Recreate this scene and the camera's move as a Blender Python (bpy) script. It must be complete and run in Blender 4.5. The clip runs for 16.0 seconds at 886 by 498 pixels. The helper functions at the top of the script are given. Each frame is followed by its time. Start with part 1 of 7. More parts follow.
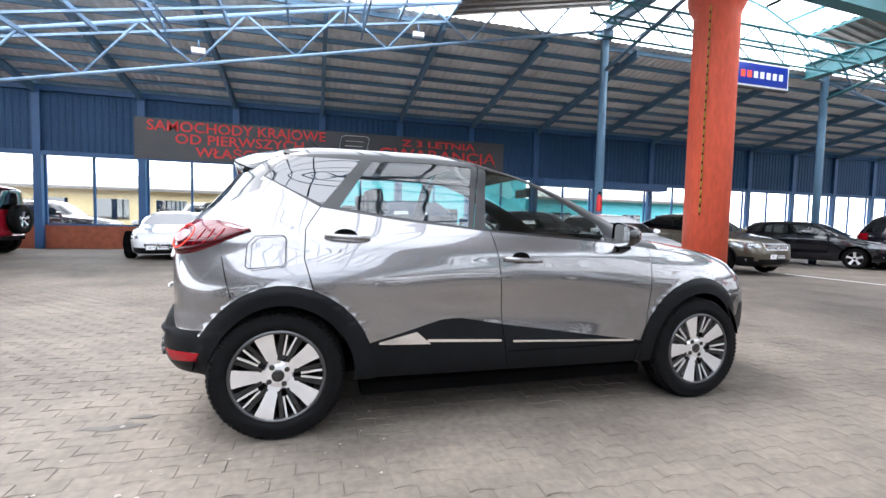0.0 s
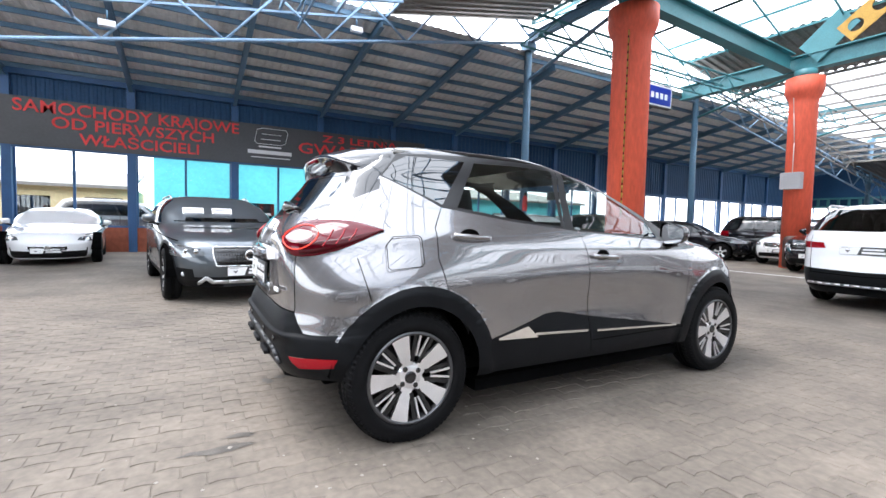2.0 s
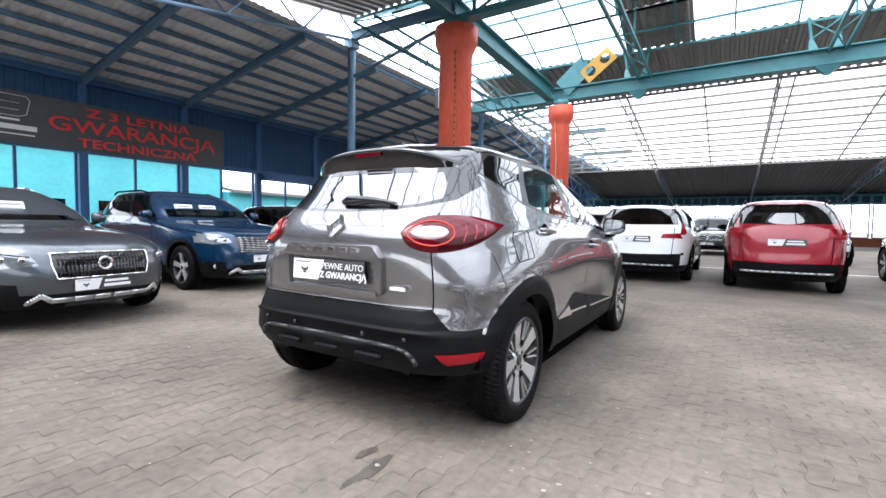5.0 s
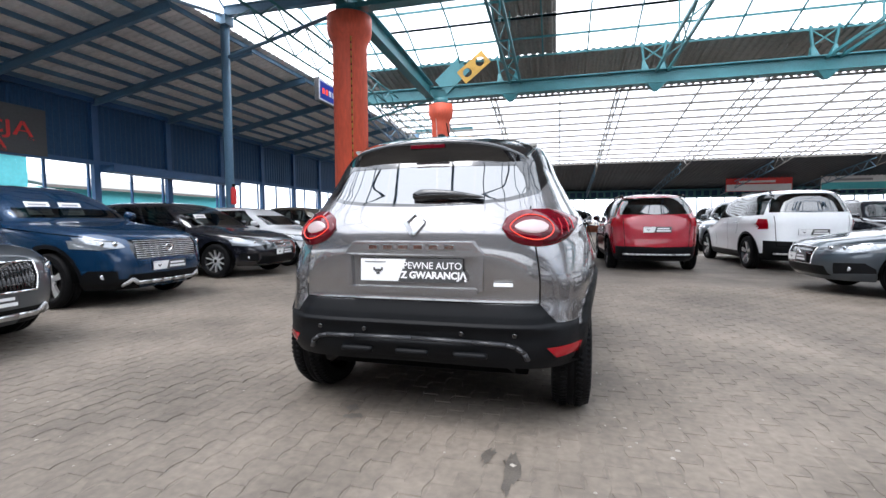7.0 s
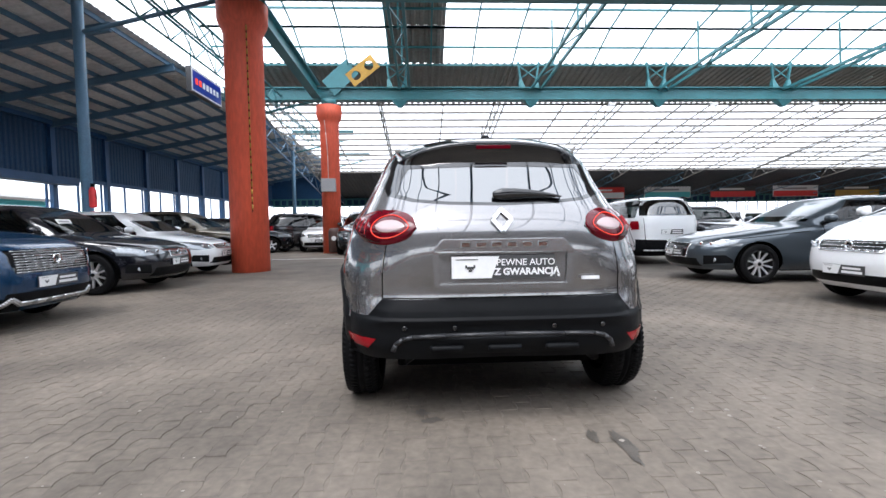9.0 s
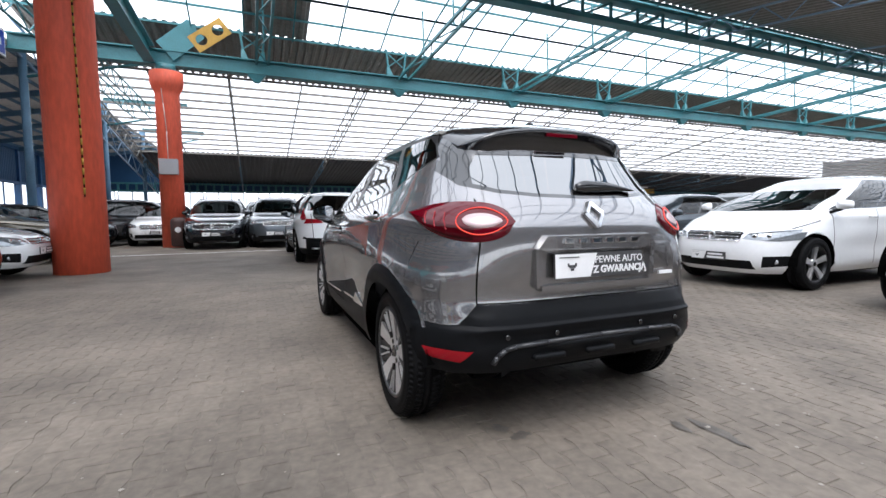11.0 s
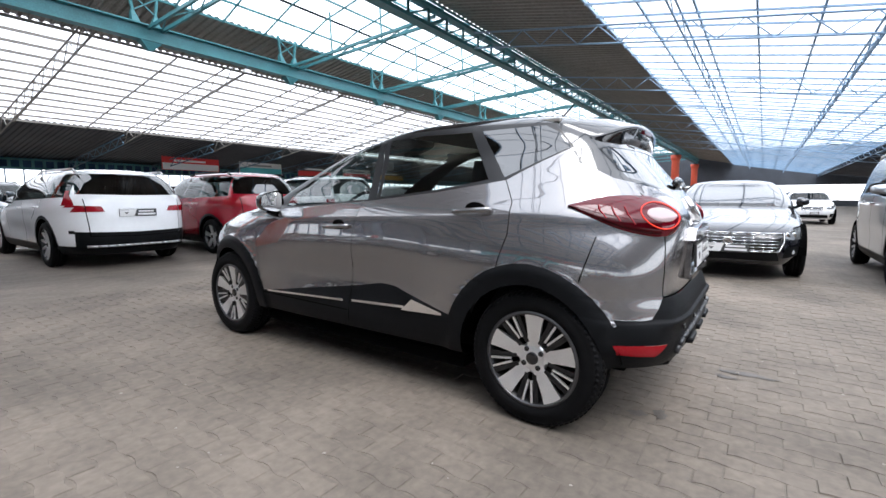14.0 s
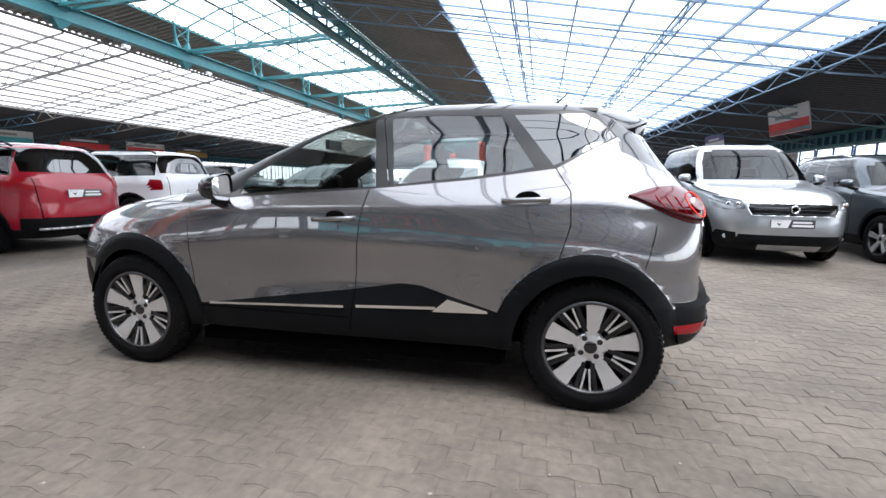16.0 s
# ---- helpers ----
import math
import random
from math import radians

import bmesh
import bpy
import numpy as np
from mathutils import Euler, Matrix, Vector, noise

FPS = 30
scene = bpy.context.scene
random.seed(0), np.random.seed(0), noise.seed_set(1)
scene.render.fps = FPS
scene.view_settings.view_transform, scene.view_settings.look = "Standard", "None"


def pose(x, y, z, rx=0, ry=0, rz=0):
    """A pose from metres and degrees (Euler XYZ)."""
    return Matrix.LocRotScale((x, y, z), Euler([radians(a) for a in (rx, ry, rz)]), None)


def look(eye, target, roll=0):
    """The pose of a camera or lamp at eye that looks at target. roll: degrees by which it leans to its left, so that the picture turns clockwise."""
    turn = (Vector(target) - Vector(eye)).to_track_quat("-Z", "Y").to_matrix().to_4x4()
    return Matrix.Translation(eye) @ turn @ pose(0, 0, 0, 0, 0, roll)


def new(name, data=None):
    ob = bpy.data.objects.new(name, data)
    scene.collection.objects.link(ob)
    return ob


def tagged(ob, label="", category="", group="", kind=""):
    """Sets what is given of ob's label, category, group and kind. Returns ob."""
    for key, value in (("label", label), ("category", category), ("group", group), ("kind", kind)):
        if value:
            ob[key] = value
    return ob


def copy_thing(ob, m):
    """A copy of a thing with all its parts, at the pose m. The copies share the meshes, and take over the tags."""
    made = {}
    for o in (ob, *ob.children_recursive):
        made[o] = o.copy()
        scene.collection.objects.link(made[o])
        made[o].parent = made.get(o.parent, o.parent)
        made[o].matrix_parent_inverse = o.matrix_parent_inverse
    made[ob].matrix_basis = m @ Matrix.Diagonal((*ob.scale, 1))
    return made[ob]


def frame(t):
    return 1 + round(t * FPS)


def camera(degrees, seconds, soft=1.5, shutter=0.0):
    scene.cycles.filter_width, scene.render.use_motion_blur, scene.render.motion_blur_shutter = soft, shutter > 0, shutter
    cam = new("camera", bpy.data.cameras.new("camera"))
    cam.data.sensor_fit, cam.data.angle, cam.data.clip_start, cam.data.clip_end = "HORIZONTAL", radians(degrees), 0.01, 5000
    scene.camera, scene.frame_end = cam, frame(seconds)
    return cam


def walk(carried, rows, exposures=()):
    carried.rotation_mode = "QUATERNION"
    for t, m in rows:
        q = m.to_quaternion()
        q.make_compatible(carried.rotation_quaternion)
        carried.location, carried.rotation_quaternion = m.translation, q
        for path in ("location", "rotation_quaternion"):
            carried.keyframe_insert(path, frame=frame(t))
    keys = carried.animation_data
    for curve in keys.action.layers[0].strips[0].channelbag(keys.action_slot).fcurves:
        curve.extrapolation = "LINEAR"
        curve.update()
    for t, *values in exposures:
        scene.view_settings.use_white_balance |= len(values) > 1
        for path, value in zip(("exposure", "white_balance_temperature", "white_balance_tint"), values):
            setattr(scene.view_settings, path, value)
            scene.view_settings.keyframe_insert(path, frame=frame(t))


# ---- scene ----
cam = camera(89, 16.0)
PATH = [
    (0, (3.206, 0.174, 1.117), (1.286, 0.721, 1.002), 1.34),
    (0.5, (3.122, -0.150, 1.118), (1.238, 0.512, 1.000), 1.47),
    (1, (3.063, -0.451, 1.123), (1.221, 0.320, 1.009), 1.57),
    (1.5, (2.959, -0.732, 1.101), (1.165, 0.145, 0.990), 1.49),
    (2, (2.841, -0.960, 1.098), (1.101, 0.020, 0.988), 1.36),
    (2.5, (2.718, -1.230, 1.089), (1.054, -0.126, 0.985), 1.32),
    (3, (2.551, -1.467, 1.056), (0.989, -0.223, 0.950), 1.34),
    (3.5, (2.366, -1.662, 1.069), (0.921, -0.284, 0.955), 1.37),
    (4, (2.156, -1.889, 1.075), (0.839, -0.388, 0.962), 1.45),
    (4.2, (2.084, -1.965, 1.079), (0.820, -0.419, 0.964), 1.55),
    (6.3, (1.075, -2.592, 1.014), (0.343, -0.734, 0.905), -0.46),
    (6.5, (0.945, -2.594, 1.031), (0.276, -0.713, 0.913), -0.29),
    (7, (0.693, -2.683, 1.048), (0.198, -0.749, 0.926), -0.33),
    (7.5, (0.417, -2.716, 1.038), (0.095, -0.746, 0.918), -0.57),
    (8, (0.145, -2.763, 1.042), (-0.032, -0.774, 0.928), -0.73),
    (8.5, (-0.135, -2.800, 1.035), (-0.162, -0.803, 0.923), -0.69),
    (8.7, (-0.244, -2.840, 1.019), (-0.225, -0.843, 0.915), -0.74),
    (10.8, (-1.387, -2.312, 1.052), (-0.695, -0.441, 0.897), -0.53),
    (11, (-1.502, -2.265, 1.052), (-0.731, -0.426, 0.897), -0.40),
    (11.5, (-1.746, -2.108, 1.053), (-0.770, -0.369, 0.897), -0.25),
    (12, (-1.973, -1.902, 1.052), (-0.846, -0.258, 0.893), -0.09),
    (12.5, (-2.227, -1.665, 1.059), (-0.968, -0.120, 0.889), -0.04),
    (13, (-2.436, -1.415, 1.051), (-1.042, 0.007, 0.865), 0.10),
    (13.5, (-2.626, -1.125, 1.071), (-1.117, 0.169, 0.856), -0.03),
    (14, (-2.796, -0.862, 1.097), (-1.174, 0.287, 0.871), 0.09),
    (14.5, (-2.882, -0.590, 1.115), (-1.157, 0.395, 0.879), 0.22),
    (15, (-2.948, -0.317, 1.120), (-1.145, 0.511, 0.865), 0.19),
    (15.5, (-3.009, -0.009, 1.130), (-1.120, 0.590, 0.856), 0.60),
    (16, (-3.032, 0.269, 1.123), (-1.099, 0.681, 0.821), 0.71),
]
walk(cam, [(t, look(eye, target, roll)) for t, eye, target, roll in PATH],
     exposures=[(0, 1.62, 6300, 14), (2, 1.52, 6300, 14), (4.2, 1.42, 6300, 14), (6.3, 1.15, 6300, 14), (8.7, 0.90, 6300, 14), (11, 0.76, 6300, 14), (13.5, 0.88, 6300, 14), (16, 1.08, 6300, 14)])

# ---- light ----
world = bpy.data.worlds.new("world")
scene.world = world
world.use_nodes = True
wn = world.node_tree
wn.nodes.clear()
sky = wn.nodes.new("ShaderNodeTexSky")
sky.sky_type, sky.sun_disc = "NISHITA", False
sky.sun_elevation, sky.sun_rotation = radians(52), radians(200)
sky.air_density, sky.dust_density, sky.ozone_density = 1.0, 4.0, 1.0
sky_grey = wn.nodes.new("ShaderNodeHueSaturation")
sky_grey.inputs["Saturation"].default_value = 0.22
wn.links.new(sky.outputs[0], sky_grey.inputs["Color"])
bg = wn.nodes.new("ShaderNodeBackground")
bg.inputs[1].default_value = 0.15
wout = wn.nodes.new("ShaderNodeOutputWorld")
veil = wn.nodes.new("ShaderNodeMix")
veil.data_type = "RGBA"
veil.inputs[0].default_value = 0.7
veil.inputs[7].default_value = (14.0, 14.6, 15.2, 1)
wn.links.new(sky_grey.outputs[0], veil.inputs[6])
wn.links.new(veil.outputs[2], bg.inputs[0])
wn.links.new(bg.outputs[0], wout.inputs[0])
sun_data = bpy.data.lights.new("sun", "SUN")
sun_data.energy, sun_data.angle, sun_data.color = 1.2, radians(25), (1.0, 0.97, 0.92)
sun = new("sun", sun_data)
sun.matrix_world = look((0, 0, 60), (20 * 0.8, 40 * 0.6, 0))

# ---- materials ----
def mat(name, color, rough=0.5, metal=0.0, noise_scale=None, noise_amt=0.12, fine=None, bump=0.0, coat=0.0, spec=0.5, detail=6.0, stretch=(1, 1, 1)):
    """A principled surface with variation at two scales, mapped in metres."""
    m = bpy.data.materials.new(name)
    m.use_nodes = True
    nt = m.node_tree
    b = nt.nodes["Principled BSDF"]
    b.inputs["Base Color"].default_value = (*color, 1)
    b.inputs["Roughness"].default_value = rough
    b.inputs["Metallic"].default_value = metal
    b.inputs["Coat Weight"].default_value = coat
    b.inputs["Coat Roughness"].default_value = 0.03
    b.inputs["Specular IOR Level"].default_value = spec
    if noise_scale:
        tc = nt.nodes.new("ShaderNodeTexCoord")
        mp = nt.nodes.new("ShaderNodeMapping")
        mp.inputs["Scale"].default_value = stretch
        nt.links.new(tc.outputs["Object"], mp.inputs[0])
        n1 = nt.nodes.new("ShaderNodeTexNoise")
        n1.inputs["Scale"].default_value, n1.inputs["Detail"].default_value = noise_scale, detail
        n2 = nt.nodes.new("ShaderNodeTexNoise")
        n2.inputs["Scale"].default_value, n2.inputs["Detail"].default_value = fine or noise_scale * 12, 4
        for n in (n1, n2):
            nt.links.new(mp.outputs[0], n.inputs["Vector"])
        add = nt.nodes.new("ShaderNodeMath")
        add.operation = "ADD"
        nt.links.new(n1.outputs["Fac"], add.inputs[0])
        nt.links.new(n2.outputs["Fac"], add.inputs[1])
        mr = nt.nodes.new("ShaderNodeMapRange")
        mr.inputs["From Min"].default_value, mr.inputs["From Max"].default_value = 0.6, 1.4
        mr.inputs["To Min"].default_value, mr.inputs["To Max"].default_value = 1 - noise_amt * 1.6, 1 + noise_amt * 1.6
        nt.links.new(add.outputs[0], mr.inputs[0])
        mul = nt.nodes.new("ShaderNodeMix")
        mul.data_type, mul.blend_type = "RGBA", "MULTIPLY"
        mul.inputs[0].default_value = 1
        mul.inputs[6].default_value = (*color, 1)
        nt.links.new(mr.outputs[0], mul.inputs[7])
        nt.links.new(mul.outputs[2], b.inputs["Base Color"])
        if bump:
            bp = nt.nodes.new("ShaderNodeBump")
            bp.inputs["Strength"].default_value, bp.inputs["Distance"].default_value = bump, 0.004
            nt.links.new(n2.outputs["Fac"], bp.inputs["Height"])
            nt.links.new(bp.outputs[0], b.inputs["Normal"])
    return m


def pane_mat(name, tint, gloss=1.0, ior=1.5, rough=0.0):
    """Thin flat glass: clear through, with the mirror of its two surfaces growing at grazing angles."""
    m = bpy.data.materials.new(name)
    m.use_nodes = True
    nt = m.node_tree
    nt.nodes.clear()
    out = nt.nodes.new("ShaderNodeOutputMaterial")
    mix = nt.nodes.new("ShaderNodeMixShader")
    tr = nt.nodes.new("ShaderNodeBsdfTransparent")
    tr.inputs[0].default_value = (*tint, 1)
    gl = nt.nodes.new("ShaderNodeBsdfGlossy")
    gl.inputs["Roughness"].default_value = rough
    gl.inputs["Color"].default_value = (gloss, gloss, gloss, 1)
    f0 = ((ior - 1) / (ior + 1)) ** 2
    face = nt.nodes.new("ShaderNodeLayerWeight")
    face.inputs["Blend"].default_value = 0.5
    p5 = nt.nodes.new("ShaderNodeMath")
    p5.operation = "POWER"
    p5.inputs[1].default_value = 5
    nt.links.new(face.outputs["Facing"], p5.inputs[0])
    fr = nt.nodes.new("ShaderNodeMath")
    fr.operation = "MULTIPLY_ADD"
    fr.inputs[1].default_value, fr.inputs[2].default_value = 1 - f0, f0
    nt.links.new(p5.outputs[0], fr.inputs[0])
    nt.links.new(fr.outputs[0], mix.inputs[0])
    nt.links.new(tr.outputs[0], mix.inputs[1])
    nt.links.new(gl.outputs[0], mix.inputs[2])
    nt.links.new(mix.outputs[0], out.inputs[0])
    return m


def flake_paint(name, color, rough=0.32, metal=0.75, lacquer=1.5):
    """Metallic car paint under clear lacquer, with fine flake in the colour."""
    m = mat(name, color, rough, metal, noise_scale=3.0, noise_amt=0.03, fine=900, coat=1.0)
    b = m.node_tree.nodes["Principled BSDF"]
    b.inputs["Coat IOR"].default_value, b.inputs["Coat Roughness"].default_value = lacquer, 0.015
    return m


M = {}
M["paint_grey"] = flake_paint("paint_grey", (0.205, 0.197, 0.201), 0.27, 0.74, 2.0)
M["paint_black"] = mat("paint_black", (0.006, 0.006, 0.007), 0.12, 0, coat=1.0)
M["paint_white"] = mat("paint_white", (0.80, 0.81, 0.82), 0.25, 0, 2.0, 0.02, coat=1.0)
M["paint_slate"] = flake_paint("paint_slate", (0.085, 0.10, 0.115))
M["paint_blue"] = flake_paint("paint_blue", (0.004, 0.032, 0.085), 0.25, 0.35, 1.45)
M["paint_navy"] = flake_paint("paint_navy", (0.008, 0.009, 0.014), 0.2, 0.2)
M["paint_red"] = flake_paint("paint_red", (0.30, 0.006, 0.018), 0.25, 0.15, 1.45)
M["paint_khaki"] = flake_paint("paint_khaki", (0.10, 0.085, 0.06), 0.3, 0.6)
M["paint_silver"] = flake_paint("paint_silver", (0.42, 0.44, 0.46), 0.3, 0.8)
M["paint_gunmetal"] = flake_paint("paint_gunmetal", (0.05, 0.065, 0.08), 0.3, 0.6)
M["plastic"] = mat("black_plastic", (0.006, 0.0065, 0.0075), 0.45, 0, 8, 0.15, 600, 0.12, spec=0.10)
M["gloss_black"] = mat("gloss_black", (0.008, 0.008, 0.009), 0.15, 0, coat=0.6)
M["rubber"] = mat("rubber", (0.006, 0.006, 0.0065), 0.6, 0, 14, 0.25, 220, 0.2, spec=0.07)
M["underbody"] = mat("underbody", (0.003, 0.003, 0.003), 0.95, 0, 6, 0.2, spec=0.0)
M["chrome"] = mat("chrome", (0.85, 0.85, 0.86), 0.08, 1.0, 20, 0.03)
M["satin"] = mat("satin_metal", (0.62, 0.62, 0.63), 0.28, 1.0, 12, 0.05)
M["rim_silver"] = mat("rim_silver", (0.80, 0.80, 0.81), 0.33, 0.8, 14, 0.05)
M["satin_dark"] = mat("satin_dark_metal", (0.10, 0.10, 0.105), 0.35, 0.8, 14, 0.08)
M["rim_dark"] = mat("rim_dark", (0.006, 0.006, 0.007), 0.35, 0, 14, 0.1)
M["glass_car"] = pane_mat("car_glass", (0.72, 0.78, 0.76), ior=1.8)
M["glass_dark"] = pane_mat("privacy_glass", (0.05, 0.05, 0.055), ior=2.2)
M["glass_window"] = pane_mat("window_glass", (0.92, 0.95, 0.95), ior=1.3)
M["glass_roof"] = pane_mat("roof_glazing", (0.93, 0.96, 0.98), ior=1.04, rough=0.3)
M["teal"] = mat("teal_paint", (0.045, 0.19, 0.215), 0.45, 0, 1.5, 0.16, 30, 0.05)
M["blue"] = mat("blue_paint", (0.02, 0.085, 0.21), 0.5, 0, 1.5, 0.14, 30, 0.05)
M["steel_blue"] = mat("steel_blue_paint", (0.10, 0.20, 0.30), 0.5, 0, 2, 0.14, 30, 0.05)
M["truss_blue"] = mat("truss_blue_paint", (0.22, 0.34, 0.48), 0.45, 0, 2, 0.12, 30, 0.05)
M["orange"] = mat("orange_paint", (0.74, 0.115, 0.058), 0.6, 0, 0.8, 0.14, 18, 0.12, stretch=(1, 1, 0.25))
M["yellow"] = mat("yellow_paint", (0.42, 0.235, 0.03), 0.5, 0, 2, 0.15)
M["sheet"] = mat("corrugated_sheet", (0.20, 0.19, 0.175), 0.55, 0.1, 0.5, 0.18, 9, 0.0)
# same sheet, darker and bluer: the shade under the eaves is in its colour
M["sheet_shaded"] = mat("corrugated_sheet_shaded", (0.055, 0.063, 0.078), 0.6, 0.1, 0.5, 0.2, 9, 0.0)
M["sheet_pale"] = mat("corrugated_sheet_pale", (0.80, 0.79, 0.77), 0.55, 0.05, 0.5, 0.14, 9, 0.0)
M["blue_sheet"] = mat("blue_sheet", (0.017, 0.062, 0.14), 0.55, 0.0, 0.7, 0.15, 12, 0.0, spec=0.25)
M["brick"] = mat("brick", (0.30, 0.085, 0.045), 0.85, 0, 6, 0.25, 60, 0.3)
M["banner"] = mat("banner_vinyl", (0.055, 0.057, 0.062), 0.45, 0, 1.2, 0.12)
M["red_print"] = mat("red_print", (0.72, 0.035, 0.035), 0.5, 0, 3, 0.06)
M["white_print"] = mat("white_print", (0.75, 0.75, 0.76), 0.5, 0, 3, 0.05)
M["grey_print"] = mat("grey_print", (0.3, 0.3, 0.31), 0.5, 0, 3, 0.05)
M["bin_brown"] = mat("bin_brown_plastic", (0.055, 0.026, 0.022), 0.55, 0, 5, 0.2)
M["concrete"] = mat("concrete", (0.20, 0.178, 0.155), 0.85, 0, 0.7, 0.2, 25, 0.25)


def paving_mat(name, bricks):
    """Worn concrete pavers: dusty beige grey, darker drips and tyre marks, lighter sand in the joints."""
    m = mat(name, (0.150, 0.126, 0.102), 0.8, 0, 0.45, 0.22, 22, 0.35)
    nt = m.node_tree
    b = nt.nodes["Principled BSDF"]
    col = b.inputs["Base Color"].links[0].from_socket
    geo = nt.nodes.new("ShaderNodeNewGeometry")
    big = nt.nodes.new("ShaderNodeTexNoise")
    big.inputs["Scale"].default_value, big.inputs["Detail"].default_value, big.inputs["Roughness"].default_value = 0.9, 7, 0.65
    nt.links.new(geo.outputs["Position"], big.inputs["Vector"])
    ramp = nt.nodes.new("ShaderNodeMapRange")
    ramp.inputs["From Min"].default_value, ramp.inputs["From Max"].default_value = 0.30, 0.62
    ramp.inputs["To Min"].default_value, ramp.inputs["To Max"].default_value = 0.62, 1.06
    nt.links.new(big.outputs["Fac"], ramp.inputs[0])
    mx = nt.nodes.new("ShaderNodeMix")
    mx.data_type, mx.blend_type = "RGBA", "MULTIPLY"
    mx.inputs[0].default_value = 1
    nt.links.new(col, mx.inputs[6])
    nt.links.new(ramp.outputs[0], mx.inputs[7])
    last = mx.outputs[2]
    var = nt.nodes.new("ShaderNodeMapRange")
    var.inputs["To Min"].default_value, var.inputs["To Max"].default_value = 0.92, 1.07
    if bricks:
        br = nt.nodes.new("ShaderNodeTexBrick")
        br.inputs["Scale"].default_value = 1.0
        br.inputs["Brick Width"].default_value, br.inputs["Row Height"].default_value, br.inputs["Mortar Size"].default_value = 0.2, 0.1, 0.006
        br.inputs["Color1"].default_value, br.inputs["Color2"].default_value, br.inputs["Mortar"].default_value = (0.9, 0.9, 0.9, 1), (1.1, 1.1, 1.1, 1), (0.90, 0.90, 0.90, 1)
        nt.links.new(geo.outputs["Position"], br.inputs["Vector"])
        m2 = nt.nodes.new("ShaderNodeMix")
        m2.data_type, m2.blend_type = "RGBA", "MULTIPLY"
        m2.inputs[0].default_value = 1
        nt.links.new(last, m2.inputs[6])
        nt.links.new(br.outputs["Color"], m2.inputs[7])
        last = m2.outputs[2]
    else:
        if bricks is None:
            inf = nt.nodes.new("ShaderNodeObjectInfo")
            nt.links.new(inf.outputs["Random"], var.inputs[0])
        else:
            nt.links.new(geo.outputs["Random Per Island"], var.inputs[0])
        m2 = nt.nodes.new("ShaderNodeMix")
        m2.data_type, m2.blend_type = "RGBA", "MULTIPLY"
        m2.inputs[0].default_value = 1
        nt.links.new(last, m2.inputs[6])
        nt.links.new(var.outputs[0], m2.inputs[7])
        last = m2.outputs[2]
    nt.links.new(last, b.inputs["Base Color"])
    return m


M["paving"] = paving_mat("paving", True)
M["paver"] = paving_mat("paver", False)
M["paver_single"] = paving_mat("paver_single", None)
M["turquoise"] = mat("turquoise_render", (0.10, 0.50, 0.55), 0.8, 0, 0.6, 0.1)
M["cream"] = mat("cream_render", (0.62, 0.52, 0.30), 0.8, 0, 0.6, 0.1)
M["oil"] = mat("oil_stain", (0.085, 0.074, 0.063), 0.55, 0, 9, 0.3)
M["sign_blue"] = mat("sign_blue", (0.01, 0.03, 0.30), 0.3, 0, 3, 0.05)
M["cable"] = mat("cable_white", (0.55, 0.53, 0.5), 0.6)

# ---- mesh tools ----
def part(name, bm, material, parent=None, label="", smooth=False, matrix=None):
    """Links a bmesh as one mesh object, under parent if given."""
    me = bpy.data.meshes.new(name)
    bm.to_mesh(me)
    bm.free()
    if smooth:
        me.polygons.foreach_set("use_smooth", [True] * len(me.polygons))
    for mt in material if isinstance(material, (list, tuple)) else [material]:
        me.materials.append(mt)
    ob = new(name, me)
    if parent:
        ob.parent = parent
    if matrix:
        ob.matrix_local = matrix
    if label:
        ob["label"] = label
    return ob


def empty(name, m=None):
    ob = new(name)
    ob.empty_display_size = 0.3
    if m:
        ob.matrix_world = m
    return ob


def box(bm, x0, x1, y0, y1, z0, z1, bevel=0.0):
    v = [bm.verts.new((x, y, z)) for z in (z0, z1) for x, y in ((x0, y0), (x1, y0), (x1, y1), (x0, y1))]
    fs = [bm.faces.new([v[i] for i in q]) for q in ((3, 2, 1, 0), (4, 5, 6, 7), (0, 1, 5, 4), (1, 2, 6, 5), (2, 3, 7, 6), (3, 0, 4, 7))]
    if bevel:
        es = list({e for f in fs for e in f.edges})
        bmesh.ops.bevel(bm, geom=es, offset=bevel, segments=2, affect="EDGES", profile=0.7)
    return bm


def beam(bm, p, q, w, h, up=(0, 0, 1)):
    """A rectangular bar from p to q, w across and h in the up direction."""
    p, q = Vector(p), Vector(q)
    d = (q - p).normalized()
    u = Vector(up)
    s = d.cross(u)
    if s.length < 1e-4:
        s = d.cross(Vector((0, 1, 0)))
    s.normalize()
    t = s.cross(d)
    v = [bm.verts.new(c + s * a * w / 2 + t * b * h / 2) for c in (p, q) for a, b in ((-1, -1), (1, -1), (1, 1), (-1, 1))]
    for i in ((3, 2, 1, 0), (4, 5, 6, 7), (0, 1, 5, 4), (1, 2, 6, 5), (2, 3, 7, 6), (3, 0, 4, 7)):
        bm.faces.new([v[k] for k in i])


def ibeam(bm, p, q, w, h, t=0.03, up=(0, 0, 1)):
    """An I section from p to q."""
    p, q, u = Vector(p), Vector(q), Vector(up)
    beam(bm, p + u * (h / 2 - t / 2), q + u * (h / 2 - t / 2), w, t, up)
    beam(bm, p - u * (h / 2 - t / 2), q - u * (h / 2 - t / 2), w, t, up)
    beam(bm, p, q, t, h - 2 * t - 0.004, up)


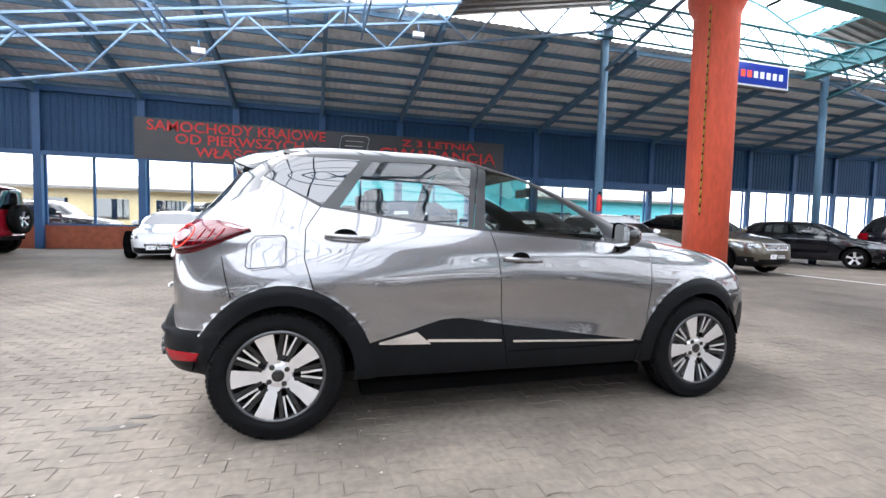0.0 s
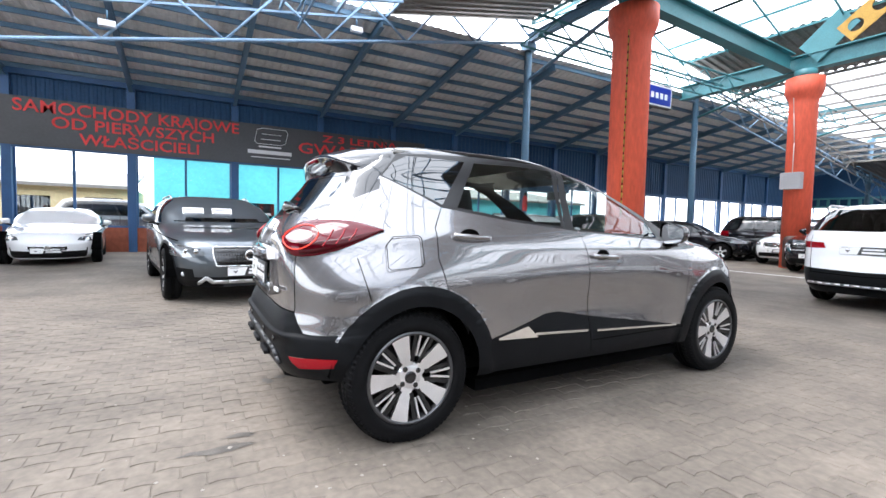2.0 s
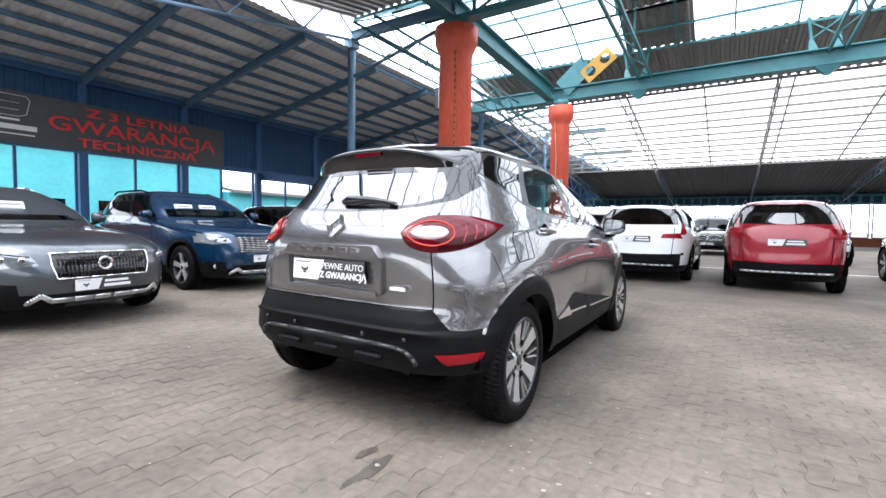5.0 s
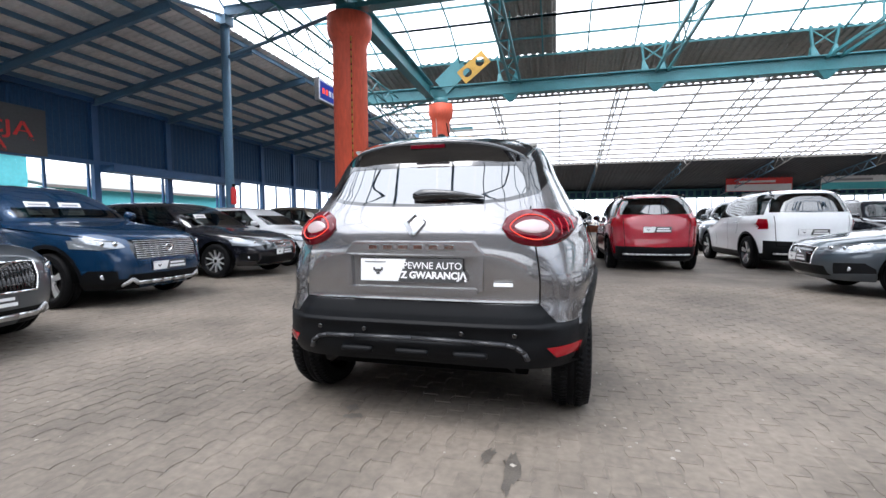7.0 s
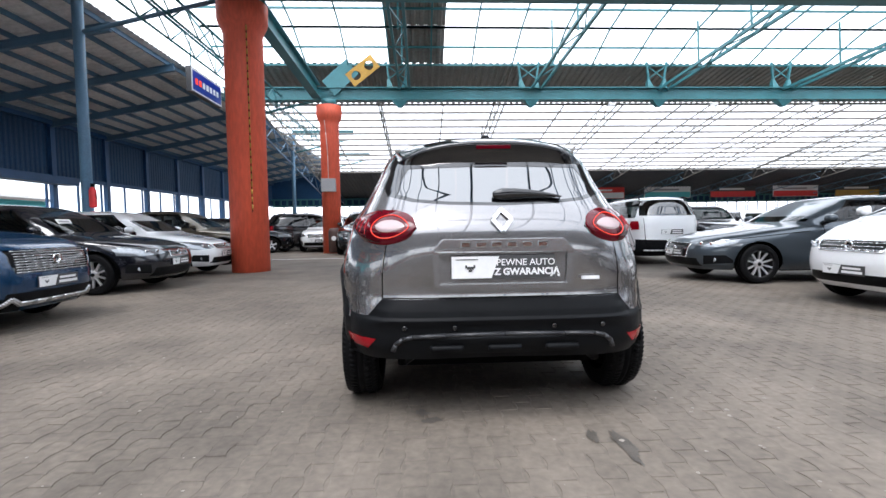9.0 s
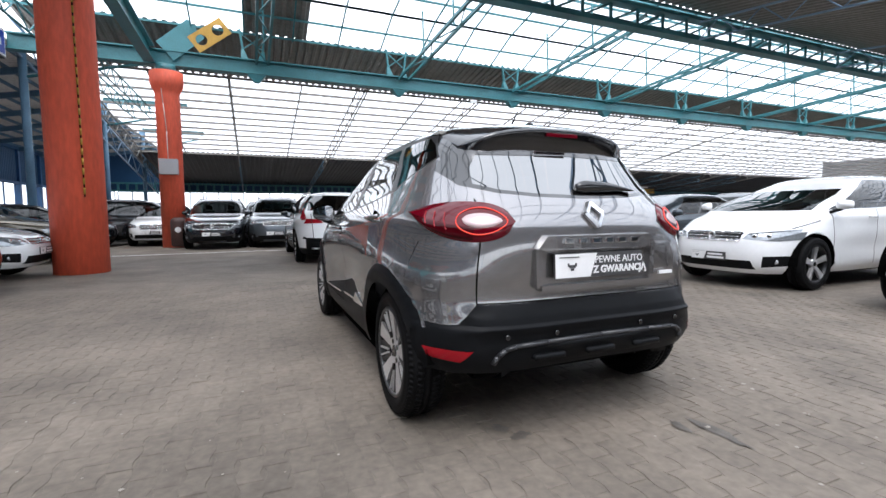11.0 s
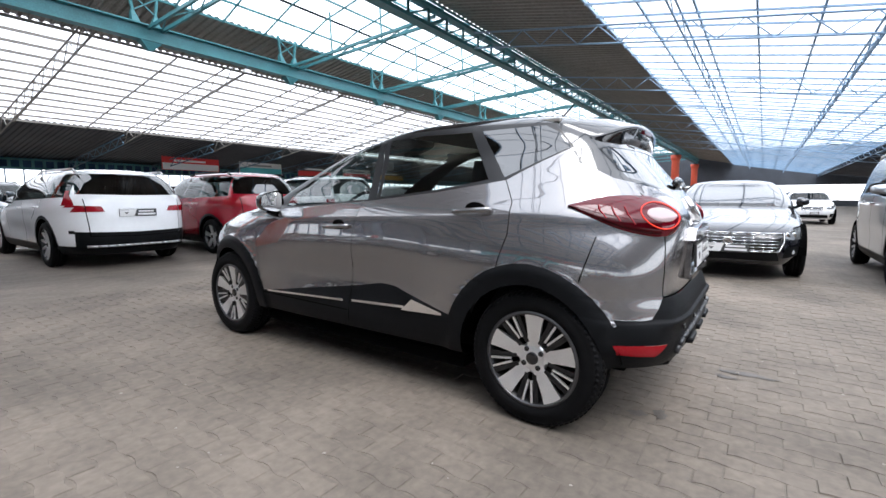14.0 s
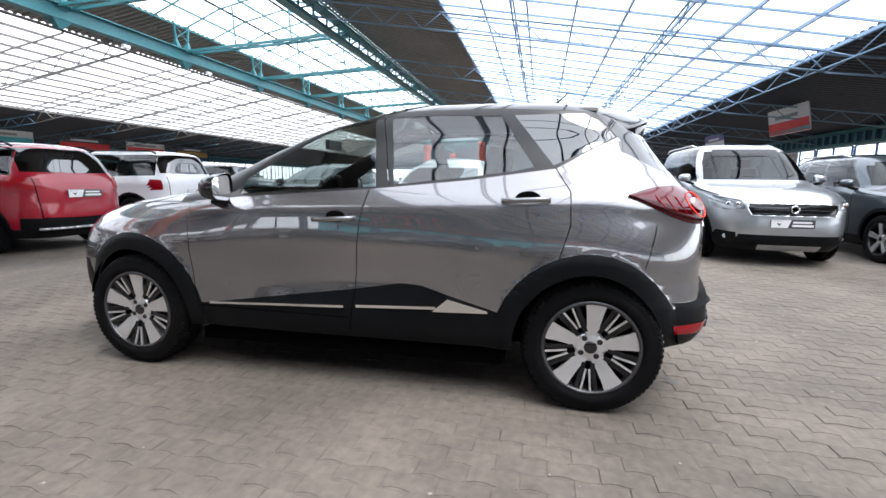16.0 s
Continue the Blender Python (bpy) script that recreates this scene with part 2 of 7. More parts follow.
def tube(bm, p, q, r, n=8, r2=None):
    p, q = Vector(p), Vector(q)
    d = (q - p).normalized()
    s = d.orthogonal().normalized()
    t = d.cross(s)
    ring = [[bm.verts.new(c + (s * math.cos(a) + t * math.sin(a)) * rr) for a in (2 * math.pi * k / n for k in range(n))] for c, rr in ((p, r), (q, r2 or r))]
    for k in range(n):
        f = bm.faces.new((ring[0][k], ring[0][(k + 1) % n], ring[1][(k + 1) % n], ring[1][k]))
        f.smooth = True
    bm.faces.new(ring[0][::-1])
    bm.faces.new(ring[1])


def cord(bm, pts, r, closed=False, n=6):
    """One unbroken round cord through the points."""
    pts = [Vector(p) for p in pts]
    rings = []
    for k, p in enumerate(pts):
        a = pts[k - 1] if closed or k else p
        b = pts[(k + 1) % len(pts)] if closed or k < len(pts) - 1 else p
        d = (b - a).normalized()
        u = d.cross(Vector((0.31, -0.82, 0.47))).normalized()
        v = d.cross(u)
        rings.append([bm.verts.new(p + (u * math.cos(2 * math.pi * q / n) + v * math.sin(2 * math.pi * q / n)) * r) for q in range(n)])
    for a, b in zip(rings, rings[1:] + (rings[:1] if closed else [])):
        for q in range(n):
            bm.faces.new((a[q], a[(q + 1) % n], b[(q + 1) % n], b[q]))
    if not closed:
        bm.faces.new(rings[0][::-1])
        bm.faces.new(rings[-1])
    bmesh.ops.recalc_face_normals(bm, faces=bm.faces)


def lathe(bm, prof, n=32, axis="z", close=True):
    """Turns the profile of (radius, height) round an axis."""
    rings = []
    for r, h in prof:
        ring = []
        for k in range(n):
            a = 2 * math.pi * k / n
            c, s = r * math.cos(a), r * math.sin(a)
            ring.append(bm.verts.new((c, s, h) if axis == "z" else (h, c, s)))
        rings.append(ring)
    for a, b in zip(rings, rings[1:]):
        for k in range(n):
            f = bm.faces.new((a[k], a[(k + 1) % n], b[(k + 1) % n], b[k]))
            f.smooth = True
    if close:
        bm.faces.new(rings[0][::-1])
        bm.faces.new(rings[-1])


def quad(bm, *ps):
    return bm.faces.new([bm.verts.new(p) for p in ps])


def corrugated(name, a, b, c, d, pitch, depth, material, kind="structure"):
    """A profiled sheet over the corners a, b, c, d; the ribs run from the line a-b to the line d-c."""
    a, b, c, d = map(Vector, (a, b, c, d))
    n = max(2, int((b - a).length / pitch))
    nrm = (b - a).cross(d - a).normalized()
    if nrm.z < 0:
        nrm = -nrm
    bm = bmesh.new()
    rows = []
    for k in range(n):
        for f, o in ((0.0, 0), (0.35, 0), (0.5, 1), (0.85, 1)):
            s = (k + f) / n
            off = nrm * depth * o
            rows.append((bm.verts.new(a.lerp(b, s) + off), bm.verts.new(d.lerp(c, s) + off)))
    for (p, q), (r, s) in zip(rows, rows[1:]):
        bm.faces.new((p, r, s, q))
    ob = part(name, bm, material)
    return tagged(ob, kind=kind)


def structure(name, bm, material, smooth=False):
    return tagged(part(name, bm, material, smooth=smooth), kind="structure")


# ---- hall: main dimensions ----
WX = -14.3            # west wall
PX = -8.1             # post line
CX = -4.45             # concrete column line
Y1, Y2 = 8.1, 15.6    # the two girder lines
EX = 80.0             # east end
SY, NY = -14.0, 40.0  # south and north walls
SOUTH = [(Y1, 7.3), (3.4, 6.35), (-6.8, 4.6), (SY, 3.7)]
NORTH = [(Y2, 7.5), (19.2, 6.9), (30.0, 5.0), (NY, 3.7)]
NAVE = [(Y1, 7.3), (9.9, 8.2), (11.85, 8.6), (13.8, 8.2), (Y2, 7.5)]
AISLE_LOW, AISLE_HIGH = 5.25, 6.35

bm = bmesh.new()
quad(bm, (-400, -400, -0.003), (400, -400, -0.003), (400, 400, -0.003), (-400, 400, -0.003))
tagged(part("ground", bm, M["paving"]), kind="structure")


def glazing(name, x0, x1, prof, pitch):
    """A sloped glazed field between two lines (y, z), one pane between each pair of glazing bars."""
    bm = bmesh.new()
    (ya, za), (yb, zb) = prof
    n = int((x1 - x0) / pitch)
    for k in range(n):
        a, b = x0 + k * pitch + 0.02, x0 + (k + 1) * pitch - 0.02
        quad(bm, (a, ya, za), (b, ya, za), (b, yb, zb), (a, yb, zb))
    ob = part(name, bm, M["glass_roof"])
    ob.visible_shadow = False
    return tagged(ob, kind="structure")


def slope_bars(name, x0, x1, prof, nx, ny, w, h, material):
    """Glazing bars: ny purlins along x and nx bars up the slope."""
    bm = bmesh.new()
    (ya, za), (yb, zb) = prof
    for k in range(ny + 1):
        f = k / ny
        y, z = ya + (yb - ya) * f, za + (zb - za) * f - h / 2 - 0.01
        beam(bm, (x0, y, z), (x1, y, z), w, h)
    for k in range(nx + 1):
        x = x0 + (x1 - x0) * k / nx
        beam(bm, (x, ya, za - h - 0.04), (x, yb, zb - h - 0.04), w, w)
    return structure(name, bm, material)


X0 = PX
corrugated("ceiling_south_strip", (X0, SOUTH[0][0], SOUTH[0][1]), (EX, SOUTH[0][0], SOUTH[0][1]), (EX, *SOUTH[1]), (X0, *SOUTH[1]), 0.28, 0.05, M["sheet"])
glazing("ceiling_south_glass", X0, EX, SOUTH[1:3], 1.0)
slope_bars("ceiling_south_bars", X0, EX, SOUTH[1:3], 84, 8, 0.05, 0.09, M["truss_blue"])
corrugated("ceiling_south_eave", (X0, *SOUTH[2]), (EX, *SOUTH[2]), (EX, *SOUTH[3]), (X0, *SOUTH[3]), 0.28, 0.05, M["sheet_shaded"])
corrugated("ceiling_north_strip", (X0, *NORTH[0]), (EX, *NORTH[0]), (EX, *NORTH[1]), (X0, *NORTH[1]), 0.28, 0.05, M["sheet"])
glazing("ceiling_north_glass", X0, EX, NORTH[1:3], 1.0)
slope_bars("ceiling_north_bars", X0, EX, NORTH[1:3], 30, 12, 0.06, 0.10, M["sheet"])
corrugated("ceiling_north_eave", (X0, *NORTH[2]), (EX, *NORTH[2]), (EX, *NORTH[3]), (X0, *NORTH[3]), 0.28, 0.05, M["sheet_shaded"])
# nave: sheet along its edges, glazing over the crown
for k in range(4):
    glazing(f"ceiling_nave_glass_{k}", X0, -1.6, NAVE[k:k + 2], 0.65)
    corrugated(f"ceiling_nave_sheet_{k}", (-1.6, *NAVE[k]), (0.6, *NAVE[k]), (0.6, *NAVE[k + 1]), (-1.6, *NAVE[k + 1]), 0.28, 0.05, M["sheet"])
    glazing(f"ceiling_nave_glass_{k + 4}", 0.6, EX, NAVE[k:k + 2], 1.1)
    slope_bars(f"ceiling_nave_bars_{k}", X0, EX, NAVE[k:k + 2], 54, 2, 0.05, 0.07, M["teal"])
# aisle roof with rafters and purlins
corrugated("ceiling_aisle", (WX, -30, AISLE_LOW), (WX, NY, AISLE_LOW), (PX, NY, AISLE_HIGH), (PX, -30, AISLE_HIGH), 0.22, 0.022, M["sheet_pale"])
for k in range(9):
    bm = bmesh.new()
    f = (k + 0.3) / 8.6
    x, z = WX + (PX - WX) * f, AISLE_LOW + (AISLE_HIGH - AISLE_LOW) * f - 0.07
    beam(bm, (x, -30, z), (x, NY, z), 0.06, 0.12)
    structure("purlin", bm, M["steel_blue"])
for k in range(24):
    y = -28.6 + k * 2.9
    bm = bmesh.new()
    ibeam(bm, (WX + 0.1, y, AISLE_LOW - 0.24), (PX, y, AISLE_HIGH - 0.24), 0.11, 0.22, 0.015)
    structure("rafter", bm, M["steel_blue"])

# ---- car bodies ----
def curve(table, z):
    zs, vs = zip(*table)
    return float(np.interp(z, zs, vs))


def smooth_table(table, n=220):
    """A table resampled along a smooth curve through its keys."""
    table = sorted(table)
    table = [k for n, k in enumerate(table) if n == 0 or k[0] - table[n - 1][0] > 0.012]
    zs, vs = map(np.array, zip(*table))
    zz = np.linspace(zs[0], zs[-1], n)
    h = np.diff(zs)
    dlt = np.diff(vs) / h
    m = np.zeros(len(zs))
    m[0], m[-1] = dlt[0], dlt[-1]
    for k in range(1, len(zs) - 1):
        if dlt[k - 1] * dlt[k] > 0:
            m[k] = 2 * dlt[k - 1] * dlt[k] / (dlt[k - 1] + dlt[k])
    out = []
    for z in zz:
        k = min(int(np.searchsorted(zs, z, side="right")) - 1, len(zs) - 2)
        t = (z - zs[k]) / h[k]
        out.append((float(z), float((2 * t**3 - 3 * t**2 + 1) * vs[k] + (t**3 - 2 * t**2 + t) * h[k] * m[k] + (-2 * t**3 + 3 * t**2) * vs[k + 1] + (t**3 - t**2) * h[k] * m[k + 1])))
    return out


def outline(w, yr, yf, nr, nf, count):
    """Half a plan outline, from the tail's middle by the right side to the nose's middle."""
    ym = yr + (yf - yr) * 0.47
    th = np.linspace(0, math.pi, 400)
    c, s = np.cos(th), np.sin(th)
    n = np.where(c > 0, nr, nf)
    x = w * np.abs(s) ** (2 / n)
    y = np.where(c > 0, ym - (ym - yr) * np.abs(c) ** (2 / n), ym + (yf - ym) * np.abs(c) ** (2 / n))
    d = np.r_[0, np.cumsum(np.hypot(np.diff(x), np.diff(y)))]
    at = np.linspace(0, d[-1], count)
    x, y = np.interp(at, d, x), np.interp(at, d, y)
    x[0] = x[-1] = 0.0
    return x, y


def inside(poly, a, b):
    hit = False
    for (x0, y0), (x1, y1) in zip(poly, poly[1:] + poly[:1]):
        if (y0 > b) != (y1 > b) and a < (x1 - x0) * (b - y0) / (y1 - y0) + x0:
            hit = not hit
    return hit


def circle(cy, cz, r, n=28):
    return [(cy + r * math.cos(2 * math.pi * k / n), cz + r * math.sin(2 * math.pi * k / n)) for k in range(n)]


def strip(points, w):
    """Thin quads along a polyline, for the gaps between panels."""
    out = []
    for (a, b), (c, d) in zip(points, points[1:]):
        l = math.hypot(c - a, d - b)
        ny, nz = -(d - b) / l * w / 2, (c - a) / l * w / 2
        ey, ez = (c - a) / l * w * 0.3, (d - b) / l * w * 0.3
        out.append([(a - ey + ny, b - ez + nz), (c + ey + ny, d + ez + nz), (c + ey - ny, d + ez - nz), (a - ey - ny, b - ez - nz)])
    return out


class Shell:
    """The skin of a car: plan outlines stacked in height, cut along the edges of its panels."""

    def __init__(self, spec, levels, count):
        self.spec = spec
        w, yr, yf = (smooth_table(spec[k]) for k in ("w", "yr", "yf"))
        self.w, self.yr, self.yf = w, yr, yf
        bm = self.bm = bmesh.new()
        rows = []
        for z in levels:
            nr = np.interp(z, *zip(*spec["nr"]))
            nf = np.interp(z, *zip(*spec["nf"]))
            x, y = outline(curve(w, z), curve(yr, z), curve(yf, z), nr, nf, count)
            row = []
            for a, b in zip(x, y):
                a2 = a + (spec["relief"](a, b, z) if a > 1e-6 and "relief" in spec else 0)
                b2 = b + (spec["tail_relief"](a, b, z) if "tail_relief" in spec else 0)
                row.append(bm.verts.new((a2, b2, z)))
            rows.append(row)
        for p, q in zip(rows, rows[1:]):
            for k in range(count - 1):
                bm.faces.new((p[k], p[k + 1], q[k + 1], q[k]))
        top = rows[-1]
        mid = [bm.verts.new((0, v.co.y, v.co.z + 0.003)) for v in top[1:-1]]
        chain = [top[0]] + mid + [top[-1]]
        for k in range(count - 1):
            vs = [top[k], top[k + 1], chain[k + 1], chain[k]]
            vs = [v for i, v in enumerate(vs) if v not in vs[:i]]
            if len(vs) > 2:
                bm.faces.new(vs)
        bmesh.ops.recalc_face_normals(bm, faces=bm.faces)
        if sum(f.normal.x * f.calc_area() for f in bm.faces) < 0:
            bmesh.ops.reverse_faces(bm, faces=bm.faces)
        bm.normal_update()
        self.tags = []

    def pick(self, view, lo, hi, cond):
        i, j = (1, 2) if view == "side" else (0, 2)
        out = []
        a0, a1, b0, b1 = lo[0] - 0.45, hi[0] + 0.45, lo[1] - 0.45, hi[1] + 0.45
        for f in self.bm.faces:
            first = f.verts[0].co
            if not (a0 < first[i] < a1 and b0 < first[j] < b1):
                continue
            us, vs = [v.co[i] for v in f.verts], [v.co[j] for v in f.verts]
            if max(us) >= lo[0] and min(us) <= hi[0] and max(vs) >= lo[1] and min(vs) <= hi[1]:
                if cond(f.calc_center_median(), f.normal):
                    out.append(f)
        return out

    def cut(self, poly, view, cond):
        for (a, b), (c, d) in zip(poly, poly[1:] + poly[:1]):
            lo, hi = (min(a, c) - 1e-4, min(b, d) - 1e-4), (max(a, c) + 1e-4, max(b, d) + 1e-4)
            fs = self.pick(view, lo, hi, cond)
            if not fs:
                continue
            geom = list({v for f in fs for v in f.verts}) + list({e for f in fs for e in f.edges}) + fs
            n = Vector((0, -(d - b), c - a)) if view == "side" else Vector((-(d - b), 0, c - a))
            co = Vector((0, a, b)) if view == "side" else Vector((a, 0, b))
            bmesh.ops.bisect_plane(self.bm, geom=geom, dist=1e-5, plane_co=co, plane_no=n.normalized())

    def region(self, name, polys, view="side", cond=None):
        """Marks the faces within the outlines with a name; later marks win."""
        base = {"side": lambda c, n: c.x > 0.35, "rear": lambda c, n: c.y < self.spec["rear_to"] and n.y < 0.1, "front": lambda c, n: c.y > self.spec["front_from"] and n.y > -0.1}[view]
        full = (lambda c, n: base(c, n) and cond(c, n)) if cond else base
        for poly in polys:
            self.cut(poly, view, full)
        self.tags.append((name, polys, view, full))

    def on_rear(self, x, z):
        """The y of the tail at a distance from the middle and a height."""
        a, b = outline(curve(self.w, z), curve(self.yr, z), curve(self.yf, z), np.interp(z, *zip(*self.spec["nr"])), np.interp(z, *zip(*self.spec["nf"])), 300)
        y = float(np.interp(x, a[:110], b[:110]))
        return y + (self.spec["tail_relief"](x, y, z) if "tail_relief" in self.spec else 0.0)

    def on_front(self, x, z):
        """The y of the nose at a distance from the middle and a height."""
        a, b = outline(curve(self.w, z), curve(self.yr, z), curve(self.yf, z), np.interp(z, *zip(*self.spec["nr"])), np.interp(z, *zip(*self.spec["nf"])), 300)
        return float(np.interp(abs(x), a[-120:][::-1], b[-120:][::-1]))

    def front_line(self, bm, points, r, out=0.004, n=6, sides=6):
        """A round bar along points (x, z) of the nose."""
        for (a, b), (c, d) in zip(points, points[1:]):
            for q in range(n):
                xa, za, xb, zb = a + (c - a) * q / n, b + (d - b) * q / n, a + (c - a) * (q + 1) / n, b + (d - b) * (q + 1) / n
                tube(bm, (xa, self.on_front(xa, za) + out, za), (xb, self.on_front(xb, zb) + out, zb), r, sides)

    def on_side(self, y, z):
        """The x of the flank at a place along the car and a height."""
        a, b = outline(curve(self.w, z), curve(self.yr, z), curve(self.yf, z), np.interp(z, *zip(*self.spec["nr"])), np.interp(z, *zip(*self.spec["nf"])), 300)
        x = float(np.interp(y, b, a))
        return x + (self.spec["relief"](x, y, z) if "relief" in self.spec else 0.0)

    def finish(self):
        """Faces by name, as lists of points and corner normals."""
        bm = self.bm
        bm.normal_update()
        groups = {}
        for f in bm.faces:
            c = f.calc_center_median()
            tag = "body"
            for name, polys, view, cond in self.tags:
                u = c.y if view == "side" else c.x
                if cond(c, f.normal) and any(inside(p, u, c.z) for p in polys):
                    tag = name
            groups.setdefault(tag, []).append(f)
        return groups


def panel(name, faces, material, parent, sides=(1, -1), push=0.0, label=""):
    """One mesh from faces of a shell; with both sides in one mesh, or one side alone."""
    verts, norms, polys = [], [], []
    own = {}
    for f in faces:
        for v in f.verts:
            own[v] = own.get(v, Vector()) + f.normal * f.calc_area()
    for s in sides:
        at = {}
        for f in faces:
            idx = []
            for v in f.verts:
                if v not in at:
                    at[v] = len(verts)
                    p = v.co - v.normal * push
                    verts.append((p.x * s, p.y, p.z))
                    vn = own[v].normalized()
                    vn = vn if vn.dot(v.normal) < 0.955 else v.normal
                    norms.append((vn.x * s if abs(v.co.x) > 1e-5 else 0.0, vn.y, vn.z))
                idx.append(at[v])
            polys.append(idx if s > 0 else idx[::-1])
    me = bpy.data.meshes.new(name)
    me.from_pydata(verts, [], polys)
    me.polygons.foreach_set("use_smooth", [True] * len(me.polygons))
    me.normals_split_custom_set_from_vertices(norms)
    me.materials.append(material)
    ob = new(name, me)
    ob.parent = parent
    if label:
        ob["label"] = label
    return ob


def islands(faces):
    """The faces in groups that hang together."""
    left, out = set(faces), []
    while left:
        todo, run = [left.pop()], []
        while todo:
            f = todo.pop()
            run.append(f)
            for v in f.verts:
                for g in v.link_faces:
                    if g in left:
                        left.remove(g)
                        todo.append(g)
        out.append(run)
    return out


def ring_arc(bm, x0, x1, cy, cz, r, a0, a1, n=20):
    """The inside of a wheel arch, with its inner wall."""
    rows = []
    for k in range(n + 1):
        a = radians(a0 + (a1 - a0) * k / n)
        y, z = cy + r * math.cos(a), cz + r * math.sin(a)
        rows.append((bm.verts.new((x0, y, z)), bm.verts.new((x1, y, z))))
    for (p, q), (s, t) in zip(rows, rows[1:]):
        bm.faces.new((p, q, t, s))
    bm.faces.new([p for p, _ in rows])


def text_mesh(words, size, material, parent=None, m=None, name="lettering", depth=0.002, align="CENTER", bold=0.0, label="", space=1.0):
    """Flat letters as a mesh, standing upright in the xz plane and read from -y."""
    cu = bpy.data.curves.new(name, "FONT")
    cu.body, cu.size, cu.extrude, cu.offset, cu.align_x, cu.align_y, cu.resolution_u = words, size, depth, bold, align, "CENTER", 3
    cu.space_character = space
    tmp = new("tmp_text", cu)
    dg = bpy.context.evaluated_depsgraph_get()
    me = bpy.data.meshes.new_from_object(tmp.evaluated_get(dg))
    bpy.data.objects.remove(tmp)
    bpy.data.curves.remove(cu)
    me.name = name
    me.materials.clear()
    me.materials.append(material)
    me.transform(pose(0, 0, 0, 90))
    ob = new(name, me)
    if parent:
        ob.parent = parent
        if m:
            ob.matrix_local = m
    elif m:
        ob.matrix_world = m
    if label:
        ob["label"] = label
    return ob


def dealer_plate(parent, m, lettered=True):
    """White and anthracite slogan plate, its face to -y."""
    bm = bmesh.new()
    box(bm, -0.26, 0.26, 0, 0.012, -0.057, 0.057, 0.003)
    pl = part("plate", bm, M["plate_dark"], parent, "anthracite and white dealer plate", matrix=m)
    bm = bmesh.new()
    vs = [(-0.257, -0.054), (-0.06, -0.054), (-0.02, 0.054), (-0.257, 0.054)]
    f = bm.faces.new([bm.verts.new((x, -0.002, z)) for x, z in vs])
    part("white_field", bm, M["plate_white"], pl)
    bm = bmesh.new()
    for x0, x1, z0, z1 in ((-0.235, -0.125, 0.037, 0.041), (-0.182, -0.148, -0.010, 0.004), (-0.190, -0.181, -0.004, 0.012), (-0.149, -0.140, -0.004, 0.012), (-0.174, -0.156, -0.022, -0.011)):
        box(bm, x0, x1, -0.0045, -0.0025, z0, z1)
    part("emblem", bm, M["plate_dark"], pl)
    if lettered:
        text_mesh("PEWNE AUTO", 0.046, M["plate_white"], pl, pose(0.112, -0.004, 0.022), bold=0.0004, depth=0.0008)
        text_mesh("Z GWARANCJĄ", 0.046, M["plate_white"], pl, pose(0.118, -0.004, -0.024), bold=0.0018, depth=0.0008)
    else:
        bm = bmesh.new()
        box(bm, 0.0, 0.22, -0.004, -0.002, 0.01, 0.034)
        box(bm, -0.01, 0.24, -0.004, -0.002, -0.037, -0.008)
        part("lettering", bm, M["plate_white"], pl)
    return pl


M["mirror"] = mat("mirror_silver", (0.88, 0.89, 0.90), 0.01, 1.0)
M["plate_dark"] = mat("plate_anthracite", (0.045, 0.045, 0.047), 0.35, 0, 20, 0.05)
M["plate_white"] = mat("plate_white", (0.78, 0.78, 0.78), 0.35, 0, 20, 0.04)
M["lens_red"] = mat("lens_red", (0.095, 0.0018, 0.007), 0.08, 0, spec=0.25, coat=0.3)
M["lens_tail"] = mat("lens_tail_red", (0.27, 0.004, 0.010), 0.12, 0, spec=0.4)
M["lens_deep"] = mat("lens_deep_red", (0.045, 0.001, 0.003), 0.10, 0, spec=0.2)
M["lens_clear"] = mat("lens_clear", (0.55, 0.57, 0.60), 0.06, 0.55, coat=1.0)
M["headlamp"] = mat("headlamp_glass", (0.26, 0.28, 0.30), 0.07, 0.5, 30, 0.25, coat=1.0)
M["lens_white"] = mat("lens_white", (0.48, 0.37, 0.37), 0.15, 0.2, spec=0.5)
M["seat_cloth"] = mat("seat_cloth", (0.02, 0.02, 0.022), 0.85, 0, 6, 0.2, 300, 0.2)
M["trim_light"] = mat("cabin_trim_beige", (0.30, 0.29, 0.27), 0.8, 0, 6, 0.08)
M["paper"] = mat("paper", (0.75, 0.75, 0.73), 0.7, 0, 6, 0.05)
lamp_red = bpy.data.materials.new("lit_red_led")
lamp_red.use_nodes = True
lamp_red.node_tree.nodes["Principled BSDF"].inputs["Base Color"].default_value = (0.5, 0.01, 0.01, 1)
lamp_red.node_tree.nodes["Principled BSDF"].inputs["Emission Color"].default_value = (1.0, 0.075, 0.025, 1)
lamp_red.node_tree.nodes["Principled BSDF"].inputs["Emission Strength"].default_value = 0.45
M["led"] = lamp_red


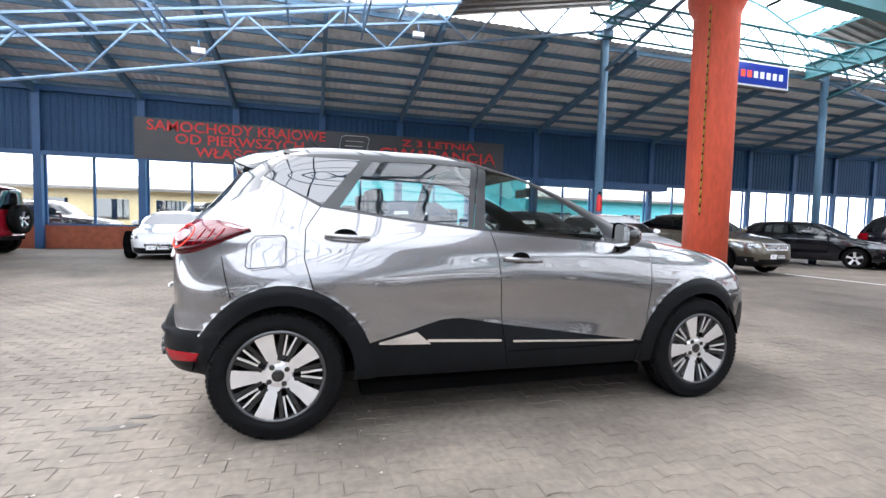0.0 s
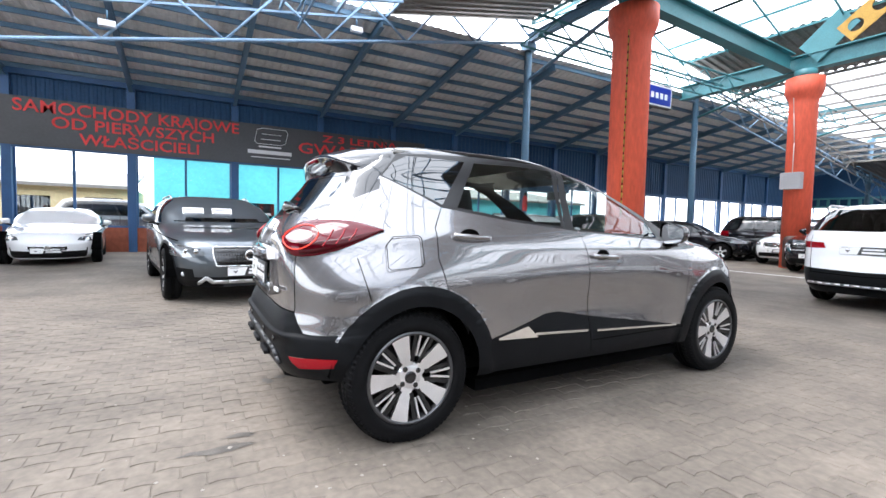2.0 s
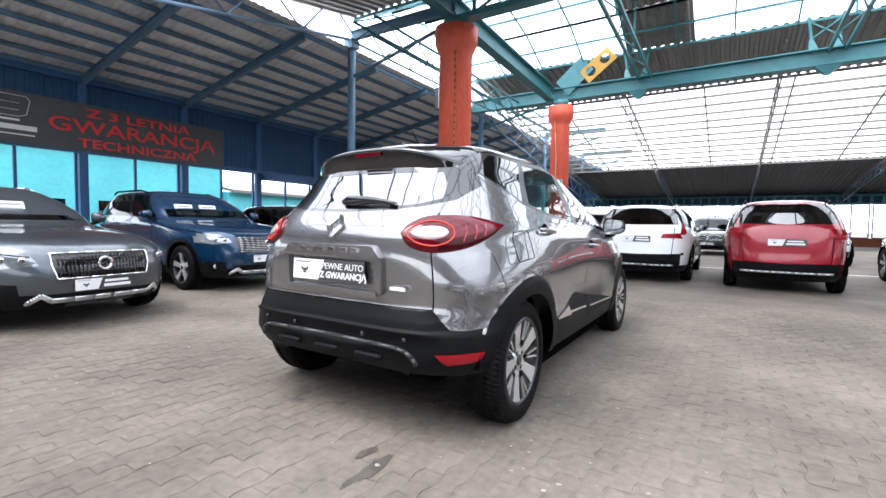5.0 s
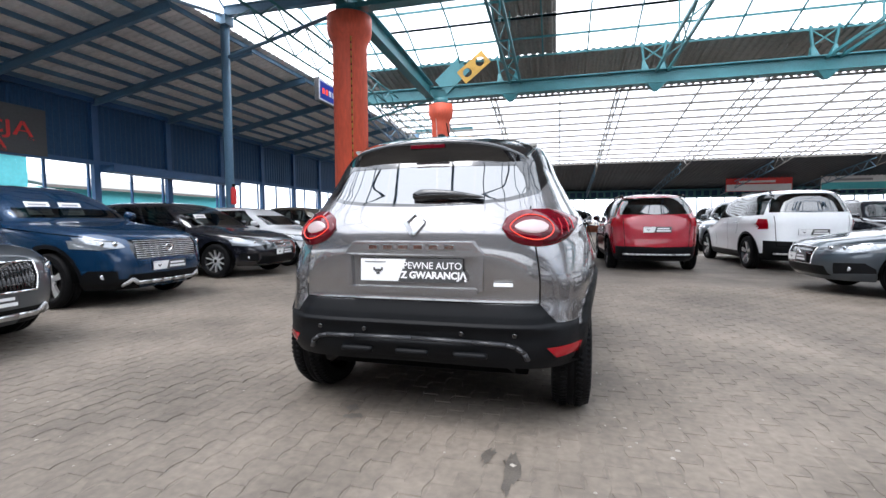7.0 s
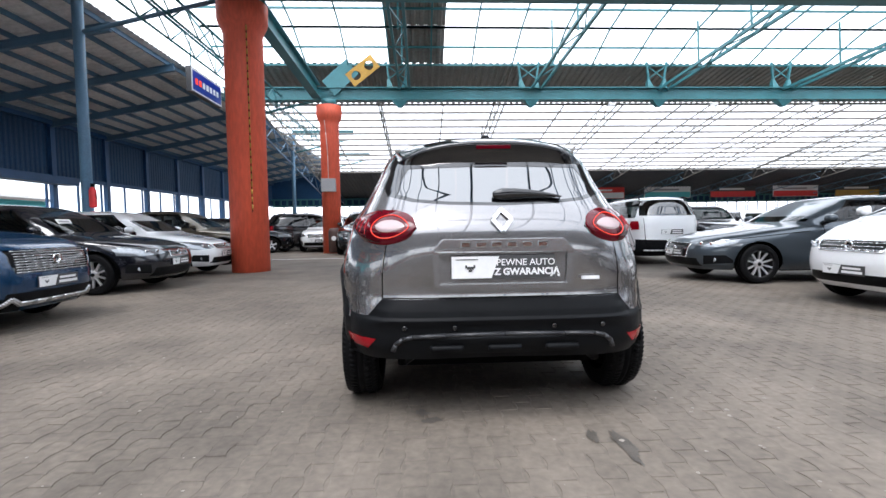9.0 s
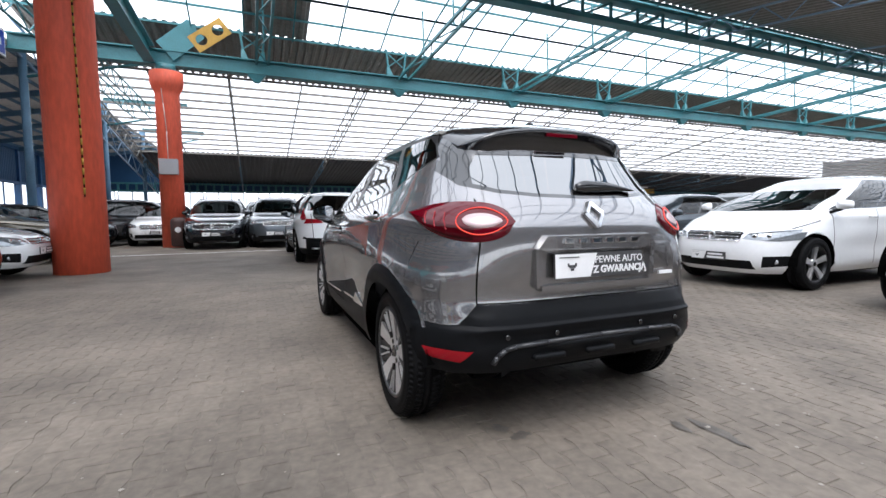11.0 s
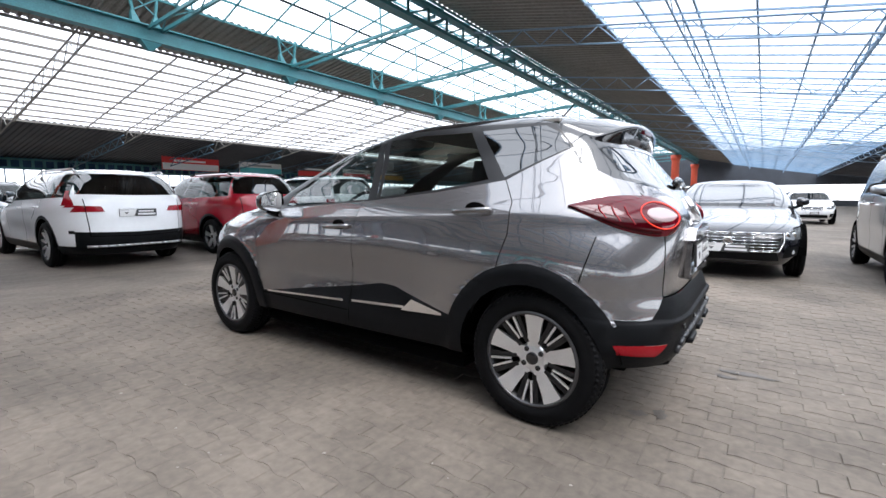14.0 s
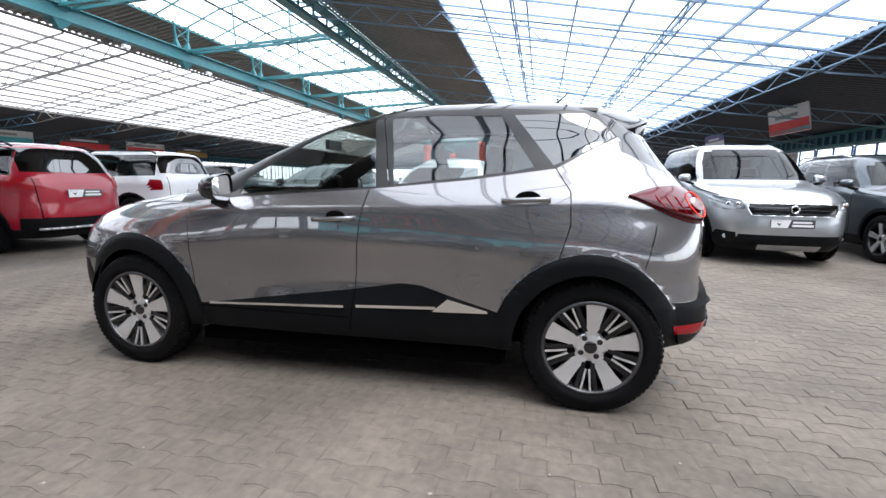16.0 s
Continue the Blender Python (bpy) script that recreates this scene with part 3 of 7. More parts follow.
def wheel(name, parent, m, r, width, rim_r, style, wide=True, phase=0.35):
    """A wheel turned about x, its outer face to +x."""
    w = empty(name)
    w.parent = parent
    w.matrix_local = m
    h = width / 2
    bm = bmesh.new()
    lathe(bm, [(rim_r, -h * 0.8), (rim_r + 0.012, -h * 0.95), (r - 0.05, -h), (r - 0.015, -h * 0.86), (r, -h * 0.6), (r, -h * 0.22), (r - 0.007, -h * 0.2), (r - 0.007, -h * 0.12), (r, -h * 0.1), (r, h * 0.1), (r - 0.007, h * 0.12), (r - 0.007, h * 0.2), (r, h * 0.22), (r, h * 0.6), (r - 0.015, h * 0.86), (r - 0.03, h * 0.95), (r - 0.036, h * 0.93), (r - 0.05, h), (rim_r + 0.03, h * 1.0), (rim_r + 0.012, h * 0.95), (rim_r, h * 0.8)], 56 if wide else 32, "x", False)
    if wide:
        for k in range(72):
            a = 2 * math.pi * k / 72
            for s in (-1, 1):
                for u0, u1, sh in ((0.25, 0.55, 0.0), (0.6, 0.9, 0.5)):
                    b = a + sh * 2 * math.pi / 72
                    rr = r + 0.001 - (0.008 if u1 > 0.8 else 0)
                    ca, sa = math.cos(b), math.sin(b)
                    p = Vector((s * h * u0, rr * ca, rr * sa))
                    cb, sb = math.cos(b + 0.03), math.sin(b + 0.03)
                    rq = rr - (0.012 if u1 > 0.8 else 0)
                    q = Vector((s * h * u1, rq * cb, rq * sb))
                    beam(bm, p, q, 0.018, 0.008, (0, ca, sa))
    part("tyre", bm, M["rubber"], w, "black winter tyre" if wide else "", True)
    bm = bmesh.new()
    lathe(bm, [(rim_r + 0.006, h * 0.86), (rim_r - 0.006, h * 0.92), (rim_r - 0.014, h * 0.84), (rim_r - 0.025, h * 0.5), (rim_r - 0.03, -h * 0.6)], 56 if wide else 32, "x", False)
    part("rim_barrel", bm, M["rim_dark"], w, "", True)
    if style == "twin":
        bm = bmesh.new()
        lathe(bm, [(rim_r + 0.007, h * 0.87), (rim_r, h * 0.94), (rim_r - 0.010, h * 0.93), (rim_r - 0.012, h * 0.86)], 56, "x", False)
        part("rim_lip", bm, M["satin_dark"], w, "thin dark rim lip", True)
    bm = bmesh.new()
    lathe(bm, [(0.02, -0.01), (rim_r - 0.03, -0.02), (rim_r - 0.03, -0.012), (0.02, 0.0)], 32, "x")
    part("brake_disc", bm, M["rim_dark"], w)
    spokes = {"twin": 5, "five": 5, "seven": 7, "ten": 10, "dark": 5}[style]
    R = rim_r - 0.008
    for k in range(spokes):
        a = 2 * math.pi * k / spokes + phase
        bm = bmesh.new()
        wr, wt = (0.052, 0.088) if style in ("twin", "five", "dark") else ((0.035, 0.05) if style == "seven" else (0.022, 0.03))
        prof = [(0.045, wr * 0.95, h * 0.62), (R * 0.35, wr, h * 0.7), (R * 0.7, (wr + wt) / 2, h * 0.8), (R, wt, h * 0.86)]
        if style == "twin":
            prof = [(0.04, 0.072, h * 0.64), (0.075, 0.060, h * 0.68), (R * 0.5, 0.060, h * 0.74), (R * 0.75, 0.076, h * 0.82), (R * 0.93, 0.092, h * 0.87), (R, 0.094, h * 0.88)]
        front, back = [], []
        for rad, ww, hx in prof:
            front.append([bm.verts.new((hx, rad, s * ww / 2)) for s in (-1, 1)])
            back.append([bm.verts.new((hx - 0.035, rad, s * ww / 2 * 0.8)) for s in (-1, 1)])
        for i in range(len(prof) - 1):
            bm.faces.new((front[i][0], front[i][1], front[i + 1][1], front[i + 1][0]))
            bm.faces.new((front[i][1], back[i][1], back[i + 1][1], front[i + 1][1]))
            bm.faces.new((front[i][0], front[i + 1][0], back[i + 1][0], back[i][0]))
        part("spoke", bm, M["rim_silver"], w, "machined silver spoke" if style == "twin" else "", matrix=Matrix.Rotation(a, 4, "X"))
        if style == "twin":
            bm = bmesh.new()
            for s in (-1, 1):
                p, q = Vector((h * 0.70, R * 0.50, s * 0.008)), Vector((h * 0.83, R * 0.97, s * 0.023))
                beam(bm, p, q, 0.010, 0.010, (1, 0, 0))
            part("twin_blade", bm, M["rim_silver"], w, matrix=Matrix.Rotation(a + math.pi / spokes, 4, "X"))
            bm = bmesh.new()
            for s in (-1, 1):
                p, q = Vector((h * 0.55, R * 0.36, s * 0.02)), Vector((h * 0.7, R * 0.99, s * 0.05))
                beam(bm, p, q, 0.02, 0.03, (1, 0, 0))
            part("pocket_web", bm, M["rim_dark"], w, matrix=Matrix.Rotation(a + math.pi / spokes, 4, "X"))
    bm = bmesh.new()
    lathe(bm, [(0.075, h * 0.3), (0.075, h * 0.58), (0.06, h * 0.66), (0.04, h * 0.68)], 24, "x")
    part("hub", bm, M["rim_silver"], w, "", True)
    bm = bmesh.new()
    lathe(bm, [(0.031, h * 0.66), (0.031, h * 0.72), (0.026, h * 0.74)], 20, "x")
    part("hub_cap", bm, M["gloss_black"], w, "", True)
    if wide:
        for k in range(4):
            a = 2 * math.pi * k / 4 + 0.6
            bm = bmesh.new()
            lathe(bm, [(0.0135, h * 0.55), (0.0135, h * 0.70), (0.009, h * 0.71)], 12, "x")
            part("wheel_bolt", bm, M["gloss_black"], w, matrix=pose(0, 0.052 * math.cos(a), 0.052 * math.sin(a)))
    return w


def mirror_housing(parent, x, y, z, cap, s, size=1.0):
    """A door mirror: rounded shell on a short foot, its glass to the rear."""
    bm = bmesh.new()
    rows = []
    for k in range(9):
        f = k / 8
        r = (1 - 0.92 * f ** 2.6) ** 0.5
        row = []
        for j in range(20):
            a = 2 * math.pi * j / 20
            ca, sa = math.cos(a), math.sin(a)
            px = 0.098 * size * r * math.copysign(abs(ca) ** 0.62, ca)
            pz = 0.073 * size * r * math.copysign(abs(sa) ** 0.62, sa)
            pz *= 1 - 0.22 * px / (0.098 * size)
            row.append(bm.verts.new((s * (0.11 * size + px), size * (-0.045 + 0.125 * f - 0.25 * px * 0.5), pz)))
        rows.append(row)
    for p, q in zip(rows, rows[1:]):
        for j in range(20):
            bm.faces.new((p[j], p[(j + 1) % 20], q[(j + 1) % 20], q[j]))
    bm.faces.new(rows[-1])
    bmesh.ops.recalc_face_normals(bm, faces=bm.faces)
    mm = part("door_mirror", bm, cap, parent, "", True, pose(x, y, z))
    bm = bmesh.new()
    ring = []
    for j in range(20):
        a = 2 * math.pi * j / 20
        ca, sa = math.cos(a), math.sin(a)
        px = 0.088 * size * math.copysign(abs(ca) ** 0.62, ca)
        pz = 0.064 * size * math.copysign(abs(sa) ** 0.62, sa) * (1 - 0.22 * px / (0.098 * size))
        ring.append(bm.verts.new((s * (0.11 * size + px), size * (-0.036 - 0.125 * px), pz)))
    bm.faces.new(ring if s > 0 else ring[::-1])
    part("mirror_glass", bm, M["mirror"], mm)
    bm = bmesh.new()
    beam(bm, (s * 0.10 * size, 0.01, -0.06 * size), (-s * 0.045, 0.03, -0.115 * size), 0.05 * size, 0.045 * size)
    part("mirror_foot", bm, M["plastic"], mm)
    return mm


def handle(parent, x, y, z, s, material, length=0.22, tilt=0.0):
    bm = bmesh.new()
    rows = []
    for k in range(9):
        f = k / 8
        out = 0.012 + 0.03 * math.sin(math.pi * min(1, max(0, f))) ** 0.5
        row = []
        for j in range(8):
            a = 2 * math.pi * j / 8
            row.append(bm.verts.new((s * (out + 0.009 * math.cos(a)), (f - 0.5) * length, 0.013 * math.sin(a) + tilt * (f - 0.5))))
        rows.append(row)
    for p, q in zip(rows, rows[1:]):
        for j in range(8):
            bm.faces.new((p[j], p[(j + 1) % 8], q[(j + 1) % 8], q[j]))
    bm.faces.new(rows[0][::-1])
    bm.faces.new(rows[-1])
    bmesh.ops.recalc_face_normals(bm, faces=bm.faces)
    h = part("door_handle", bm, material, parent, "", True, pose(x, y, z))
    return h


def seat(parent, x, y, z):
    bm = bmesh.new()
    box(bm, x - 0.25, x + 0.25, y - 0.25, y + 0.28, z, z + 0.2, 0.05)
    bm2 = bmesh.new()
    box(bm2, -0.24, 0.24, -0.07, 0.07, 0, 0.62, 0.06)
    bmesh.ops.transform(bm2, matrix=pose(x, y - 0.27, z + 0.14, 14), verts=bm2.verts)
    bm3 = bmesh.new()
    box(bm3, -0.13, 0.13, -0.05, 0.05, 0, 0.19, 0.04)
    bmesh.ops.transform(bm3, matrix=pose(x, y - 0.45, z + 0.79, 10), verts=bm3.verts)
    s = part("seat_cushion", bm, M["seat_cloth"], parent, "", True)
    part("seat_back", bm2, M["seat_cloth"], s, "", True)
    part("headrest", bm3, M["seat_cloth"], s, "", True)

# ---- the grey crossover in the middle of the aisle ----
WB, TR = 2.606, 0.333
hero = empty("crossover_car")
tagged(hero, "metallic grey crossover with gloss black roof on worn pavers", "car")


def hero_relief(x, y, z):
    d = 0.022 * math.exp(-((y - 0.0) / 0.55) ** 2 - ((z - 0.80) / 0.22) ** 2)
    d += 0.018 * math.exp(-((y - WB) / 0.5) ** 2 - ((z - 0.72) / 0.22) ** 2)
    d -= 0.030 * math.exp(-((y - 1.35) / 0.62) ** 4 - ((z - 0.60 - 0.05 * (1.35 - y)) / 0.15) ** 2)
    d += 0.006 * math.exp(-((z - 1.0 - 0.05 * (1.2 - y)) / 0.05) ** 2)
    for cy in (0.0, WB):
        if y > WB + 0.40 or y < -0.40:
            continue
        r = math.hypot(y - cy, z - TR)
        d += 0.016 * max(0.0, min(1.0, (0.474 - r) / 0.014)) if z > 0.1 else 0.0
    return d if x > 0.4 else d * max(0.0, (x - 0.2) / 0.2)


def hero_tail(x, y, z):
    """The bumper's sloping shelf under the tailgate, between the two wings."""
    if y > -0.2 or not 0.59 < z < 0.712:
        return 0.0
    edge = 0.580 + (0.706 - z) / 0.09 * 0.065
    inner = max(0.0, min(1.0, (edge - x) / 0.016 + 0.5))
    return -0.024 * min(1.0, (0.712 - z) / 0.075) ** 0.8 * inner


hero_spec = {
    "w": [(0.20, 0.79), (0.27, 0.845), (0.38, 0.878), (0.50, 0.888), (0.60, 0.888), (0.68, 0.888), (0.80, 0.892), (0.95, 0.888), (1.06, 0.872), (1.14, 0.845), (1.25, 0.795), (1.38, 0.725), (1.48, 0.682), (1.54, 0.645), (1.575, 0.595), (1.595, 0.49), (1.607, 0.30)],
    "yr": [(0.20, -0.42), (0.27, -0.54), (0.36, -0.615), (0.46, -0.648), (0.55, -0.653), (0.598, -0.642), (0.614, -0.624), (0.66, -0.616), (0.74, -0.604), (0.85, -0.615), (0.97, -0.622), (1.06, -0.610), (1.14, -0.575), (1.22, -0.522), (1.33, -0.428), (1.44, -0.330), (1.52, -0.255), (1.565, -0.17), (1.59, -0.01), (1.607, 0.28)],
    "yf": [(0.20, 3.34), (0.30, 3.42), (0.50, 3.455), (0.66, 3.44), (0.78, 3.38), (0.87, 3.28), (0.94, 3.12), (1.00, 2.85), (1.045, 2.52), (1.075, 2.30), (1.14, 2.16), (1.25, 1.97), (1.36, 1.76), (1.46, 1.52), (1.53, 1.28), (1.575, 1.10), (1.595, 0.98), (1.607, 0.80)],
    "nr": [(0.2, 5.0), (0.45, 6.0), (0.75, 5.6), (1.0, 4.7), (1.3, 4.0), (1.45, 4.0), (1.61, 3.0)],
    "nf": [(0.2, 3.3), (0.6, 3.3), (0.85, 3.3), (0.95, 3.5), (1.02, 4.5), (1.08, 7.0), (1.2, 9.0), (1.5, 8.0), (1.61, 5.0)],
    "relief": hero_relief, "tail_relief": hero_tail, "rear_to": -0.12, "front_from": 1.0,
}
levels = sorted(set([0.20, 0.235, 0.27, 0.32, 0.36, 0.41, 0.46, 0.53, 0.58, 0.598, 0.606, 0.614, 0.617, 0.65, 0.69, 0.706, 0.712] + [round(0.62 + 0.02 * k, 3) for k in range(49)] + [1.585, 1.593, 1.60, 1.604, 1.607]))
levels = [z for z in levels if z <= 1.607]
sh = Shell(hero_spec, levels, 120)
A1, A2 = circle(0, TR, 0.478, 36), circle(WB, TR, 0.478, 36)
H1, H2 = circle(0, TR, 0.378, 36), circle(WB, TR, 0.378, 36)
belt = [(2.30, 1.005), (1.90, 1.045), (1.12, 1.108), (0.62, 1.168), (0.20, 1.24)]
upper = belt + [(-0.105, 1.418), (0.02, 1.545), (0.0, 1.70), (2.6, 1.70), (2.6, 1.30), (2.25, 1.07)]
sh.region("front_door", [[(2.20, 1.013), (2.19, 0.74), (2.15, 0.30), (1.24, 0.30), (1.21, 0.50), (1.19, 0.70), (1.165, 0.95), (1.13, 1.108)]])
sh.region("rear_door", [[(1.13, 1.108), (1.165, 0.95), (1.19, 0.70), (1.21, 0.50), (1.24, 0.30), (0.45, 0.30), (0.445, 0.50), (0.17, 0.78), (0.125, 0.95), (0.13, 1.11), (0.20, 1.24), (0.62, 1.168)]])
sh.region("pillar_trim", [upper])
sh.region("roof", [[(-0.33, 1.500), (0.0, 1.538), (0.5, 1.556), (1.05, 1.552), (1.30, 1.525), (1.55, 1.45), (1.6, 1.75), (-0.5, 1.75)]], cond=lambda c, n: True)
sh.region("front_window", [[(1.10, 1.122), (1.885, 1.062), (1.86, 1.165), (1.66, 1.312), (1.45, 1.430), (1.28, 1.493), (1.165, 1.514)]])
sh.region("rear_window", [[(1.005, 1.138), (1.070, 1.520), (0.80, 1.528), (0.48, 1.522), (0.30, 1.245), (0.62, 1.185)]])
sh.region("quarter_window", [[(0.415, 1.524), (0.212, 1.256), (0.06, 1.332), (-0.092, 1.418), (-0.02, 1.490), (0.06, 1.528)]])
sh.region("cladding", [[(2.4, 0.40), (2.10, 0.425), (1.22, 0.555), (0.95, 0.605), (0.84, 0.600), (0.45, 0.490), (0.3, 0.46), (0.3, 0.0), (2.4, 0.0)]], cond=lambda c, n: 0.2 < c.y < 2.45)
sh.region("arch_trim_0", [A1], cond=lambda c, n: c.x > 0.6)
sh.region("arch_trim_1", [A2], cond=lambda c, n: c.x > 0.6)
sh.region("rear_bumper", [[(-0.30, 0.0), (-0.34, 0.57), (-0.42, 0.590), (-0.50, 0.616), (-1, 0.616), (-1, 0)]], cond=lambda c, n: c.x > 0.70)
sh.region("rear_bumper", [[(-0.1, 0.706), (0.615, 0.706), (0.655, 0.658), (0.69, 0.620), (0.72, 0.616), (1.0, 0.616), (1.0, 0.0), (-0.1, 0.0)]], "rear", lambda c, n: c.y < -0.35 and c.x < 0.80)
sh.region("tailgate", [[(-0.1, 0.712), (0.612, 0.712), (0.612, 1.0), (0.60, 1.2), (0.62, 1.25), (-0.1, 1.25)]], "rear", lambda c, n: n.y < -0.3)
sh.region("rear_window_trim", [[(-0.1, 1.205), (0.30, 1.218), (0.50, 1.238), (0.645, 1.275), (0.70, 1.36), (0.68, 1.46), (0.60, 1.54), (-0.1, 1.56)]], "rear", lambda c, n: n.y < -0.08 and c.y > -0.56)
sh.region("rear_pillar", [[(-0.105, 1.418), (-0.20, 1.362), (-0.32, 1.298), (-0.44, 1.258), (-0.7, 1.24), (-0.7, 1.70), (0.0, 1.70), (0.02, 1.545)]], cond=lambda c, n: c.x > 0.40)
sh.region("tailgate_glass", [[(-0.1, 1.225), (0.30, 1.238), (0.48, 1.256), (0.585, 1.285), (0.565, 1.37), (0.515, 1.435), (-0.1, 1.450)]], "rear", lambda c, n: n.y < -0.2 and c.y > -0.56)
sh.region("fog_reflector", [[(0.645, 0.500), (0.76, 0.504), (0.812, 0.498), (0.795, 0.446), (0.69, 0.434)]], "rear")
sh.region("headlight", [[(2.72, 0.905), (2.90, 0.86), (3.15, 0.76), (3.30, 0.78), (3.38, 0.80), (3.10, 0.93), (2.95, 0.955)]], cond=lambda c, n: c.y > 2.6)
sh.region("bonnet", [[(2.28, 1.012), (2.6, 0.995), (2.95, 0.962), (3.15, 0.925), (3.5, 0.86), (3.5, 1.2), (2.24, 1.2)]], cond=lambda c, n: c.y > 2.24 and c.z < 1.085)
sh.region("front_bumper", [[(2.98, 0.0), (3.0, 0.42), (3.12, 0.60), (3.6, 0.60), (3.6, 0)]], cond=lambda c, n: c.y > 2.9)
sh.region("windscreen", [[(-0.1, 1.085), (0.72, 1.085), (0.655, 1.25), (0.595, 1.42), (0.54, 1.525), (-0.1, 1.545)]], "front", lambda c, n: n.y > 0.3 and c.y > 1.15)
GAP = 0.005
seams = [[(2.20, 1.008), (2.19, 0.74), (2.15, 0.40)], [(1.13, 1.112), (1.165, 0.95), (1.19, 0.70), (1.21, 0.50), (1.235, 0.33)], [(0.20, 1.24), (0.13, 1.11), (0.125, 0.95), (0.17, 0.78)], [(-0.30, 0.985), (-0.275, 0.88), (-0.245, 0.77)], [(2.30, 1.012), (2.6, 0.995), (2.95, 0.962), (3.15, 0.925)], [(1.03, 1.13), (1.125, 1.56)], [(2.15, 0.405), (1.24, 0.40)]]
sh.region("gap", [q for s in seams for q in strip(s, GAP)], cond=lambda c, n: c.x > 0.5)
sh.region("gap", [q for s in ([(0.612, 1.205), (0.612, 0.99), (0.612, 0.710), (0.0, 0.710)], ) for q in strip(s, 0.007)], "rear", lambda c, n: n.y < -0.3)
sh.region("hole", [H1, H2], cond=lambda c, n: c.x > 0.5)
sh.region("hole", [[(0.0, 0.0), (0.0, 0.30), (2.6, 0.275), (2.6, 0.0)], [(-1, 0), (-1, 0.352), (-0.40, 0.335), (-0.2, 0.28), (-0.2, 0)]])
sh.region("hole", [[(-0.1, 0), (1, 0), (1, 0.352), (-0.1, 0.372)]], "rear", lambda c, n: c.y < -0.3)
groups = sh.finish()
pairs = {"rear_pillar", "bonnet", "front_bumper", "front_door", "rear_door", "front_window", "rear_window", "quarter_window", "arch_trim_0", "arch_trim_1", "fog_reflector", "headlight", "pillar_trim", "cladding"}
look_of = {"body": "paint_grey", "front_door": "paint_grey", "rear_door": "paint_grey", "pillar_trim": "satin_black", "roof": "paint_black", "front_window": "glass_car", "rear_window": "glass_car", "quarter_window": "glass_dark", "rear_pillar": "paint_black", "cladding": "plastic", "arch_trim_0": "plastic", "arch_trim_1": "plastic", "rear_bumper": "plastic", "tailgate": "paint_grey", "rear_window_trim": "paint_black", "tailgate_glass": "glass_rear", "fog_reflector": "lens_tail", "headlight": "lens_clear", "bonnet": "paint_grey", "front_bumper": "plastic", "windscreen": "glass_car"}
M["satin_black"] = mat("satin_black", (0.010, 0.010, 0.011), 0.30, 0, 8, 0.08)
M["lip_plastic"] = mat("lip_plastic", (0.03, 0.031, 0.034), 0.38, 0, 8, 0.1)
M["glass_rear"] = pane_mat("rear_privacy_glass", (0.03, 0.03, 0.033), ior=3.1)
titles = {"roof": "gloss black roof", "cladding": "black plastic sill cladding", "arch_trim_0": "black plastic wheel arch trim", "arch_trim_1": "black plastic wheel arch trim", "rear_bumper": "black textured plastic bumper", "fog_reflector": "red reflector", "quarter_window": "dark quarter window", "headlight": "clear headlight", "body": "metallic grey steel bodywork"}
hero_parts = {}
for tag, faces in groups.items():
    if tag == "hole":
        continue
    push = {"gap": 0.006, "front_window": 0.003, "rear_window": 0.003, "tailgate_glass": 0.002, "fog_reflector": -0.003, "arch_trim_0": -0.003, "arch_trim_1": -0.003}.get(tag, 0.0)
    if tag == "gap":
        for run in islands(faces):
            for sides in ((1,), (-1,)) if min(v.co.x for f in run for v in f.verts) > 0.02 else ((1, -1),):
                panel("panel_gap", run, M["underbody"], hero, sides, push)
        continue
    for sides in ((1,), (-1,)) if tag in pairs else ((1, -1),):
        ob = panel(tag.removesuffix("_0").removesuffix("_1"), faces, M[look_of[tag]], hero, sides, push, titles.get(tag, ""))
        hero_parts[(tag, sides[0])] = ob
        if "window" in tag or "glass" in tag or tag == "windscreen":
            ob.visible_shadow = tag in ("rear_window_trim",)
for s in (1, -1):
    for cy, r in ((0, 0.40), (WB, 0.395)):
        bm = bmesh.new()
        ring_arc(bm, s * 0.50, s * 0.80, cy, TR, r, *((4, 175) if cy == 0 else (10, 176)))
        part("wheel_arch_liner", bm, M["underbody"], hero)
bm = bmesh.new()
box(bm, -0.79, 0.79, 0.42, 2.2, 0.175, 0.24)
part("floor_pan", bm, M["underbody"], hero)
bm = bmesh.new()
box(bm, -0.55, 0.55, -0.36, 3.2, 0.25, 0.36, 0.02)
part("underbody", bm, M["underbody"], hero)
for s in (1, -1):
    for cy in (0, WB):
        wheel("wheel", hero, pose(s * 0.765, cy, TR - 0.004, 0, 0, 0 if s > 0 else 180), 0.331, 0.205, 0.230, "twin", True, 0.628 if s > 0 else 0.25)
def lamp_low(u):
    return 1.093 + 0.022 * u - 0.100 * lamp_shape(u, 1.6)


def lamp_high(u):
    return 1.093 + 0.022 * u + 0.092 * lamp_shape(u, 2.4)


def lamp_shape(u, n):
    """Half height of the almond along its length, blunt behind and pointed in front."""
    return math.sqrt(max(0.0, 1 - (1 - u / 0.3) ** 2)) if u < 0.3 else max(0.0, 1 - ((u - 0.3) / 0.7) ** n)


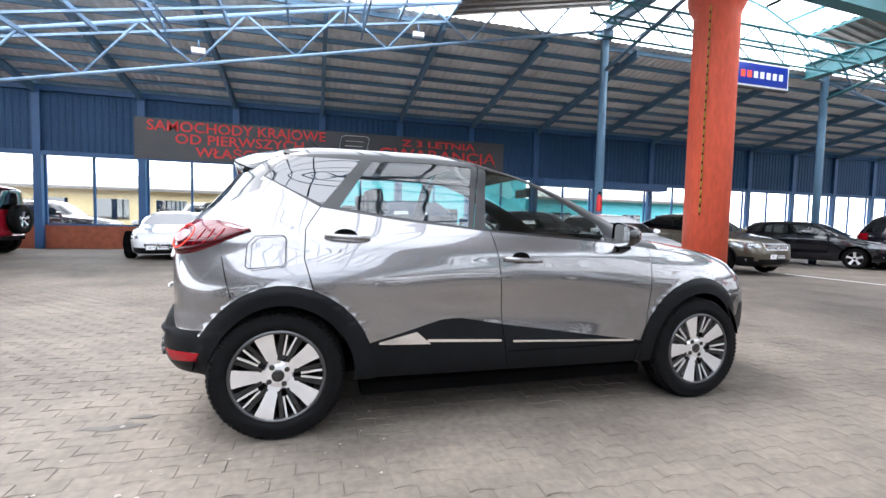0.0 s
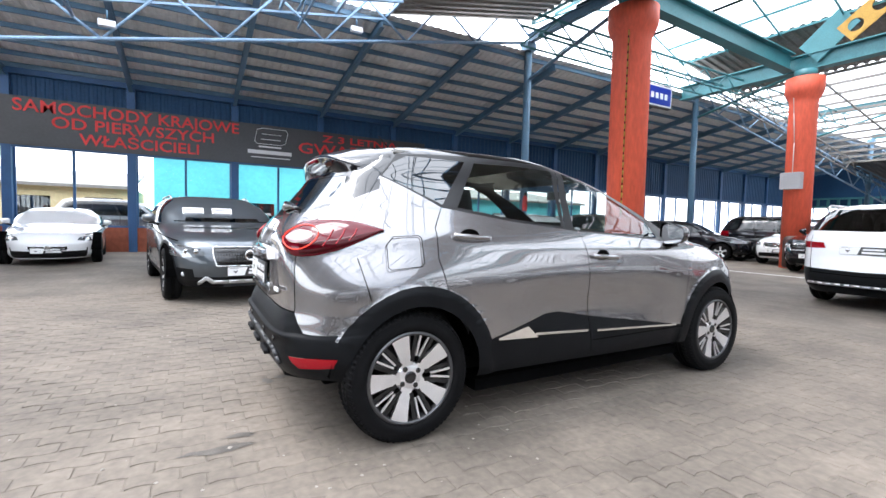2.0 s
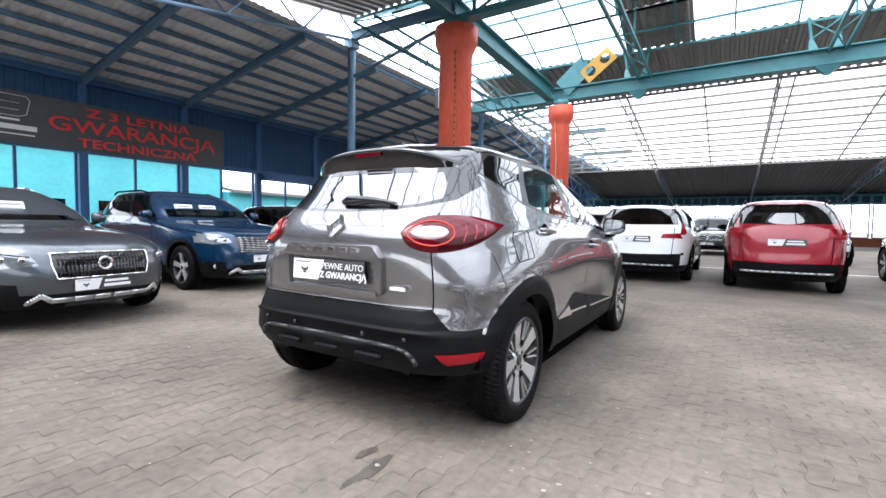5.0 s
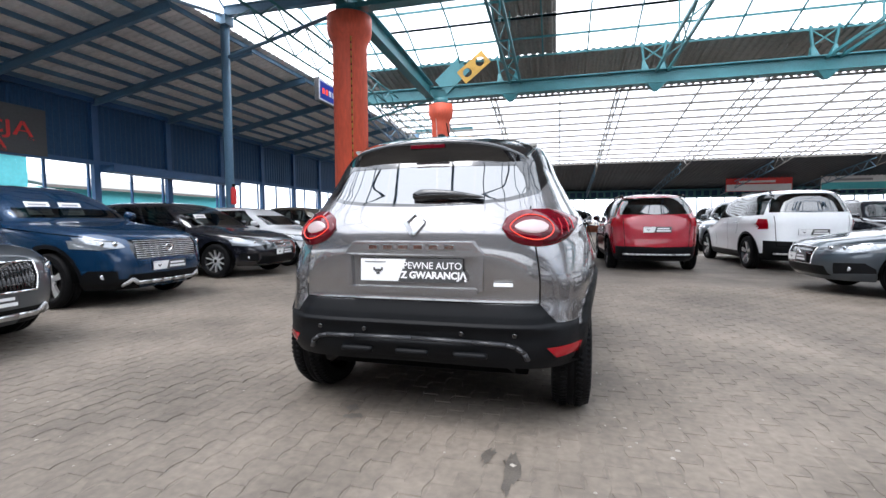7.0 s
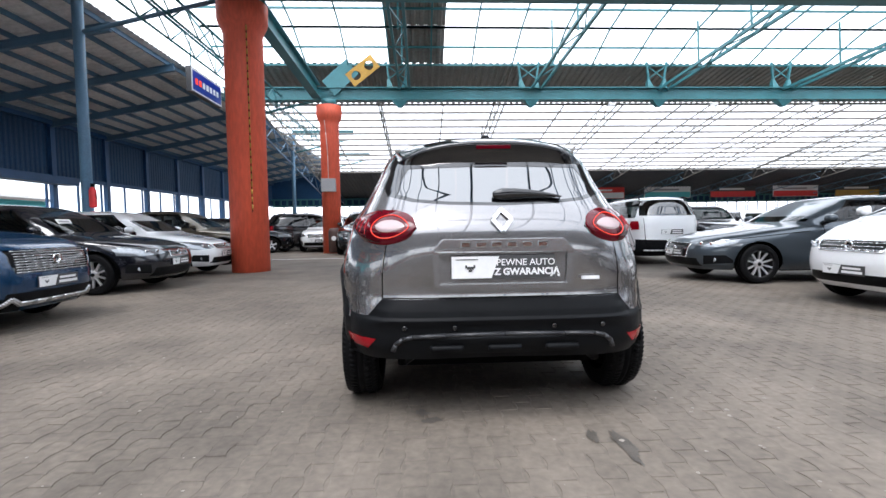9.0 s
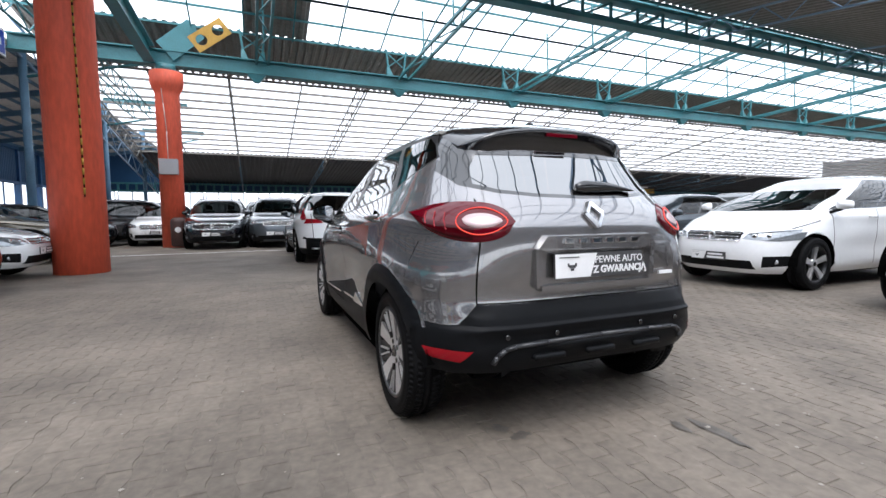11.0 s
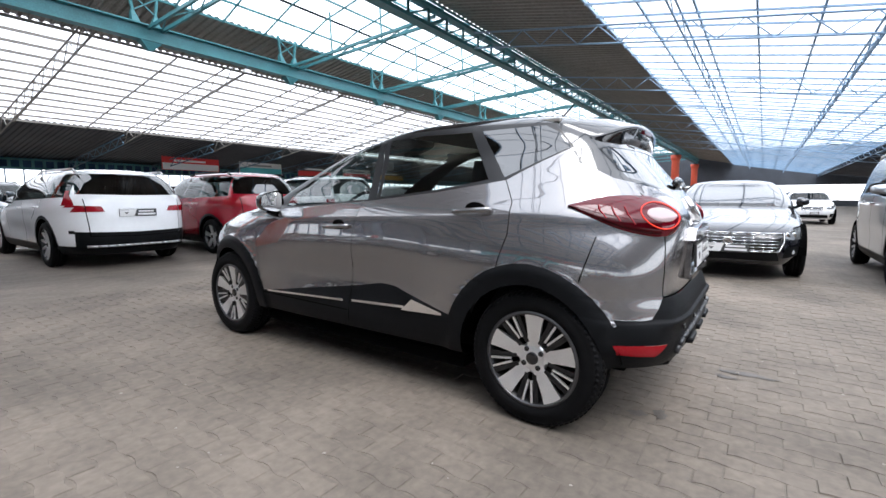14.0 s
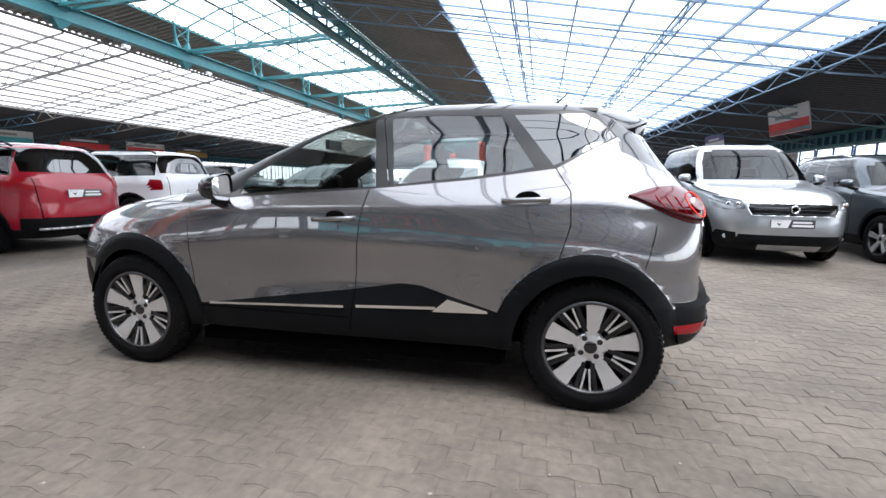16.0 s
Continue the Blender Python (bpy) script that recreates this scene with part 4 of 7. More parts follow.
def lamp_point(u, z, out, side):
    """A point of the lamp's face: u runs from the tailgate round the corner to the wing."""
    a, b = outline(curve(sh.w, z), curve(sh.yr, z), curve(sh.yf, z), np.interp(z, *zip(*hero_spec["nr"])), np.interp(z, *zip(*hero_spec["nf"])), 300)
    a = np.array([q + (hero_relief(q, r, z) if q > 1e-6 else 0.0) for q, r in zip(a[:150], b[:150])])
    b = b[:150]
    d = np.r_[0, np.cumsum(np.hypot(np.diff(a), np.diff(b)))]
    d0 = float(np.interp(0.462, a[:90], d[:90]))
    d1 = float(np.interp(-0.150, b[30:], d[30:]))
    at = d0 + (d1 - d0) * u
    x, y = float(np.interp(at, d, a)), float(np.interp(at, d, b))
    nx, ny = float(np.interp(at + 0.01, d, b)) - y, -(float(np.interp(at + 0.01, d, a)) - x)
    l = math.hypot(nx, ny) or 1.0
    return Vector((side * (x + nx / l * (out + 0.002)), y + ny / l * (out + 0.002), z))


# chrome strips, handles with black discs for the shade of their recesses, mirrors
for s in (1, -1):
    bm = bmesh.new()
    for pts, hh in (([(2.08, 0.425), (1.26, 0.463)], 0.013), ([(1.195, 0.466), (0.76, 0.490)], 0.015)):
        beam(bm, (s * 0.868, pts[0][0], pts[0][1]), (s * 0.882, pts[1][0], pts[1][1]), 0.02, hh)
    vs = [(s * 0.894, 0.78, 0.470), (s * 0.896, 0.70, 0.542), (s * 0.892, 0.50, 0.492), (s * 0.892, 0.50, 0.480)]
    f = [bm.verts.new(v) for v in vs] + [bm.verts.new((v[0] - s * 0.02, v[1], v[2])) for v in vs]
    for q in ((0, 1, 2, 3), (4, 7, 6, 5), (0, 4, 5, 1), (1, 5, 6, 2), (2, 6, 7, 3), (3, 7, 4, 0)):
        bm.faces.new([f[i] for i in (q if s > 0 else q[::-1])])
    part("chrome_strip", bm, M["chrome"], hero, "bright chrome side strip")
    for tag, hy, hz, x in (("rear_door", 0.335, 1.062, 0.879), ("front_door", 1.31, 0.945, 0.892)):
        handle(hero_parts[(tag, s)], s * x, hy, hz, s, M["paint_grey"], 0.23, -0.012 * (1 if s > 0 else 1))
        # no hollow in the door: the recess's shade is a black disc on its skin
        bm = bmesh.new()
        lathe(bm, [(0.0001, 0.004), (0.05, 0.003), (0.062, -0.004)], 24, "x", False)
        ob = part("handle_recess", bm, M["underbody"], hero_parts[(tag, s)], "dark finger recess behind the handle", True, pose(s * (x - 0.002), hy - 0.01, hz + 0.004, 0, 0, 0 if s > 0 else 180) @ Matrix.Diagonal((1, 1.0, 0.62, 1)))
    mirror_housing(hero, s * 0.835, 1.97, 1.10, M["gloss_black"], s)
    # almond tail light round the corner: dark red lens, lit ring, pale core, ribs towards its tip
    def lens_patch(name, u0, u1, lo, hi, out, material, parent, label="", nu=26, nv=12):
        bm = bmesh.new()
        rows = []
        for q in range(nu + 1):
            u = u0 + (u1 - u0) * q / nu
            rows.append([bm.verts.new(lamp_point(u, lo(u) + (hi(u) - lo(u)) * r / nv, out * (1 - (2 * r / nv - 1) ** 4), s)) for r in range(nv + 1)])
        for p, q in zip(rows, rows[1:]):
            for r in range(nv):
                bm.faces.new((p[r], q[r], q[r + 1], p[r + 1]) if s > 0 else (p[r], p[r + 1], q[r + 1], q[r]))
        bmesh.ops.remove_doubles(bm, verts=bm.verts, dist=1e-5)
        return part(name, bm, M[material], parent, label, True)

    tl = lens_patch("tail_light", 0.0, 1.0, lamp_low, lamp_high, 0.016, "lens_red", hero, "dark red almond tail light")
    lens_patch("lower_lens", 0.30, 0.985, lambda u: lamp_low(u) + 0.006, lambda u: lamp_low(u) + 0.45 * (lamp_high(u) - lamp_low(u)), 0.018, "lens_deep", tl, "deep red lower lens")
    def core_edge(u, way):
        return lamp_low(u) + (0.52 + way * 0.25 * math.sqrt(max(0.0, 1 - ((u - 0.25) / 0.15) ** 2))) * (lamp_high(u) - lamp_low(u))

    lens_patch("reversing_lens", 0.10, 0.40, lambda u: core_edge(u, -1), lambda u: core_edge(u, 1), 0.020, "lens_white", tl, "pale reversing lens")
    bm = bmesh.new()
    pts = []
    for q in range(40):
        u, f = 0.255 + 0.19 * math.cos(math.pi * q / 20), 0.52 + 0.33 * math.sin(math.pi * q / 20)
        pts.append(lamp_point(u, lamp_low(u) + f * (lamp_high(u) - lamp_low(u)), 0.018, s))
    cord(bm, pts, 0.0026, True)
    part("light_guide", bm, M["led"], tl, "lit red light guide", True)
    for q in range(3):
        bm = bmesh.new()
        pts = [lamp_point(u, lamp_low(u) + f * (lamp_high(u) - lamp_low(u)), 0.019, s) for u, f in ((0.56 + 0.10 * q, 0.66), (0.545 + 0.10 * q, 0.45), (0.50 + 0.10 * q, 0.22))]
        cord(bm, pts, 0.0035)
        part("light_guide", bm, M["lens_tail"], tl, "dim red light guide")
# fuel flap on the right rear wing
bm = bmesh.new()
pts = [(-0.15, 0.915), (0.02, 0.915), (0.035, 0.93), (0.035, 1.055), (0.02, 1.07), (-0.12, 1.075), (-0.16, 1.04), (-0.165, 0.93)]
for (a, b), (c, d) in zip(pts, pts[1:] + pts[:1]):
    xa, xc = (curve(sh.w, zz) + hero_relief(0.8, yy, zz) for yy, zz in ((a, b), (c, d)))
    xa -= 0.010 * max(0, -a) / 0.16
    xc -= 0.010 * max(0, -c) / 0.16
    beam(bm, (xa, a, b), (xc, c, d), 0.0035, 0.0035)
part("fuel_flap_gap", bm, M["underbody"], hero, "dark gap round the fuel flap")
# tailgate: badge bar, plate niche, emblem, spoiler, wiper, aerial
tg = hero_parts[("tailgate", 1)]
bm = bmesh.new()
prof = [(-0.37, 0.965), (-0.325, 1.030), (0.325, 1.030), (0.37, 0.965), (0.33, 0.955), (-0.33, 0.955)]
back = [bm.verts.new((x, -0.60, z)) for x, z in prof]
face = [bm.verts.new((x * 0.97, -0.655 + 0.01 * abs(x), z - (0.006 if z > 1 else 0))) for x, z in prof]
bm.faces.new(face[::-1])
for k in range(6):
    bm.faces.new((back[k], back[(k + 1) % 6], face[(k + 1) % 6], face[k]))
bmesh.ops.recalc_face_normals(bm, faces=bm.faces)
bar = part("badge_bar", bm, M["paint_grey"], tg, "grey bar over the plate")
for k in range(6):
    bm = bmesh.new()
    x = -0.20 + 0.08 * k
    box(bm, x - 0.024, x + 0.024, -0.664, -0.650, 0.985, 1.010, 0.003)
    part("badge_block", bm, M["chrome"], bar)
bm = bmesh.new()
quad(bm, (-0.335, -0.618, 0.768), (0.335, -0.618, 0.768), (0.335, -0.618, 0.96), (-0.335, -0.618, 0.96))
beam(bm, (-0.325, -0.626, 0.772), (0.325, -0.626, 0.772), 0.040, 0.026)
for sx in (-1, 1):
    beam(bm, (sx * 0.332, -0.624, 0.775), (sx * 0.348, -0.624, 0.958), 0.026, 0.030)
part("plate_niche", bm, M["paint_grey"], tg, "grey framed niche round the plate")
dealer_plate(tg, pose(-0.005, -0.652, 0.876, -3))
bm = bmesh.new()
for sx in (-1, 1):
    for (a, b), (c, d) in (((0, 1.185), (0.052, 1.125)), ((0.052, 1.125), (0, 1.065))):
        beam(bm, (sx * a, sh.on_rear(0, b) - 0.010, b), (sx * c, sh.on_rear(0, d) - 0.014, d), 0.022, 0.022, (0, 1, 0))
part("emblem", bm, M["satin"], tg, "chrome diamond emblem")
bm = bmesh.new()
box(bm, 0.40, 0.49, -0.628, -0.618, 0.80, 0.818)
part("badge", bm, M["white_print"], tg)
bm = bmesh.new()
rows = []
for k in range(33):
    f = k / 16 - 1
    x = 0.585 * f
    back_y = -0.335 + 0.07 * abs(f) ** 2.6
    zt = 1.574 - 0.080 * abs(f) ** 2.6
    fy = -0.02 - 0.08 * abs(f) ** 2
    ft = 1.600 - 0.055 * abs(f) ** 2.6
    ring = [(x, fy, ft), (x, fy * 0.5 + back_y * 0.5, ft * 0.5 + zt * 0.5 + 0.008), (x, back_y + 0.016, zt), (x, back_y + 0.005, zt - 0.003), (x, back_y, zt - 0.010), (x, back_y + 0.002, zt - 0.020), (x * 0.985, back_y + 0.028, zt - 0.110), (x * 0.985, back_y + 0.034, zt - 0.119), (x * 0.97, back_y + 0.085, zt - 0.122)]
    u = max(0.0, (abs(f) - 0.72) / 0.28)
    u = u * u * (3 - 2 * u)
    sg_ = 1 if f > 0 else -1
    e0 = Vector((0.600 * sg_, sh.on_rear(0.600, 1.530) - 0.004, 1.530))
    e1 = Vector((0.572 * sg_, sh.on_rear(0.572, 1.455) - 0.004, 1.455))
    rows.append([bm.verts.new(Vector(pt).lerp(e0.lerp(e1, q), u)) for pt, q in zip(ring, (0.0, 0.35, 0.7, 0.74, 0.78, 0.82, 0.92, 0.96, 1.0))])
for p, q in zip(rows, rows[1:]):
    for k in range(8):
        bm.faces.new((p[k], p[k + 1], q[k + 1], q[k]))
bmesh.ops.recalc_face_normals(bm, faces=bm.faces)
sp = part("roof_spoiler", bm, M["paint_black"], hero, "gloss black roof spoiler", True)
bm = bmesh.new()
box(bm, -0.105, 0.105, -0.341, -0.32, 1.534, 1.552, 0.003)
part("brake_light", bm, M["lens_red"], sp, "red high-level brake light")
bm = bmesh.new()
rows = []
for k in range(17):
    f = k / 16
    x, z = -0.035 + 0.40 * f, 1.272 + 0.012 * math.sin(math.pi * f) - 0.012 * f
    rz_ = 0.034 * (1 - f) ** 0.8 * min(1.0, 6 * f + 0.35) + 0.005
    y = sh.on_rear(abs(x), z) - 0.022 - 0.012 * math.sin(math.pi * min(1, f * 1.3))
    rows.append([bm.verts.new((x, y + 0.016 * math.cos(2 * math.pi * j / 10), z + rz_ * math.sin(2 * math.pi * j / 10))) for j in range(10)])
for p, q in zip(rows, rows[1:]):
    for j in range(10):
        bm.faces.new((p[j], p[(j + 1) % 10], q[(j + 1) % 10], q[j]))
bm.faces.new(rows[0][::-1])
bm.faces.new(rows[-1])
bmesh.ops.recalc_face_normals(bm, faces=bm.faces)
part("rear_wiper", bm, M["gloss_black"], tg, "black rear wiper arm", True)
bm = bmesh.new()
tube(bm, (0, 0.25, 1.605), (0, 0.13, 1.72), 0.008, 8, 0.003)
lathe(bm, [(0.03, 1.604), (0.022, 1.625), (0.008, 1.63)], 12)
part("aerial", bm, M["plastic"], hero)
# bumper: lower skid with a raised lip, parking sensors
rb = hero_parts[("rear_bumper", 1)]
bm = bmesh.new()
rows = []
for k in range(25):
    f = k / 12 - 1
    x = 0.50 * f
    z = 0.505 - 0.075 * max(0, abs(f) - 0.82) / 0.18
    y = -0.668 + 0.06 * abs(f) ** 4
    rows.append([bm.verts.new((x, y + dy, z + dz)) for dy, dz in ((0.02, 0.018), (0.0, 0.012), (0.0, -0.008), (0.012, -0.03), (0.02, -0.10), (0.10, -0.13))])
for p, q in zip(rows, rows[1:]):
    for k in range(5):
        bm.faces.new((p[k], q[k], q[k + 1], p[k + 1]))
bmesh.ops.recalc_face_normals(bm, faces=bm.faces)
part("skid_panel", bm, M["plastic"], rb, "black lower skid panel", True)
bm = bmesh.new()
lip = [(0.56, 0.425), (0.545, 0.470), (0.51, 0.505), (0.46, 0.520), (0.30, 0.526), (0.0, 0.530)]
lip = [(-a, b) for a, b in lip] + lip[-2::-1]
for (a, b), (c, d) in zip(lip, lip[1:]):
    tube(bm, (a, sh.on_rear(abs(a), b) - 0.004, b), (c, sh.on_rear(abs(c), d) - 0.004, d), 0.013, 10)
part("skid_lip", bm, M["lip_plastic"], rb, "raised dark grey lip", True)
for x in (-0.29, 0.0, 0.29):
    bm = bmesh.new()
    box(bm, x - 0.085, x + 0.085, -0.672, -0.60, 0.425, 0.462, 0.018)
    part("skid_rib", bm, M["plastic"], rb, "", True)
for x in (-0.50, -0.25, 0.25, 0.50):
    bm = bmesh.new()
    lathe(bm, [(0.013, 0), (0.013, 0.006), (0.009, 0.008)], 12)
    part("parking_sensor", bm, M["gloss_black"], rb, matrix=pose(x, sh.on_rear(abs(x), 0.565) - 0.002, 0.565, 90))
# cabin
cab = empty("cabin")
cab.parent = hero
bm = bmesh.new()
box(bm, -0.74, 0.74, -0.30, 2.2, 0.30, 0.36)
part("cabin_floor", bm, M["underbody"], cab)
bm = bmesh.new()
box(bm, -0.72, 0.72, 1.72, 2.3, 0.60, 1.03, 0.06)
part("dashboard", bm, M["seat_cloth"], cab, "", True)
bm = bmesh.new()
box(bm, -0.60, 0.60, 0.0, 1.05, 1.545, 1.56, 0.004)
part("headliner", bm, M["trim_light"], cab)
bm = bmesh.new()
ring = 28
for k in range(ring):
    a, b = 2 * math.pi * k / ring, 2 * math.pi * (k + 1) / ring
    tube(bm, (-0.37 + 0.18 * math.cos(a), 1.62 - 0.08 * math.sin(a), 1.02 + 0.165 * math.sin(a)), (-0.37 + 0.18 * math.cos(b), 1.62 - 0.08 * math.sin(b), 1.02 + 0.165 * math.sin(b)), 0.014, 8)
tube(bm, (-0.55, 1.62, 1.02), (-0.19, 1.62, 1.02), 0.02, 8)
part("steering_wheel", bm, M["satin_black"], cab)
bm = bmesh.new()
box(bm, -0.11, 0.11, 1.70, 1.73, 1.385, 1.455, 0.012)
part("inner_mirror", bm, M["satin_black"], cab)
for x in (-0.37, 0.37):
    seat(cab, x, 1.0, 0.40)
bm = bmesh.new()
box(bm, -0.62, 0.62, -0.02, 0.50, 0.42, 0.62, 0.06)
box(bm, -0.62, 0.62, -0.14, 0.02, 0.55, 1.13, 0.05)
part("rear_bench", bm, M["seat_cloth"], cab, "", True)
for x in (-0.4, 0.4):
    bm = bmesh.new()
    box(bm, x - 0.13, x + 0.13, -0.16, -0.08, 1.14, 1.26, 0.03)
    part("headrest", bm, M["seat_cloth"], cab, "", True)


# the body stands lower and tucks in more above its shoulder than the stacked outlines
SIDE_Z = [(0.0, 0.0), (0.5, 0.495), (0.81, 0.797), (0.945, 0.92), (1.06, 1.033), (1.115, 1.08), (1.24, 1.185), (1.52, 1.452), (1.607, 1.556), (1.8, 1.75)]
REAR_Z = [(0.0, 0.0), (0.36, 0.345), (0.53, 0.478), (0.706, 0.652), (0.876, 0.812), (1.03, 0.955), (1.125, 1.05), (1.225, 1.135), (1.285, 1.19), (1.45, 1.345), (1.574, 1.485), (1.607, 1.54), (1.8, 1.73)]


def settle(p):
    """Where a point of the raw shell lies on the finished car."""
    u = max(0.0, min(1.0, (0.1 - p.y) / 0.6))
    u = u * u * (3 - 2 * u)
    z = curve(SIDE_Z, p.z) * (1 - u) + curve(REAR_Z, p.z) * u
    v = max(0.0, min(1.0, (p.z - 0.80) / 0.45))
    return Vector((p.x * (1 - (0.055 + 0.035 * u) * v * v * (3 - 2 * v)), p.y + 0.045 * u, z))


bpy.context.view_layer.update()
for ob in list(hero.children_recursive):
    up, chain = ob, []
    while up is not hero:
        chain.append(up.name)
        up = up.parent
    if any(c.startswith(("wheel", "floor_pan", "underbody")) for c in chain) or ob.type != "MESH":
        continue
    if ob.parent is not hero and ob.parent.matrix_local.translation.length > 0.01:
        continue
    at = ob.matrix_local.translation.copy()
    if at.length > 0.01:
        ob.matrix_local = Matrix.Translation(settle(at) - at) @ ob.matrix_local
    else:
        for vert in ob.data.vertices:
            vert.co = settle(vert.co)
        ob.data.update()

# ---- the cars on offer ----
def car(name, label, at, turn, L, W, H, wb, ro, tr, paint, zh=0.80, zc=0.98, yc=None, rf=None, rr=None, belt=(0.96, 1.02), tail=0.12, zb=0.22, rim="five", clad=False, glass="glass_side", back_lamps=None, front=None, rails=False, arch=0.385, nf=4.2, pillars=(0.36, 0.66), plate="front", cards=0, mid=1.0, roof_paint=None):
    """A parked car, its rear axle's middle on the ground at the given place; its nose points along +y before the turn."""
    root = empty(name, pose(at[0], at[1], 0, 0, 0, turn))
    tagged(root, label, "car", "parked cars on offer")
    yR, yF, w2 = -ro, L - ro, W / 2
    yc = yc if yc is not None else wb - 0.35
    rf = rf if rf is not None else yc - 0.75
    rr = rr if rr is not None else yR + 0.45
    bf, br = belt
    spec = {
        "w": [(zb, 0.90 * w2), (zb + 0.10, 0.965 * w2), (0.5, 0.99 * w2), (0.72, w2), (bf - 0.03, 0.985 * w2), (br + 0.03, 0.95 * w2), ((br + H) / 2, 0.86 * w2), (H - 0.13, 0.765 * w2), (H - 0.06, 0.68 * w2), (H - 0.02, 0.52 * w2), (H, 0.30 * w2)],
        "yr": [(zb, yR + 0.16), (zb + 0.12, yR + 0.04), (0.50, yR), (0.70, yR + 0.01), (br - 0.02, yR + tail * 0.6), (br + 0.08, yR + tail), (H - 0.12, rr - 0.10), (H - 0.06, rr - 0.02), (H - 0.02, rr + 0.18), (H, rr + 0.45)],
        "yf": [(zb, yF - 0.12), (zb + 0.10, yF - 0.03), (0.50, yF), (zh - 0.12, yF - 0.04), (zh, yF - 0.20), (zh + (zc - zh) * 0.55, yc + (yF - yc) * 0.50), (zc, yc + 0.06), (zc + 0.05, yc - 0.06), (H - 0.12, rf + 0.12), (H - 0.06, rf - 0.03), (H - 0.02, rf - 0.28), (H, rf - 0.55)],
        "nr": [(0.2, 4.6), (1.0, 4.4), (H, 3.0)], "nf": [(0.2, nf), (zc - 0.06, nf), (zc + 0.06, max(5.0, nf)), (zc + 0.2, 6.5), (H - 0.1, 6.0), (H, 4.0)],
        "rear_to": yR + 1.2, "front_from": wb - 0.9,
        "relief": lambda x, y, z: (-0.02 * math.exp(-((y - wb / 2) / (wb * 0.28)) ** 4 - ((z - 0.55) / 0.13) ** 2) + 0.014 * math.exp(-((y - wb / 2) / (wb * 0.8)) ** 4 - ((z - (bf + br) / 2 + 0.12) / 0.045) ** 2)) if x > 0.4 else 0.0,
    }
    lv = [zb, zb + 0.05, zb + 0.1, 0.38, 0.45, 0.5, 0.55, 0.6, 0.66, 0.72, 0.78, bf - 0.03, bf, br, br + 0.05, br + 0.12, (br + H) / 2, H - 0.22, H - 0.16, H - 0.12, H - 0.09, H - 0.06, H - 0.04, H - 0.02, H - 0.008, H, zh - 0.12, zh - 0.06, zh, zh + (zc - zh) * 0.28, zh + (zc - zh) * 0.55, zh + (zc - zh) * 0.8, zc, zc + 0.05]
    lv = sorted(lv)
    lv = [z for k, z in enumerate(lv) if k == 0 or z - lv[k - 1] > 0.006]
    s = Shell(spec, lv, 58)
    yf_at, yr_at = (lambda z: curve(s.yf, z)), (lambda z: curve(s.yr, z))
    top = H - 0.115
    f0, f1 = yf_at(bf + 0.04) - 0.30, yf_at(top) - 0.16
    r0, r1 = yr_at(br + 0.04) + 0.24, yr_at(top) + 0.20
    def bz(y):
        return br + (bf - br) * (y - r0) / (f0 - r0)
    if clad:
        s.region("cladding", [[(-ro, 0), (-ro, 0.36), (yF, 0.36), (yF, 0)]])
        s.region("cladding", [circle(0, tr, arch + 0.055, 20), circle(wb, tr, arch + 0.055, 20)], cond=lambda c, n: c.x > 0.6 * w2)
    cuts = [r0] + [r0 + (f0 - r0) * p for p in pillars] + [f0]
    tops = [r1] + [r1 + (f1 - r1) * (p + 0.01) for p in pillars] + [f1]
    s.region("pillar_trim", [[(cuts[0] + 0.01, bz(cuts[0]) + 0.022), (f0 - 0.01, bz(f0) + 0.022), (f1 - 0.01, top + 0.018), (r1 + 0.01, top + 0.018)]])
    for k in range(len(cuts) - 1):
        a, b, c, d = cuts[k] + 0.03, cuts[k + 1] - 0.03, tops[k + 1] - 0.03, tops[k] + 0.03
        s.region(("rear_window" if k < len(cuts) - 2 else "front_window") + f"_{k}", [[(a, bz(a) + 0.035), (b, bz(b) + 0.035), (c, top), (d, top)]])
    s.region("windscreen", [[(-0.1, zc + 0.045), (0.80 * w2, zc + 0.045), (0.74 * w2, (zc + H) / 2), (0.62 * w2, H - 0.085), (-0.1, H - 0.07)]], "front", lambda c, n: n.y > 0.25)
    s.region("tailgate_glass", [[(-0.1, br + 0.06), (0.76 * w2, br + 0.07), (0.72 * w2, (br + H) / 2), (0.60 * w2, H - 0.10), (-0.1, H - 0.085)]], "rear", lambda c, n: n.y < -0.25)
    fr = front or {}
    hx, hz0, hz1 = fr.get("lamp", (0.52, zh - 0.17, zh - 0.03))
    s.region("headlight", [[(hx * w2, hz0 + 0.03), (hx * w2 + 0.04, hz1 - 0.03), (w2 * 0.9, hz1 + 0.03), (w2 * 1.1, hz1 + 0.04), (w2 * 1.1, hz0 + 0.05), (w2 * 0.8, hz0)]], "front", lambda c, n: c.y > yF - 0.62)
    gx, gz0, gz1 = fr.get("grille", (0.42, zh - 0.20, zh - 0.05))
    s.region("grille", [[(-0.1, gz0), (gx * w2 * 0.92, gz0), (gx * w2, (gz0 + gz1) / 2), (gx * w2, gz1), (-0.1, gz1)]], "front", lambda c, n: c.y > yF - 0.4)
    ix, iz0, iz1 = fr.get("intake", (0.62, zb + 0.06, zb + 0.19))
    s.region("air_intake", [[(-0.1, iz0), (ix * w2, iz0), (ix * w2 * 0.94, iz1), (-0.1, iz1)]], "front", lambda c, n: c.y > yF - 0.5)
    lx, lz0, lz1 = back_lamps or (0.60, br - 0.20, br - 0.02)
